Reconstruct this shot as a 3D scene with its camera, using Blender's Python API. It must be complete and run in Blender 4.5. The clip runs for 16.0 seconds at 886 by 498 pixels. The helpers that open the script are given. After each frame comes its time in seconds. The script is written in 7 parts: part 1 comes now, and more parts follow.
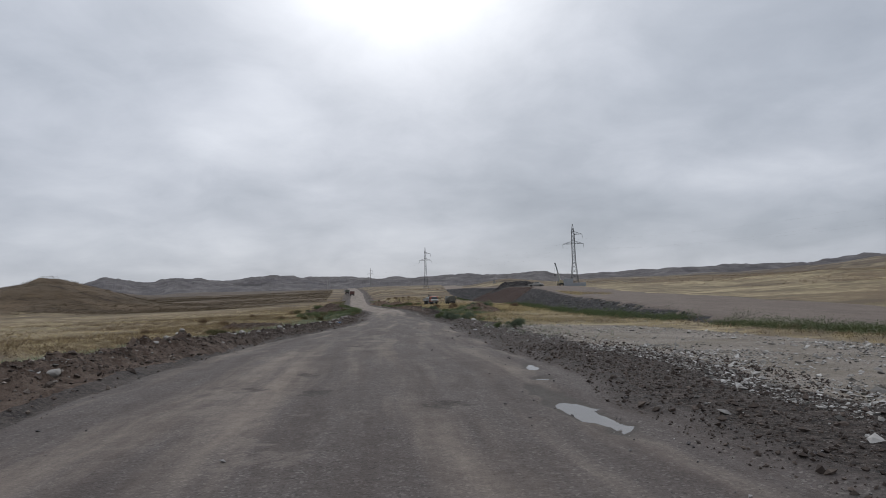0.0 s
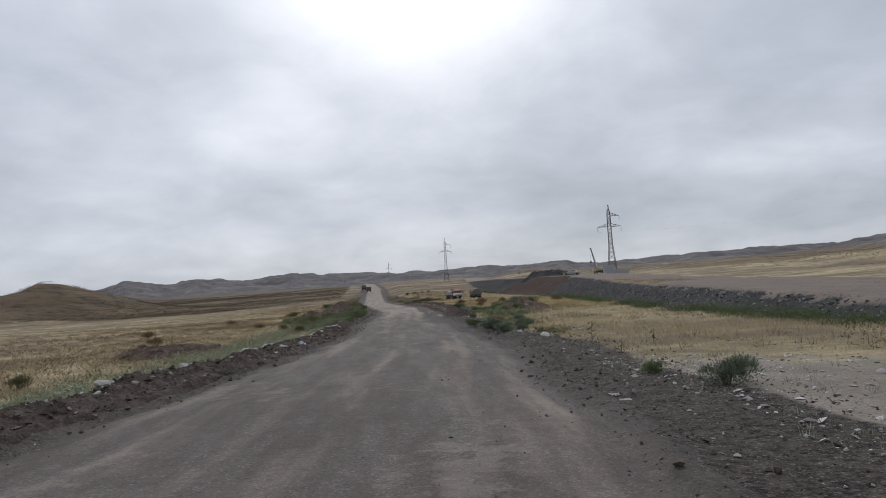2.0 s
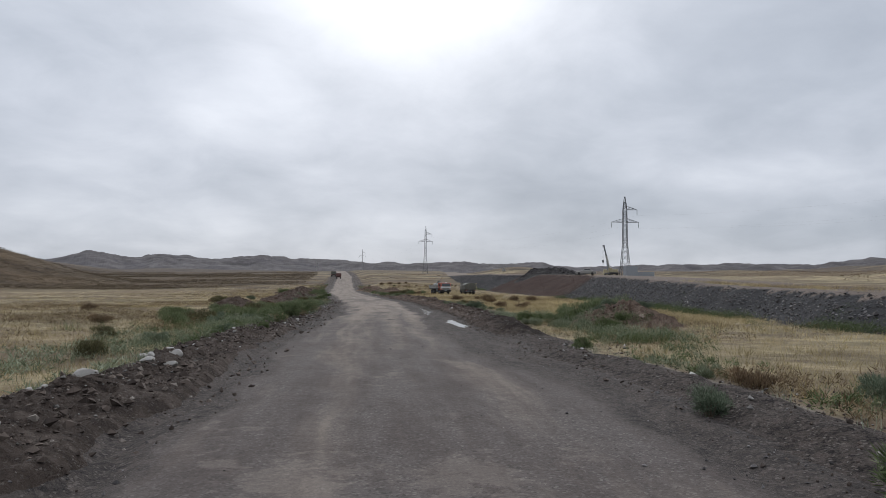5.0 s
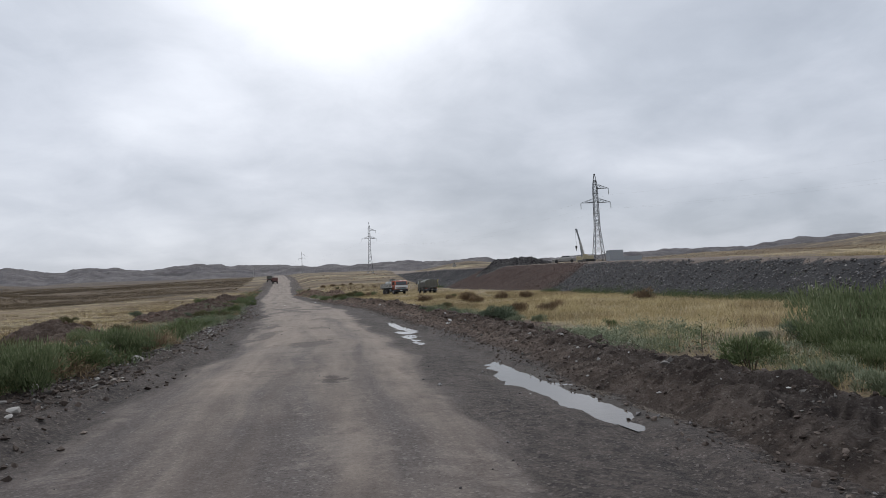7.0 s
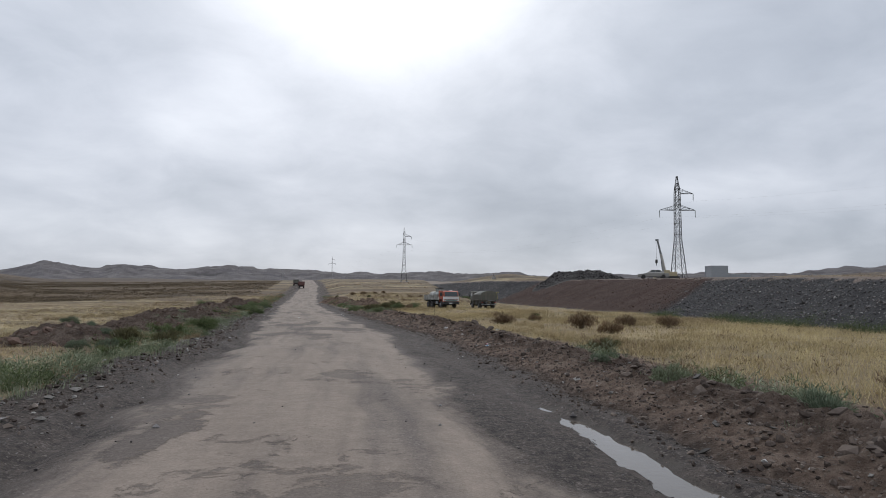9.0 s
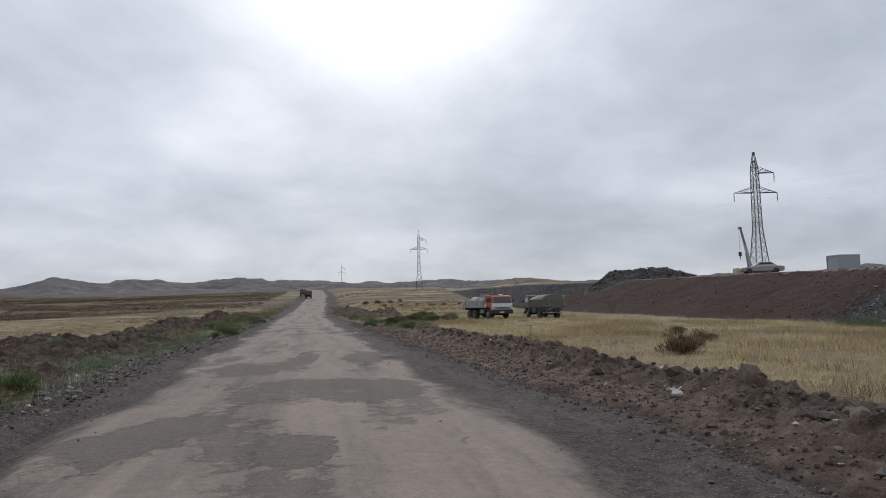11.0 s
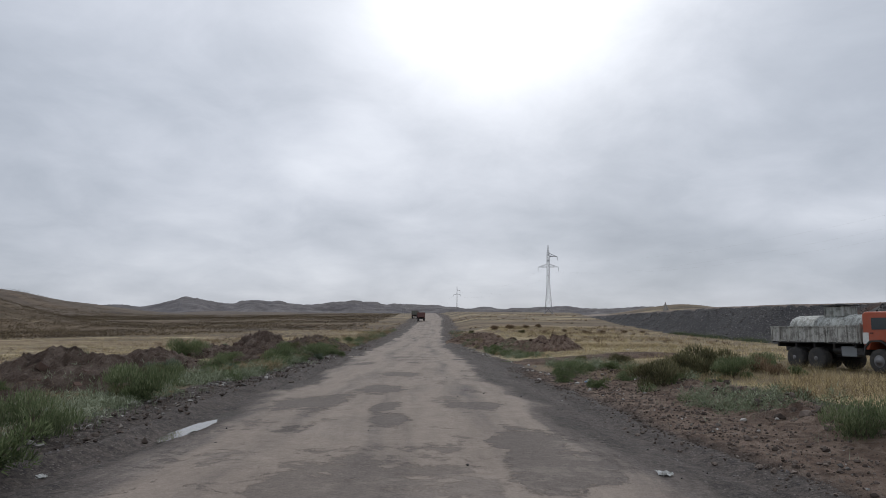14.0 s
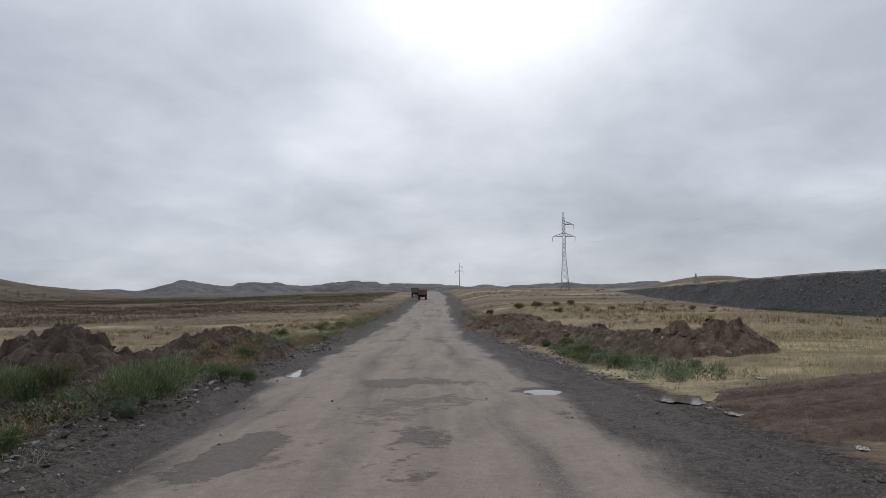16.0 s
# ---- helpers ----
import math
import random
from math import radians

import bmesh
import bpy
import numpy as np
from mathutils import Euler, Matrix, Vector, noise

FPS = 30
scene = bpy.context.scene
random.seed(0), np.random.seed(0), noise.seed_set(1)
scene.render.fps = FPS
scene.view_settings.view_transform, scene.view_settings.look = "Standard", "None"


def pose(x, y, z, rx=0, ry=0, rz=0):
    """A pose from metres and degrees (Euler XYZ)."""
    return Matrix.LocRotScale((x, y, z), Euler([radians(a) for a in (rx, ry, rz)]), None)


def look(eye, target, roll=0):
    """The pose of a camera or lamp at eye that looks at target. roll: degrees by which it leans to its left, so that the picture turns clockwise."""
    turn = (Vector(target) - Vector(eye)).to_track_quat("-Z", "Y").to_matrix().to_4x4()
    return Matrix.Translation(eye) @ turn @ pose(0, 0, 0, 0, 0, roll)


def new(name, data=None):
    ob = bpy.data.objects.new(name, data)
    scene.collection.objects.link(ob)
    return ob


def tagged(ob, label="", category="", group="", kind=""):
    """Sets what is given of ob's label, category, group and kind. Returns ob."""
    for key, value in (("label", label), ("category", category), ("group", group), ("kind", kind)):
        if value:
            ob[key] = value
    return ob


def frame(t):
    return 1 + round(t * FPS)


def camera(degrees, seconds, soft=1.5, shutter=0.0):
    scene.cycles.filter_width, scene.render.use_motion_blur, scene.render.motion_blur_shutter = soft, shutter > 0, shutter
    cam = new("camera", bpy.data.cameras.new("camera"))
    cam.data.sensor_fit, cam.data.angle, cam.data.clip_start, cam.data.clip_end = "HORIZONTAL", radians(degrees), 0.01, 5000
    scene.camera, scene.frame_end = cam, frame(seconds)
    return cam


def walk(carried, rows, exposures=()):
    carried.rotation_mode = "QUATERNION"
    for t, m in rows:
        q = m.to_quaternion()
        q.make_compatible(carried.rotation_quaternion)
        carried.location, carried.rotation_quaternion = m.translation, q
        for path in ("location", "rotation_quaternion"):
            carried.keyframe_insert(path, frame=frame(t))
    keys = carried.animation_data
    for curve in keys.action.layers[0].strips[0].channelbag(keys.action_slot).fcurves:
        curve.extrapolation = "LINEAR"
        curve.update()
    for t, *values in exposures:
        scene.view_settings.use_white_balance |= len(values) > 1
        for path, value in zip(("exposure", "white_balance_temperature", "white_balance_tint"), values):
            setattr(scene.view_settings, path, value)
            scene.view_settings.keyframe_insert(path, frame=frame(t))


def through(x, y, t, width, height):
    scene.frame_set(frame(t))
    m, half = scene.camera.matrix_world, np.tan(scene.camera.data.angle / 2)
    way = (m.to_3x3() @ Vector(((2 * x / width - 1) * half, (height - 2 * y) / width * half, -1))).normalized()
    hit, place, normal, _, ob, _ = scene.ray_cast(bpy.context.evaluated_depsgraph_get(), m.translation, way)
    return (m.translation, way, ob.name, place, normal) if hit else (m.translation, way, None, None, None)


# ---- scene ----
cam = camera(67.4, 16.0, soft=0.75)
PATH = [
    (0, (-1.544, 3.102, 1.908), (-1.329, 5.084, 2.06), -1.8),
    (0.5, (-1.087, 9.153, 2.079), (-0.909, 11.139, 2.226), -3.2),
    (1, (-0.61, 15.535, 2.262), (-0.415, 17.522, 2.379), -1.4),
    (1.5, (-0.223, 21.271, 2.295), (-0.056, 23.258, 2.443), -0.8),
    (2, (0.108, 27.609, 2.252), (0.265, 29.599, 2.386), -3.6),
    (2.5, (0.076, 33.497, 2.251), (0.218, 35.488, 2.383), -1.7),
    (3, (0.124, 39.947, 2.207), (0.27, 41.936, 2.352), -1.6),
    (3.5, (0.093, 45.72, 2.112), (0.23, 47.709, 2.266), -1.2),
    (4, (-0.064, 51.657, 1.955), (0.11, 53.645, 2.083), -2.3),
    (4.2, (-0.213, 54.006, 1.919), (-0.035, 55.994, 2.044), -0.8),
    (6.3, (0.745, 80.407, 1.913), (1.041, 82.384, 1.986), -0.3),
    (6.5, (0.857, 83.04, 1.864), (1.171, 85.015, 1.926), -1.3),
    (7, (1.036, 89.783, 1.807), (1.439, 91.739, 1.916), -2.5),
    (7.5, (1.2, 96.549, 1.895), (1.587, 98.507, 2.029), -3.0),
    (8, (1.208, 103.26, 1.959), (1.516, 105.221, 2.199), -4.8),
    (8.2, (1.374, 105.675, 1.902), (1.63, 107.649, 2.101), -0.5),
    (10.3, (1.596, 131.163, 1.945), (1.953, 133.126, 2.075), -0.2),
    (10.5, (1.575, 133.694, 1.917), (1.916, 135.659, 2.068), -0.2),
    (11, (1.501, 140.441, 1.939), (1.786, 142.413, 2.111), -1.0),
    (11.5, (1.367, 147.14, 1.909), (1.617, 149.117, 2.077), -0.9),
    (12, (1.11, 154.026, 1.871), (1.299, 156.007, 2.078), -0.9),
    (12.5, (0.738, 160.878, 1.829), (0.883, 162.862, 2.036), 0.3),
    (13, (0.34, 167.926, 1.825), (0.451, 169.915, 1.998), -2.5),
    (13.5, (-0.255, 175.452, 1.902), (-0.242, 177.441, 2.113), 1.4),
    (14, (-0.73, 182.372, 1.929), (-0.782, 184.356, 2.181), 0.6),
    (14.5, (-1.147, 189.424, 1.972), (-1.211, 191.412, 2.183), 0.35),
    (15, (-1.693, 196.467, 1.992), (-1.756, 198.459, 2.159), 1.3),
    (15.5, (-2.18, 203.706, 2.044), (-2.246, 205.7, 2.188), 0.6),
    (16, (-2.858, 211.832, 2.285), (-2.906, 213.823, 2.474), -0.5),
]
walk(cam, [(t, look(eye, target, roll)) for t, eye, target, roll in PATH],
     exposures=((0, -0.15), (1.2, 0.0), (4, 0.02), (7, 0.1), (10.5, 0.06), (13.5, -0.02), (16, -0.05)))


# ---- world ----
SUN_AZ, SUN_EL = radians(4.2), radians(34.0)
SUN_DIR = Vector((math.sin(SUN_AZ) * math.cos(SUN_EL), math.cos(SUN_AZ) * math.cos(SUN_EL), math.sin(SUN_EL)))


def link(tree, a, b):
    tree.links.new(a, b)


def nd(tree, kind, **values):
    n = tree.nodes.new(kind)
    for key, value in values.items():
        if key == "op":
            n.operation = value
        elif key == "blend":
            n.data_type, n.blend_type = "RGBA", value
        else:
            n.inputs[key.replace("_", " ")].default_value = value
    return n


def mth(tree, op, a, b=None, c=None, clamp=False):
    n = tree.nodes.new("ShaderNodeMath")
    n.operation, n.use_clamp = op, clamp
    for i, v in enumerate((a, b, c)):
        if v is None:
            continue
        if isinstance(v, (int, float)):
            n.inputs[i].default_value = v
        else:
            tree.links.new(v, n.inputs[i])
    return n.outputs[0]


def ramp(tree, src, stops, mode="LINEAR"):
    n = tree.nodes.new("ShaderNodeValToRGB")
    n.color_ramp.interpolation = mode
    els = n.color_ramp.elements
    while len(els) < len(stops):
        els.new(0.5)
    for e, (p, c) in zip(els, stops):
        e.position = p
        e.color = (*c, 1) if not isinstance(c, (int, float)) else (c, c, c, 1)
    tree.links.new(src, n.inputs[0])
    return n.outputs[0]


def mix(tree, fac, a, b, blend="MIX"):
    n = tree.nodes.new("ShaderNodeMix")
    n.data_type, n.blend_type = "RGBA", blend
    for sock, v in ((n.inputs[0], fac), (n.inputs[6], a), (n.inputs[7], b)):
        if isinstance(v, (int, float)):
            sock.default_value = v
        elif isinstance(v, tuple):
            sock.default_value = (*v, 1)
        else:
            tree.links.new(v, sock)
    return n.outputs[2]


def noise_tex(tree, vec, scale, detail=4.0, rough=0.55, distort=0.0):
    n = tree.nodes.new("ShaderNodeTexNoise")
    n.inputs["Scale"].default_value, n.inputs["Detail"].default_value = scale, detail
    n.inputs["Roughness"].default_value, n.inputs["Distortion"].default_value = rough, distort
    if vec is not None:
        tree.links.new(vec, n.inputs["Vector"])
    return n.outputs["Fac"]


def make_world():
    w = bpy.data.worlds.new("overcast_sky")
    scene.world = w
    w.use_nodes = True
    t = w.node_tree
    t.nodes.clear()
    out = t.nodes.new("ShaderNodeOutputWorld")
    bg = t.nodes.new("ShaderNodeBackground")
    link(t, bg.outputs[0], out.inputs[0])
    sky = t.nodes.new("ShaderNodeTexSky")
    sky.sky_type, sky.sun_disc = "NISHITA", False
    sky.sun_elevation, sky.sun_rotation = SUN_EL, SUN_AZ
    geo = t.nodes.new("ShaderNodeTexCoord").outputs["Generated"]
    norm = nd(t, "ShaderNodeVectorMath", op="NORMALIZE")
    link(t, geo, norm.inputs[0])
    sep = t.nodes.new("ShaderNodeSeparateXYZ")
    link(t, norm.outputs[0], sep.inputs[0])
    up = mth(t, "ADD", mth(t, "MAXIMUM", sep.outputs[2], 0.0), 0.30)
    flat = t.nodes.new("ShaderNodeCombineXYZ")
    link(t, mth(t, "DIVIDE", sep.outputs[0], up), flat.inputs[0])
    link(t, mth(t, "DIVIDE", sep.outputs[1], up), flat.inputs[1])
    big = noise_tex(t, flat.outputs[0], 1.15, 3.0, 0.5, 0.35)
    small = noise_tex(t, flat.outputs[0], 3.2, 7.0, 0.6, 0.3)
    cloud = mth(t, "ADD", mth(t, "MULTIPLY", big, 0.68), mth(t, "MULTIPLY", small, 0.32))

    def lobe(az, el, wide, high):
        """A soft broad cloud mass about one direction."""
        a = mth(t, "ARCTAN2", sep.outputs[0], sep.outputs[1])
        e = mth(t, "ARCSINE", sep.outputs[2])
        u = mth(t, "DIVIDE", mth(t, "SUBTRACT", a, radians(az)), radians(wide))
        v = mth(t, "DIVIDE", mth(t, "SUBTRACT", e, radians(el)), radians(high))
        r = mth(t, "ADD", mth(t, "MULTIPLY", u, u), mth(t, "MULTIPLY", v, v))
        return mth(t, "POWER", 2.718, mth(t, "MULTIPLY", r, -1.0))

    for az, el, wide, high, amount in CLOUD_MASSES:
        cloud = mth(t, "ADD", cloud, mth(t, "MULTIPLY", lobe(az, el, wide, high), amount))
    tone = ramp(t, cloud, [(0.28, (0.40, 0.435, 0.485)), (0.42, (0.505, 0.54, 0.59)), (0.54, (0.63, 0.66, 0.71)), (0.70, (0.80, 0.825, 0.865))])
    # light of the sun through the cloud deck
    dot = nd(t, "ShaderNodeVectorMath", op="DOT_PRODUCT")
    link(t, norm.outputs[0], dot.inputs[0])
    dot.inputs[1].default_value = SUN_DIR
    d = mth(t, "MAXIMUM", dot.outputs["Value"], 0.0)
    glow = mth(t, "ADD", mth(t, "MULTIPLY", mth(t, "POWER", d, 62.0), 1.5), mth(t, "MULTIPLY", mth(t, "POWER", d, 9.0), 0.14))
    glow = mth(t, "MULTIPLY", glow, mth(t, "ADD", 0.45, cloud))
    lift = ramp(t, mth(t, "MAXIMUM", sep.outputs[2], 0.0), [(0.0, 0.40), (0.10, 0.42), (0.30, 0.49), (0.48, 0.50), (0.72, 0.82), (1.0, 0.95)])
    tone = mix(t, 1.0, tone, mix(t, 1.0, lift, (2.01, 2.05, 2.16), "MULTIPLY"), "MULTIPLY")
    lit = mix(t, 1.0, tone, mix(t, 1.0, (1.0, 0.99, 0.97), glow, "MULTIPLY"), "ADD")
    clear = mix(t, 1.0, sky.outputs[0], (0.08, 0.08, 0.08), "MULTIPLY")
    link(t, mix(t, 0.94, clear, lit), bg.inputs[0])
    bg.inputs[1].default_value = 1.0


CLOUD_MASSES = [(-16, 13, 9, 4, 0.10), (-3, 12.5, 9, 4, 0.06), (14, 8.5, 16, 2.2, -0.08), (32, 9, 9, 1.8, 0.12), (-12, 5.5, 14, 2.0, 0.07), (-20, 8, 8, 1.6, -0.05),
                (27, 14, 12, 4, -0.01), (-28, 22, 9, 5, 0.02), (8, 4, 30, 1.6, 0.03), (27, 5, 13, 4, -0.11)]
make_world()
sun = new("sun", bpy.data.lights.new("sun", "SUN"))
sun.data.energy, sun.data.angle, sun.data.color = 0.9, radians(40), (1.0, 0.97, 0.92)
sun.matrix_world = look((0, 0, 0), -SUN_DIR)


# ---- lie of the land ----


def lattice(ix, iy, seed):
    h = (ix.astype(np.int64) * 374761393 + iy.astype(np.int64) * 668265263 + seed * 1274126177) & 0xFFFFFFFF
    h = ((h ^ (h >> 13)) * 1274126177) & 0xFFFFFFFF
    return ((h ^ (h >> 16)) & 0xFFFF) / 65535.0


def vnoise(x, y, seed=0):
    """Smooth value noise, 0 to 1."""
    ix, iy = np.floor(x), np.floor(y)
    fx, fy = x - ix, y - iy
    fx, fy = fx * fx * (3 - 2 * fx), fy * fy * (3 - 2 * fy)
    a, b = lattice(ix, iy, seed), lattice(ix + 1, iy, seed)
    c, d = lattice(ix, iy + 1, seed), lattice(ix + 1, iy + 1, seed)
    return (a * (1 - fx) + b * fx) * (1 - fy) + (c * (1 - fx) + d * fx) * fy


def fbm(x, y, octaves=4, seed=0, gain=0.5):
    total, amp, norm = 0.0, 1.0, 0.0
    for k in range(octaves):
        total, norm = total + amp * vnoise(x * 2**k + 17.3 * k, y * 2**k - 9.1 * k, seed + k), norm + amp
        amp *= gain
    return total / norm


def sstep(a, b, v):
    s = np.clip((v - a) / (b - a), 0, 1)
    return s * s * (3 - 2 * s)


ROAD_L = ([-700, -30, 10, 30, 46, 58, 67, 92, 108, 130, 150, 172, 196, 238, 287, 450, 650, 900], [8, -7.5, -8.2, -8.0, -6.0, -4.5, -3.8, -3.4, -2.9, -3.1, -3.8, -5.6, -7.3, -10.2, -12.2, -16.5, -27, -45])
ROAD_R = ([-700, -30, 10, 25, 40, 54, 80, 105, 150, 165, 178, 200, 216, 235, 260, 300, 450, 650, 900], [20, 3.5, 3.2, 3.3, 3.9, 4.7, 5.2, 6.0, 6.3, 5.4, 4.3, 3.0, 2.2, 1.2, -1.2, -3.2, -7.5, -18, -36])
RISE = ([-700, -40, 0, 20, 40, 60, 90, 125, 160, 200, 235, 262, 300, 350, 425, 500, 600, 690, 820, 1000, 1300], [-3, 0.1, 0.05, 0.28, 0.2, 0.05, -0.08, 0.0, -0.05, 0.02, 0.1, 0.35, 1.2, 3.2, 7.2, 10.6, 14.4, 16.2, 14, 13, 20])
RIGHT_LIFT = ([0, 130, 190, 215, 300, 450, 700], [-0.12, -0.05, 0.2, 0.45, 0.9, 1.9, 0.5])
TOE_X = ([-100, 0, 25, 45, 77, 92, 130, 165, 190, 240, 275, 330, 420, 600], [19, 18.3, 18.3, 19.3, 22.6, 24.8, 31, 35.5, 37, 37, 37, 39, 44, 60])
TOP_Z = ([-100, 0, 28, 45, 64, 83, 103, 120, 133, 147, 165, 190, 220, 270, 300, 350, 420, 600], [-0.1, 0.05, 0.12, 0.52, 1.2, 1.66, 1.99, 2.35, 2.85, 3.3, 3.9, 4.6, 5.35, 6.2, 7.0, 7.6, 8.3, 14.5])
RIDGE = ([-90, -60, -35, -30, -25, -22, -19.5, -16.5, -13, -9, -4, -1, 3, 7, 11, 15, 17, 22, 30, 34, 38, 42, 50, 90],
         [2.4, 2.5, 2.2, 1.8, 1.75, 2.5, 2.15, 2.4, 2.2, 2.5, 2.4, 2.3, 2.1, 2.2, 2.1, 2.2, 1.9, 2.0, 2.2, 1.9, 2.2, 2.5, 2.6, 2.5])
# heaps of dug soil: x, y, half-width, half-length, height
HEAPS = [(-15.8, 233, 2.6, 2.2, 1.5), (-12.8, 196, 2.4, 2.4, 0.9), (-14.5, 206, 3.0, 2.0, 1.0), (-19.0, 231, 2.4, 2.0, 0.8), (-14.2, 243, 2.6, 4.0, 1.1), (-11.8, 185, 2.2, 2.0, 0.8), (-13.2, 226.5, 2.2, 1.8, 0.7),
         (-16, 216, 2.0, 2.0, 0.8), (-9.5, 160, 2.6, 3.0, 0.7), (-11.3, 171, 3.2, 2.8, 0.95), (-10.8, 178, 2.4, 2.6, 0.8), (-12.2, 190, 2.4, 2.4, 0.85), (-9.6, 166, 2.0, 2.2, 0.6), (-12, 128, 1.8, 2.4, 0.8), (-10.5, 148, 2.0, 3.0, 0.6), (-12.5, 66, 2.2, 2.4, 0.13),
         (7.5, 238.5, 1.5, 1.5, 0.95), (7.2, 238.8, 0.6, 0.6, 1.15), (6.0, 239.9, 1.7, 1.5, 0.85), (4.9, 242.8, 1.7, 1.8, 0.85), (4.1, 247, 1.6, 2.4, 0.85), (3.0, 252.5, 1.5, 2.6, 0.8), (2.0, 261, 1.6, 3.2, 0.7), (-13.7, 233.6, 1.5, 1.6, 0.9), (13.4, 97.5, 2.4, 2.2, 0.95), (1.5, 275, 3, 6, 0.9),
         (14.2, 100.5, 1.8, 1.6, 0.5)]
# hollows that hold rain water: x, y, half-width, half-length, turn in degrees
PUDDLES = [(1.55, 13.4, 0.26, 2.1, 4), (1.9, 16.7, 0.17, 0.5, -8), (2.2, 19.0, 0.2, 0.75, -8), (2.6, 25.5, 0.24, 0.32, 0), (4.2, 39.5, 0.2, 0.5, 0), (5.45, 101.2, 0.62, 3.5, 4), (4.6, 113.5, 0.26, 3.2, -2), (5.0, 118.6, 0.42, 4.4, -4),
           (5.35, 124.5, 0.26, 2.6, 0), (-0.65, 230.8, 0.72, 0.75, 0), (2.85, 228.9, 0.75, 1.0, -25), (3.2, 226.5, 0.62, 0.5, -25), (-8.9, 236.6, 0.34, 1.6, 8), (-6.1, 196.8, 0.18, 1.7, 0)]
# worn places where the pale crust has gone from the road: x, y, half-width, half-length
WORN = [(1.0, 113.0, 1.1, 1.1), (-1.5, 116.8, 0.5, 1.1), (-0.8, 125.1, 0.37, 2.2), (-0.7, 118.8, 0.32, 2.2), (-1.6, 151.9, 1.4, 1.9), (1.4, 156.8, 2.4, 2.5), (0.7, 149.8, 0.62, 1.0), (-1.5, 163.2, 1.6, 2.2), (-0.2, 166.6, 0.55, 4.0), (2.2, 167.1, 0.9, 3.6),
        (-3.1, 168.1, 0.5, 1.7), (-2.2, 197.0, 0.43, 1.2), (-2.6, 199.9, 0.36, 1.0), (-0.1, 200.3, 0.72, 0.9), (0.5, 194.9, 0.87, 1.6), (0.7, 192.0, 0.84, 1.3), (-4.5, 201.1, 1.1, 1.8), (-3.2, 204.6, 0.7, 2.0), (-3.3, 212.7, 1.0, 1.9), (-1.4, 208.2, 0.28, 1.0),
        (-6.7, 207.4, 0.8, 1.5), (-6.4, 223.1, 0.6, 1.7), (-4.5, 232.5, 1.5, 1.4), (1.5, 56.7, 0.45, 0.6), (-1.8, 31.7, 0.5, 1.0)]
# small broken pits in the road: x, y, half-width, half-length
PITS = [(0.2, 55.1, 0.26, 0.4), (-0.6, 56.1, 0.2, 0.2), (1.6, 56.9, 0.3, 0.35), (-0.4, 13.9, 0.3, 0.3), (-3.9, 16.5, 0.24, 0.3), (-2.6, 15.6, 0.22, 0.36), (-3.0, 18.5, 0.2, 0.36), (-2.2, 28.0, 0.3, 0.26), (1.5, 103.6, 0.25, 0.4), (2.1, 163.8, 0.25, 0.35), (-4.0, 195.7, 0.3, 0.4)]
# low dark mounds of loose stone on the shoulder: x, y, half-width, half-length, height
MOUNDS = [(4.8, 162.4, 0.5, 0.75, 0.15), (4.7, 167.1, 0.55, 1.5, 0.09), (4.0, 180.6, 0.26, 0.8, 0.12), (3.8, 182.6, 0.28, 0.8, 0.12), (0.9, 233.5, 0.3, 1.6, 0.12), (4.9, 171.5, 0.3, 1.0, 0.1)]


def tab(table, y):
    return np.interp(y, table[0], table[1])


def road_edges(y):
    wob = (fbm(y * 0.23, y * 0 + 3.0, 3, 11) - 0.5) * 1.2
    wob2 = (fbm(y * 0.23, y * 0 + 8.0, 3, 12) - 0.5) * 1.2
    return tab(ROAD_L, y) + wob, tab(ROAD_R, y) + wob2


def puddle_depth(x, y):
    d = np.zeros_like(x)
    for cx, cy, w, l, turn in PUDDLES:
        c, s = math.cos(radians(turn)), math.sin(radians(turn))
        u, v = (x - cx) * c + (y - cy) * s, -(x - cx) * s + (y - cy) * c
        n = (vnoise(x * 2.1, y * 2.1, 31) - 0.5) * 0.8 + (vnoise(x * 6, y * 6, 32) - 0.5) * 0.3
        r = np.sqrt((u / (w * 1.25)) ** 2 + (v / (l * 1.2)) ** 2) + n
        d = np.maximum(d, sstep(1.25, 0.45, r))
    return d


def spots(x, y, table, grow_by=1.0):
    """How much of one of the listed oval places lies at a point: 1 in the middle, 0 far off."""
    m = np.zeros_like(x)
    for cx, cy, w, l, *_ in table:
        m = np.maximum(m, np.exp(-((((x - cx) / (w * grow_by)) ** 2 + ((y - cy) / (l * grow_by)) ** 2) ** 1.5) * 0.7))
    return m


def clod_field(x, y, cell, seed):
    """Rounded broken lumps of earth: their height and a tone for each lump."""
    ix, iy = np.floor(x / cell), np.floor(y / cell)
    high, tone = np.zeros_like(x), np.full_like(x, 0.4)
    for jx in (-1, 0, 1):
        for jy in (-1, 0, 1):
            cx, cy = ix + jx, iy + jy
            size = 0.42 + 0.55 * lattice(cx, cy, seed + 2)
            dx = x / cell - cx - lattice(cx, cy, seed)
            dy = y / cell - cy - lattice(cx, cy, seed + 1)
            skew = lattice(cx, cy, seed + 4) - 0.5
            dome = np.sqrt(np.maximum(1 - (dx * dx + dy * dy + 1.1 * skew * dx * dy) / (size * size), 0)) * size * (0.35 + 0.65 * lattice(cx, cy, seed + 3))
            tone = np.where(dome > high, lattice(cx, cy, seed + 5), tone)
            high = np.maximum(high, dome)
    return high * cell, tone


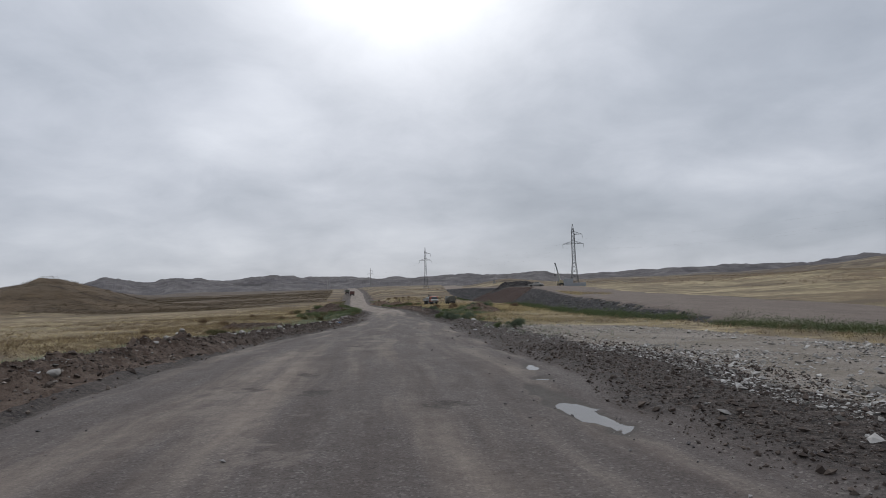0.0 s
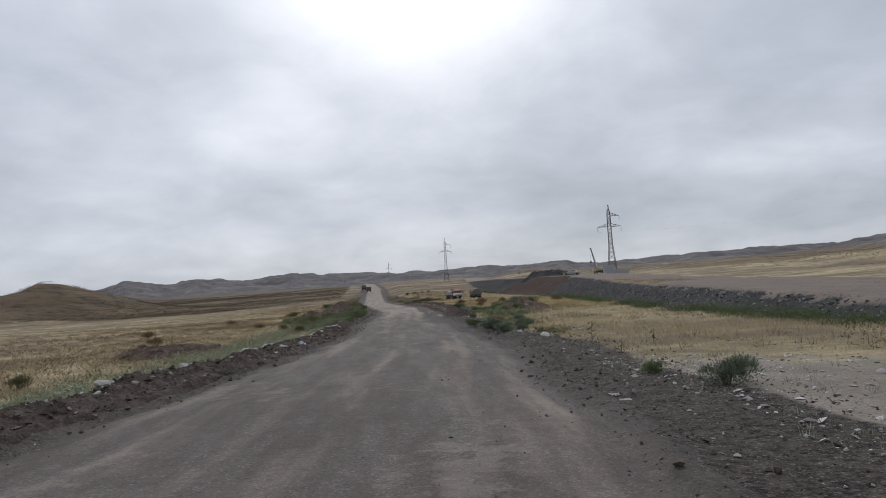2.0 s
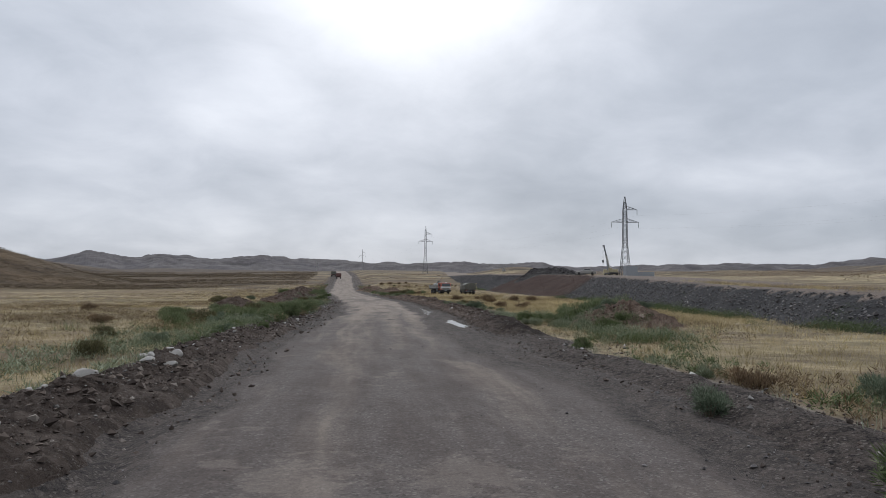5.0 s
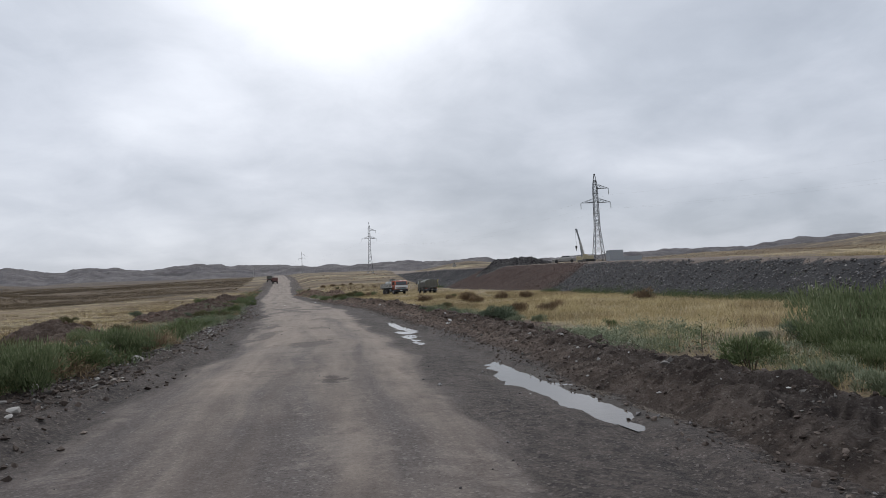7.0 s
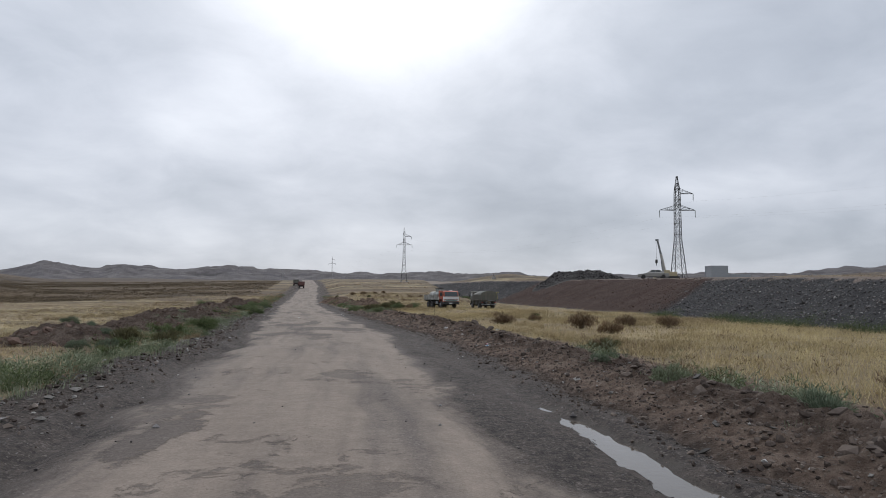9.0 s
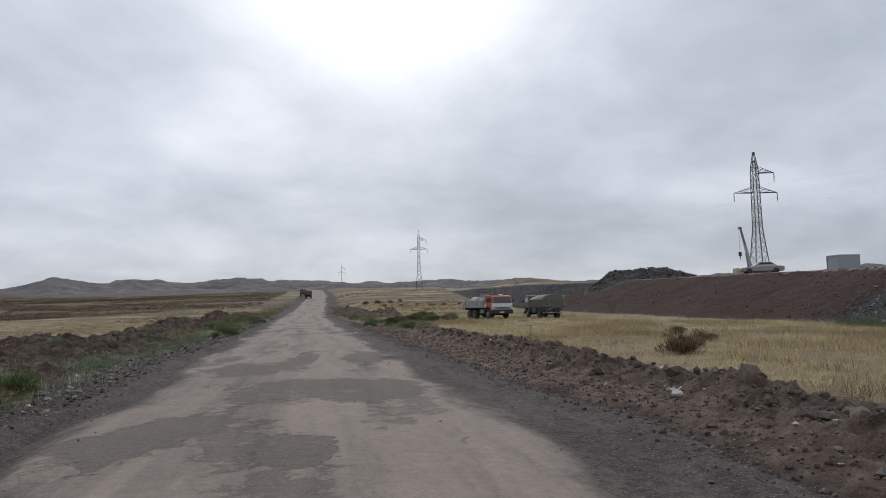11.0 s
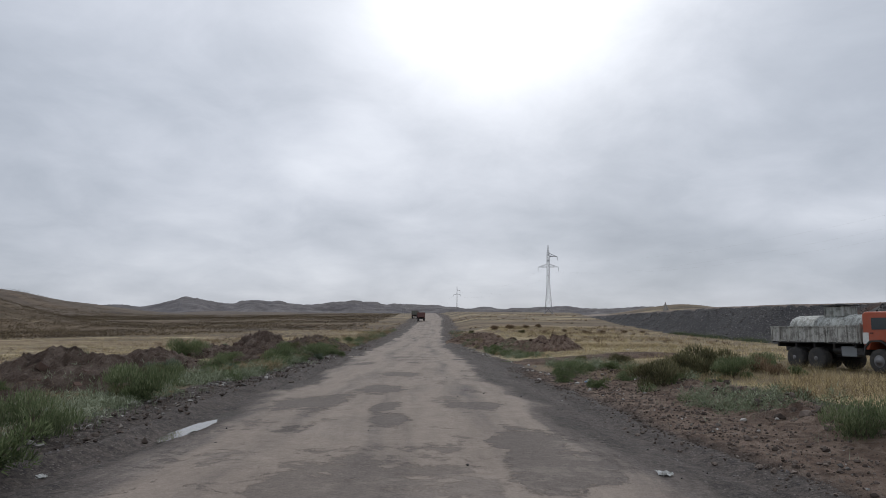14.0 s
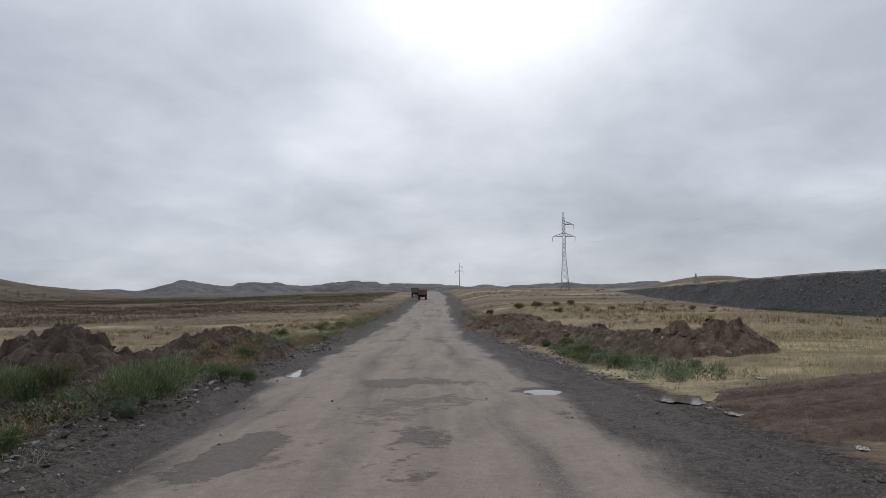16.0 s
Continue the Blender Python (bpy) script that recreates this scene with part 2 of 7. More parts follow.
def berms(x, y, dl, dr):
    """Ridges of pushed-up earth and stones along both road edges."""
    lumps = fbm(x * 0.9, y * 0.9, 4, 41, 0.6)
    chunk = fbm(x * 2.6, y * 2.6, 3, 42, 0.6)
    amp_r = np.interp(y, [86, 96, 104, 150, 165, 188, 200, 214, 225], [0, 0.06, 0.16, 0.32, 0.34, 0.24, 0.14, 0.12, 0])
    at_r = np.interp(y, [90, 120, 150, 170, 200], [1.2, 1.8, 2.2, 3.2, 4.2])
    right = amp_r * np.exp(-(((dr - at_r) / np.interp(y, [100, 170], [0.9, 1.5])) ** 2)) * (0.15 + 1.7 * lumps * (0.45 + 0.9 * chunk))
    amp_l = np.interp(y, [-30, 5, 25, 40, 70, 95, 110, 180, 250], [0.45, 0.45, 0.4, 0.26, 0.22, 0.2, 0.12, 0.1, 0.1])
    left = amp_l * np.exp(-(((dl - 1.1) / 0.75) ** 2)) * (0.2 + 1.6 * lumps * (0.4 + 1.1 * chunk))
    low = 0.18 * np.interp(y, [40, 52, 85, 100], [0, 1, 1, 0]) * np.exp(-(((dr - 1.0) / 0.7) ** 2)) * (0.3 + 1.5 * chunk)
    return right + left + low, right + low, left


def heaps(x, y):
    h = np.zeros_like(x)
    for cx, cy, w, l, top in HEAPS:
        r2 = ((x - cx) / w) ** 2 + ((y - cy) / l) ** 2
        h = np.maximum(h, top * np.exp(-r2 * 1.1))
    lumps = fbm(x * 1.1, y * 1.1, 4, 51, 0.6)
    chunk = fbm(x * 3.1, y * 3.1, 2, 52, 0.6)
    knob = np.maximum(fbm(x * 1.7, y * 1.7, 2, 53, 0.5) - 0.5, 0) * 0.4
    return h * (0.62 + 0.9 * lumps * (0.7 + 0.6 * chunk)) + knob * np.minimum(h, 0.5), h


def far_ridge(x, y, r, az):
    """Height of the range of hills that closes the plain, by distance and bearing."""
    ridge = 2300 * np.tan(np.radians(tab(RIDGE, az))) * (0.985 + 0.32 * (fbm(az * 0.42, az * 0 + r * 0.002, 4, 29, 0.5) - 0.45))
    crag = fbm(x * 0.006, y * 0.006, 6, 30, 0.55)
    shape = np.exp(-(((r - 2300) / np.where(r < 2300, 650, 1000)) ** 2))
    return ridge * shape * (1.04 + (crag - 0.5) * (0.06 + 0.6 * sstep(1.0, 0.75, shape)))


def land(x, y):
    """The height of the ground and how much of each surface lies there."""
    lo, hi = road_edges(y)
    dl, dr = lo - x, x - hi
    out = np.maximum(dl, dr)
    base = tab(RISE, y)
    # open steppe to the left lags behind the road's climb
    far_l = sstep(4, 90, dl)
    z = base * (1 - far_l) + far_l * tab(RISE, y - 0.35 * np.clip(dl, 0, 400))
    z = z - 0.22 * sstep(0.5, 5, dl)
    z = z + tab(RIGHT_LIFT, y) * sstep(0.8, 11, dr)
    z = z + sstep(2, 14, out) * (fbm(x * 0.08, y * 0.08, 4, 21) - 0.5) * np.where(x > 0, 0.3, 0.6) + sstep(60, 200, np.abs(x)) * (fbm(x * 0.012, y * 0.012, 4, 22) - 0.5) * 7
    # road surface: crown, ruts, hollows
    inside = sstep(0.3, -0.8, out)
    mid = (lo + hi) / 2
    rel = x - mid
    z = z + inside * (0.06 - 0.10 * (rel / np.maximum((hi - lo) / 2, 1)) ** 2)
    z = z + inside * (fbm(x * 0.55, y * 0.3, 3, 23) - 0.5) * 0.07
    z = z + sstep(1.0, -0.3, out) * (fbm(x * 4.5, y * 3.2, 2, 24) - 0.5) * 0.018
    for cx in (-3.1, 1.6):
        z = z - inside * 0.022 * np.exp(-(((rel - cx) / 0.45) ** 2))
    # wheel-churned turning place beside the road
    u = y - 225 - 0.25 * x
    churn = np.exp(-(((x - 9) / 6) ** 4 + (u / 3.0) ** 4))
    churn = churn * sstep(0.0, 1.5, dr)
    z = z + churn * (0.11 * np.sin(u * 3.6 + 5 * fbm(x * 0.12, y * 0.25, 2, 71)) + 0.16 * (fbm(x * 0.5, y * 1.4, 3, 72) - 0.5))
    # pressed wheel rut and its squeezed-up lip along each edge
    for d, deep in ((dl, 0.11), (dr, 0.06)):
        wav = 0.5 * (fbm(y * 0.15, y * 0 + deep * 90, 2, 73) - 0.5)
        z = z - deep * np.exp(-(((d + 0.75 + wav) / 0.26) ** 2)) + 0.8 * deep * np.exp(-(((d + 0.25 + wav) / 0.22) ** 2)) * (0.5 + fbm(x * 2, y * 1.2, 2, 74))
    pud = puddle_depth(x, y)
    z = z - 0.075 * pud - 0.035 * spots(x, y, PITS)
    for cx, cy, w, l, top in MOUNDS:
        z = z + top * np.exp(-(((x - cx) / w) ** 2 + ((y - cy) / l) ** 2))
    bermz, br, bl = berms(x, y, dl, dr)
    heapz, heap0 = heaps(x, y)
    z = z + bermz * sstep(-0.1, 0.5, out) + heapz
    # embankment of the new road
    toe = tab(TOE_X, y) + (fbm(y * 0.12, y * 0, 3, 25) - 0.5) * 1.6
    top = tab(TOP_Z, y)
    rise = np.maximum(top - z, 0.05)
    run = np.maximum(rise * np.interp(y, [150, 185, 200, 262, 272], [1.25, 1.4, 2.4, 2.4, 1.3]), 0.3)
    s = np.clip((x - toe) / run, 0, 1.0)
    over = x - toe - run
    bank = s * (1 - sstep(1.0, 1.01, s) * 0)
    rough = (fbm(x * 0.8, y * 0.8, 4, 26, 0.65) - 0.5) * np.minimum(rise, 1.5) * 0.35 * np.sin(np.pi * np.clip(s, 0, 1))
    right_side = x > toe
    plateau = top + 0.02 * np.clip(over, 0, 60) * 0 + np.interp(y, [60, 150], [0.029, 0.019]) * np.clip(over - 16, 0, 520) * (0.75 + 0.5 * fbm(x * 0.006, y * 0.006, 3, 27)) - 0.4 * sstep(12, 18, over)
    plateau = plateau + sstep(20, 60, over) * (fbm(x * 0.03, y * 0.03, 4, 28) - 0.5) * 4.5
    z = np.where(right_side, np.where(over > 0, plateau, z + (top - z) * bank + rough), z)
    # hills
    z = z + (13.5 * np.exp(-(((x + 250) / 55) ** 2 + ((y - 520) / 70) ** 2)) + 2 * np.exp(-(((x + 300) / 60) ** 2 + ((y - 450) / 80) ** 2))) * (0.75 + 0.5 * fbm(x * 0.03, y * 0.03, 4, 33, 0.6))
    z = z + 16.3 * np.exp(-(((x + 164) / 37) ** 2 + ((y - 358) / 34) ** 2)) * (0.72 + 0.56 * fbm(x * 0.06, y * 0.06, 5, 34, 0.65))
    z = z + 9 * np.exp(-(((x - 385) / 60) ** 2 + ((y - 448) / 70) ** 2))
    z = z + 5.8 * np.exp(-(((x - 97) / 26) ** 2 + ((y - 470) / 34) ** 2))
    r = np.hypot(x, y - 100)
    az = np.degrees(np.arctan2(x, y - 100))
    ridge = far_ridge(x, y, r, az) * np.where((az > -74) & (az < 84), 0.55, 1.0)
    z = np.where(r > 520, np.maximum(z * sstep(1300, 700, r) + ridge * sstep(520, 700, r), ridge * 0), z)
    zones = dict(
        out=out, pud=pud, side=x - mid, dug=heap0 * np.where(x > 0, 1.0, 0.4) + 0.7 * churn + 1.2 * br * sstep(100, 130, y),
        rut=np.maximum(dl + np.interp(y, [0, 60, 100, 150, 200, 260], [1.4, 1.6, 1.9, 1.7, 2.2, 1.6]), dr + np.interp(y, [0, 50, 70, 88, 130, 160, 200, 216, 240, 300], [0.8, 1.2, 1.6, 3.2, 3.0, 2.6, 2.4, 3.0, 2.2, 1.2])),
        soil=np.clip(sstep(5.2, 3.8, dr + 1.2 * (vnoise(x * 0.6, y * 0.4, 67) - 0.5) + np.interp(y, [92, 116], [2.3, 0]) - np.interp(y, [150, 175], [0, 1.4])) * sstep(0.0, 0.5, dr) * np.interp(y, [86, 96, 200, 212], [0, 1, 1, 0]) + sstep(0.9, 0.0, dl - np.interp(y, [70, 110, 190, 215], [1.9, 0.8, 0.6, 0.9]) + 0.9 * (vnoise(x * 0.6, y * 0.4, 68) - 0.5)) * sstep(0.0, 0.4, dl) + sstep(3.2, 2.0, dr) * sstep(0.0, 0.6, dr) * sstep(70, 45, y) + sstep(0.05, 0.3, heap0 * 0.6) + sstep(0.06, 0.3, br) + sstep(0.05, 0.2, bl) + sstep(2.0, 0.2, out) * sstep(-1.0, -0.2, out) * 0.8 + sstep(5.5, 1.0, out) * sstep(0, 0.8, out) * sstep(250, 275, y) * sstep(640, 520, y) * (0.2 + 1.2 * fbm(x * 0.25, y * 0.12, 3, 66)) + 1.1 * churn, 0, 1),
        gravel=np.clip(sstep(50, 39, y + 0.5 * (x - 7)) * sstep(14.5, 12.5, x + 1.6 * (vnoise(x * 0.3, y * 0.2, 65) - 0.5)) * sstep(1.2, 2.6, dr + 0.8 * (vnoise(x * 0.5, y * 0.3, 64) - 0.5)) + sstep(3.0, 1.0, dr) * sstep(0, 1, dr) * np.interp(y, [40, 60, 90, 100], [0, 0.8, 0.8, 0]), 0, 1),
        bank=np.where(right_side, sstep(0.05, 0.5, rise) * sstep(0.8, -0.3, over), 0.0),
        deck=np.where(right_side & (over > -0.3), sstep(14, 11.5, over + 3 * (vnoise(y * 0.1, y * 0, 61) - 0.5)), 0.0),
        red=np.where(right_side, sstep(178, 192, y + 6 * (vnoise(x * 0.2, y * 0.2, 62) - 0.5)) * sstep(268, 256, y), 0.0),
        # share of the hazed hill colour, growing with distance
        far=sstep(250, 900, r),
        heath=sstep(-9, 12, y - np.maximum(286 + 1.3 * (x + 70), 286 - 0.2 * (x + 70)) + 26 * (fbm(x * 0.03, y * 0.06, 4, 63) - 0.5)) * sstep(-4, -14, x - (lo - 4)) * sstep(900, 560, y),
        worn=spots(x, y, WORN, 0.95), pit=spots(x, y, PITS, 1.4) + spots(x, y, MOUNDS, 1.2),
    )
    return z, zones


def ground_z(x, y):
    return float(land(np.array([float(x)]), np.array([float(y)]))[0][0])


def grow(a, b, first, ratio):
    vals, step, v, sign = [], first, a, 1 if b > a else -1
    while (v - b) * sign < 0:
        vals.append(v)
        v, step = v + sign * step, step * ratio
    vals.append(b)
    return np.array(vals)


def build_land():
    xs = np.concatenate([grow(-45, -3800, 0.9, 1.07)[::-1][:-1], np.arange(-45, -20, 0.9), np.arange(-20, -11, 0.45), np.arange(-11, -1.6, 0.2), np.arange(-1.6, 1.2, 0.3), np.arange(1.2, 6.6, 0.18), np.arange(6.6, 17, 0.4), np.arange(17, 62, 0.7), grow(62, 3800, 0.9, 1.07)])
    ys = np.concatenate([grow(-6, -700, 0.8, 1.15)[::-1][:-1], np.arange(-6, 8, 0.4), np.arange(8, 22, 0.24), np.arange(22, 96, 0.45), np.arange(96, 128, 0.26), np.arange(128, 222, 0.45), np.arange(222, 242, 0.28), np.arange(242, 262, 0.5), grow(262, 3800, 0.5, 1.036)])
    gx, gy = np.meshgrid(xs, ys)
    z, zones = land(gx, gy)
    nx, ny = len(xs), len(ys)
    idx = np.arange(nx * ny).reshape(ny, nx)
    quads = np.stack([idx[:-1, :-1], idx[:-1, 1:], idx[1:, 1:], idx[1:, :-1]], -1).reshape(-1, 4)
    co = np.stack([gx, gy, z], -1).reshape(-1, 3)
    face_mean = lambda a: a.reshape(-1)[quads].mean(1)
    is_road = (face_mean(zones["out"]) < 0.0) & (face_mean(gy) < 900)
    is_bank = ((face_mean(zones["bank"]) > 0.3) | (face_mean(zones["deck"]) > 0.5)) & ~is_road & (face_mean(gy) < 420) & (face_mean(gy) > -20)
    made = {}
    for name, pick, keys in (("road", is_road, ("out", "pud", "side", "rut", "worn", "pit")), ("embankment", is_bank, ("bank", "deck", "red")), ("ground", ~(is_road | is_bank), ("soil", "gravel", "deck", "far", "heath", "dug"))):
        q = quads[pick]
        used, inv = np.unique(q, return_inverse=True)
        me = bpy.data.meshes.new(name)
        me.vertices.add(len(used))
        me.vertices.foreach_set("co", co[used].astype(np.float32).ravel())
        me.loops.add(q.size)
        me.loops.foreach_set("vertex_index", inv.reshape(-1).astype(np.int32))
        me.polygons.add(len(q))
        me.polygons.foreach_set("loop_start", np.arange(0, q.size, 4, dtype=np.int32))
        me.polygons.foreach_set("loop_total", np.full(len(q), 4, np.int32))
        me.polygons.foreach_set("use_smooth", np.ones(len(q), bool))
        for key in keys:
            me.attributes.new(key, "FLOAT", "POINT").data.foreach_set("value", zones[key].reshape(-1)[used].astype(np.float32))
        me.update(calc_edges=True)
        made[name] = new(name, me)
    return made


def build_hills():
    """The far hills, with gullies and a broken skyline."""
    az, r = np.meshgrid(np.arange(-75, 85.1, 0.16), np.concatenate([np.arange(820, 1900, 60), np.arange(1900, 2500, 26), np.arange(2500, 3300, 80)]))
    x, y = r * np.sin(np.radians(az)), 100 + r * np.cos(np.radians(az))
    z = far_ridge(x, y, r, az)
    gully = np.abs(fbm(x * 0.011, y * 0.011, 4, 36, 0.55) - 0.5) * 2
    knob = fbm(az * 1.3, r * 0.004, 4, 37, 0.62) - 0.5
    z = z * (1.01 - 0.06 * gully * sstep(2500, 2100, r)) + knob * 6 * sstep(40, 90, z) - 14 * sstep(1250, 820, r) - 3
    ny, nx = az.shape
    idx = np.arange(nx * ny).reshape(ny, nx)
    quads = np.stack([idx[:-1, :-1], idx[1:, :-1], idx[1:, 1:], idx[:-1, 1:]], -1).reshape(-1, 4)
    me = bpy.data.meshes.new("far_hills")
    me.from_pydata(np.stack([x, y, z], -1).reshape(-1, 3).tolist(), [], quads.tolist())
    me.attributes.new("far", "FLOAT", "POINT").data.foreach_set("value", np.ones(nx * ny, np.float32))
    return new("far_hills", me)


# ---- materials ----


def material(name):
    m = bpy.data.materials.new(name)
    m.use_nodes = True
    t = m.node_tree
    b = next(n for n in t.nodes if n.type == "BSDF_PRINCIPLED")
    return m, t, b


def attr(t, name):
    n = t.nodes.new("ShaderNodeAttribute")
    n.attribute_name = name
    return n.outputs["Fac"]


def position(t, sx=1.0, sy=1.0, sz=1.0):
    g = t.nodes.new("ShaderNodeNewGeometry")
    n = t.nodes.new("ShaderNodeVectorMath")
    n.operation = "MULTIPLY"
    t.links.new(g.outputs["Position"], n.inputs[0])
    n.inputs[1].default_value = (sx, sy, sz)
    return n.outputs[0]


def bump(t, b, height, strength=0.5, distance=0.05):
    n = t.nodes.new("ShaderNodeBump")
    n.inputs["Strength"].default_value, n.inputs["Distance"].default_value = strength, distance
    t.links.new(height, n.inputs["Height"])
    t.links.new(n.outputs[0], b.inputs["Normal"])


def voronoi(t, vec, scale, feature="F1", output="Distance"):
    n = t.nodes.new("ShaderNodeTexVoronoi")
    n.feature = feature
    n.inputs["Scale"].default_value = scale
    t.links.new(vec, n.inputs["Vector"])
    return n.outputs[output]


def stone_specks(t, p, scale, lo, hi):
    """Scattered small stones of mixed grey, and where they lie."""
    d = voronoi(t, p, scale)
    c = voronoi(t, p, scale, "F1", "Color")
    bw = t.nodes.new("ShaderNodeSeparateColor")
    t.links.new(c, bw.inputs[0])
    few = ramp(t, bw.outputs[0], [(lo, 0.0), (hi, 1.0)])
    body = ramp(t, d, [(0.25, 1.0), (0.38, 0.0)])
    return mth(t, "MULTIPLY", few, body), bw.outputs[1]


def crumbly_soil(t, p):
    """Dark broken earth: lumps and crumbs of mixed tone with pale grit."""
    lump, bits = t.nodes.new("ShaderNodeSeparateColor"), t.nodes.new("ShaderNodeSeparateColor")
    t.links.new(voronoi(t, p, 12, "F1", "Color"), lump.inputs[0])
    t.links.new(voronoi(t, p, 36, "F1", "Color"), bits.inputs[0])
    clod, crumb = noise_tex(t, p, 3.2, 6, 0.7), noise_tex(t, p, 22, 5, 0.75)
    mixed = mth(t, "ADD", mth(t, "ADD", mth(t, "MULTIPLY", clod, 0.50), mth(t, "MULTIPLY", crumb, 0.22)), mth(t, "ADD", mth(t, "MULTIPLY", lump.outputs[0], 0.15), mth(t, "MULTIPLY", bits.outputs[0], 0.13)))
    # soil mottling plus painted relief shade: low crumbs darker, lump tops paler
    soil = mix(t, ramp(t, mixed, [(0.36, 0.0), (0.66, 1.0)]), (0.015, 0.0125, 0.0115), (0.125, 0.101, 0.087))
    soil = mix(t, ramp(t, bits.outputs[1], [(0.88, 0.0), (1.0, 0.7)]), soil, (0.25, 0.22, 0.195))
    height = mth(t, "ADD", mth(t, "MULTIPLY", lump.outputs[0], 0.5), mth(t, "ADD", crumb, mth(t, "MULTIPLY", bits.outputs[0], 0.4)))
    return soil, mixed, height


def road_material():
    m, t, b = material("packed_dirt_road")
    p = position(t)
    side = attr(t, "side")
    sep = t.nodes.new("ShaderNodeSeparateXYZ")
    t.links.new(p, sep.inputs[0])
    lane = t.nodes.new("ShaderNodeCombineXYZ")
    t.links.new(side, lane.inputs[0])
    t.links.new(mth(t, "MULTIPLY", sep.outputs[1], 0.035), lane.inputs[1])
    grain = noise_tex(t, p, 30, 5, 0.7)
    mid = noise_tex(t, p, 2.2, 6, 0.65, 0.4)
    gravel = voronoi(t, p, 34, "F1", "Color")
    gsep = t.nodes.new("ShaderNodeSeparateColor")
    t.links.new(gravel, gsep.inputs[0])
    # dark packed gravel, browner and greyer by turns, with stones of mixed tone in it
    dark = mix(t, noise_tex(t, p, 0.35, 4, 0.6), (0.080, 0.065, 0.058), (0.105, 0.090, 0.082))
    dark = mix(t, ramp(t, gsep.outputs[0], [(0.0, 0.55), (0.35, 0.0), (0.8, 0.0), (1.0, 0.0)]), dark, (0.030, 0.026, 0.025))
    dark = mix(t, ramp(t, gsep.outputs[1], [(0.78, 0.0), (1.0, 0.55)]), dark, (0.21, 0.19, 0.17))
    # dust polished by wheels, in long strips
    pale = mix(t, mid, (0.172, 0.139, 0.113), (0.256, 0.209, 0.170))
    more = ramp(t, mth(t, "DIVIDE", sep.outputs[1], 240.0), [(0.10, 0.26), (0.22, 0.18), (0.36, 0.22), (0.44, 0.42), (0.50, 0.66), (0.8, 0.70)])
    strip = mth(t, "SUBTRACT", noise_tex(t, lane.outputs[0], 0.85, 4, 0.55), 0.5)
    cloudy = mth(t, "SUBTRACT", noise_tex(t, position(t, 1.0, 0.45, 1.0), 0.33, 6, 0.62, 0.3), 0.5)
    amount = mth(t, "ADD", more, mth(t, "ADD", mth(t, "MULTIPLY", strip, 2.0), mth(t, "MULTIPLY", cloudy, 1.1)))
    rim = mth(t, "ADD", attr(t, "rut"), mth(t, "MULTIPLY", mth(t, "SUBTRACT", noise_tex(t, position(t, 1, 0.3, 1), 0.55, 6, 0.65, 0.4), 0.5), 2.6))
    amount = mth(t, "SUBTRACT", amount, mth(t, "MULTIPLY", ramp(t, rim, [(0.0, 0.0), (1.0, 1.0)]), 0.4))
    col = mix(t, ramp(t, amount, [(0.18, 0.0), (0.72, 0.95)]), dark, pale)
    smear = ramp(t, mth(t, "ADD", mth(t, "MULTIPLY", noise_tex(t, position(t, 1.6, 0.16, 1.0), 1.0, 5, 0.62, 0.3), 0.6), mth(t, "MULTIPLY", noise_tex(t, position(t, 1.0, 0.7, 1.0), 1.4, 7, 0.7, 0.4), 0.4)), [(0.42, 0.0), (0.60, 1.0)])
    early = ramp(t, mth(t, "DIVIDE", sep.outputs[1], 240.0), [(0.38, 0.62), (0.48, 0.22)])
    col = mix(t, mth(t, "MULTIPLY", smear, early), col, (0.050, 0.037, 0.032))
    # ragged patches where the crust has broken away
    broken = mth(t, "ADD", mth(t, "MULTIPLY", noise_tex(t, position(t, 1.0, 0.55, 1.0), 0.30, 3, 0.5, 0.2), 0.70), mth(t, "MULTIPLY", noise_tex(t, position(t, 1.0, 1.1, 1.0), 1.5, 8, 0.74, 0.5), 0.42))
    ragged = mth(t, "ADD", mth(t, "MULTIPLY", noise_tex(t, position(t, 1.0, 0.5, 1.0), 0.7, 3, 0.5, 0.3), 0.5), mth(t, "MULTIPLY", noise_tex(t, position(t, 1.0, 1.0, 1.0), 2.2, 9, 0.75, 0.5), 0.5))
    known = ramp(t, mth(t, "ADD", attr(t, "worn"), mth(t, "MULTIPLY", mth(t, "SUBTRACT", ragged, 0.5), 4.2)), [(0.42, 0.0), (0.56, 1.0)])
    later = ramp(t, mth(t, "DIVIDE", sep.outputs[1], 240.0), [(0.40, 0.35), (0.47, 1.0)])
    patch = mth(t, "MAXIMUM", mth(t, "MULTIPLY", ramp(t, broken, [(0.648, 0.0), (0.668, 1.0)]), 0.75), known)
    patch = mth(t, "MULTIPLY", patch, later)
    col = mix(t, mth(t, "MULTIPLY", patch, 0.78), col, mix(t, 0.5, dark, (0.066, 0.052, 0.044)))
    pit = ramp(t, mth(t, "ADD", attr(t, "pit"), mth(t, "MULTIPLY", mth(t, "SUBTRACT", noise_tex(t, p, 3, 8, 0.78), 0.5), 4.5)), [(0.5, 0.0), (0.85, 0.7)])
    col = mix(t, pit, col, (0.032, 0.026, 0.023))
    crust = mth(t, "ADD", mth(t, "MULTIPLY", noise_tex(t, position(t, 1.0, 0.6, 1.3), 0.37, 3, 0.5, 0.2), 0.62), mth(t, "MULTIPLY", noise_tex(t, position(t, 1.0, 1.1, 1.0), 1.9, 8, 0.72, 0.5), 0.45))
    lite = ramp(t, crust, [(0.610, 0.0), (0.650, 1.0)])
    col = mix(t, mth(t, "MULTIPLY", lite, 0.32), col, (0.215, 0.180, 0.152))
    # muddy edges
    mud, churned, rough_up = crumbly_soil(t, p)
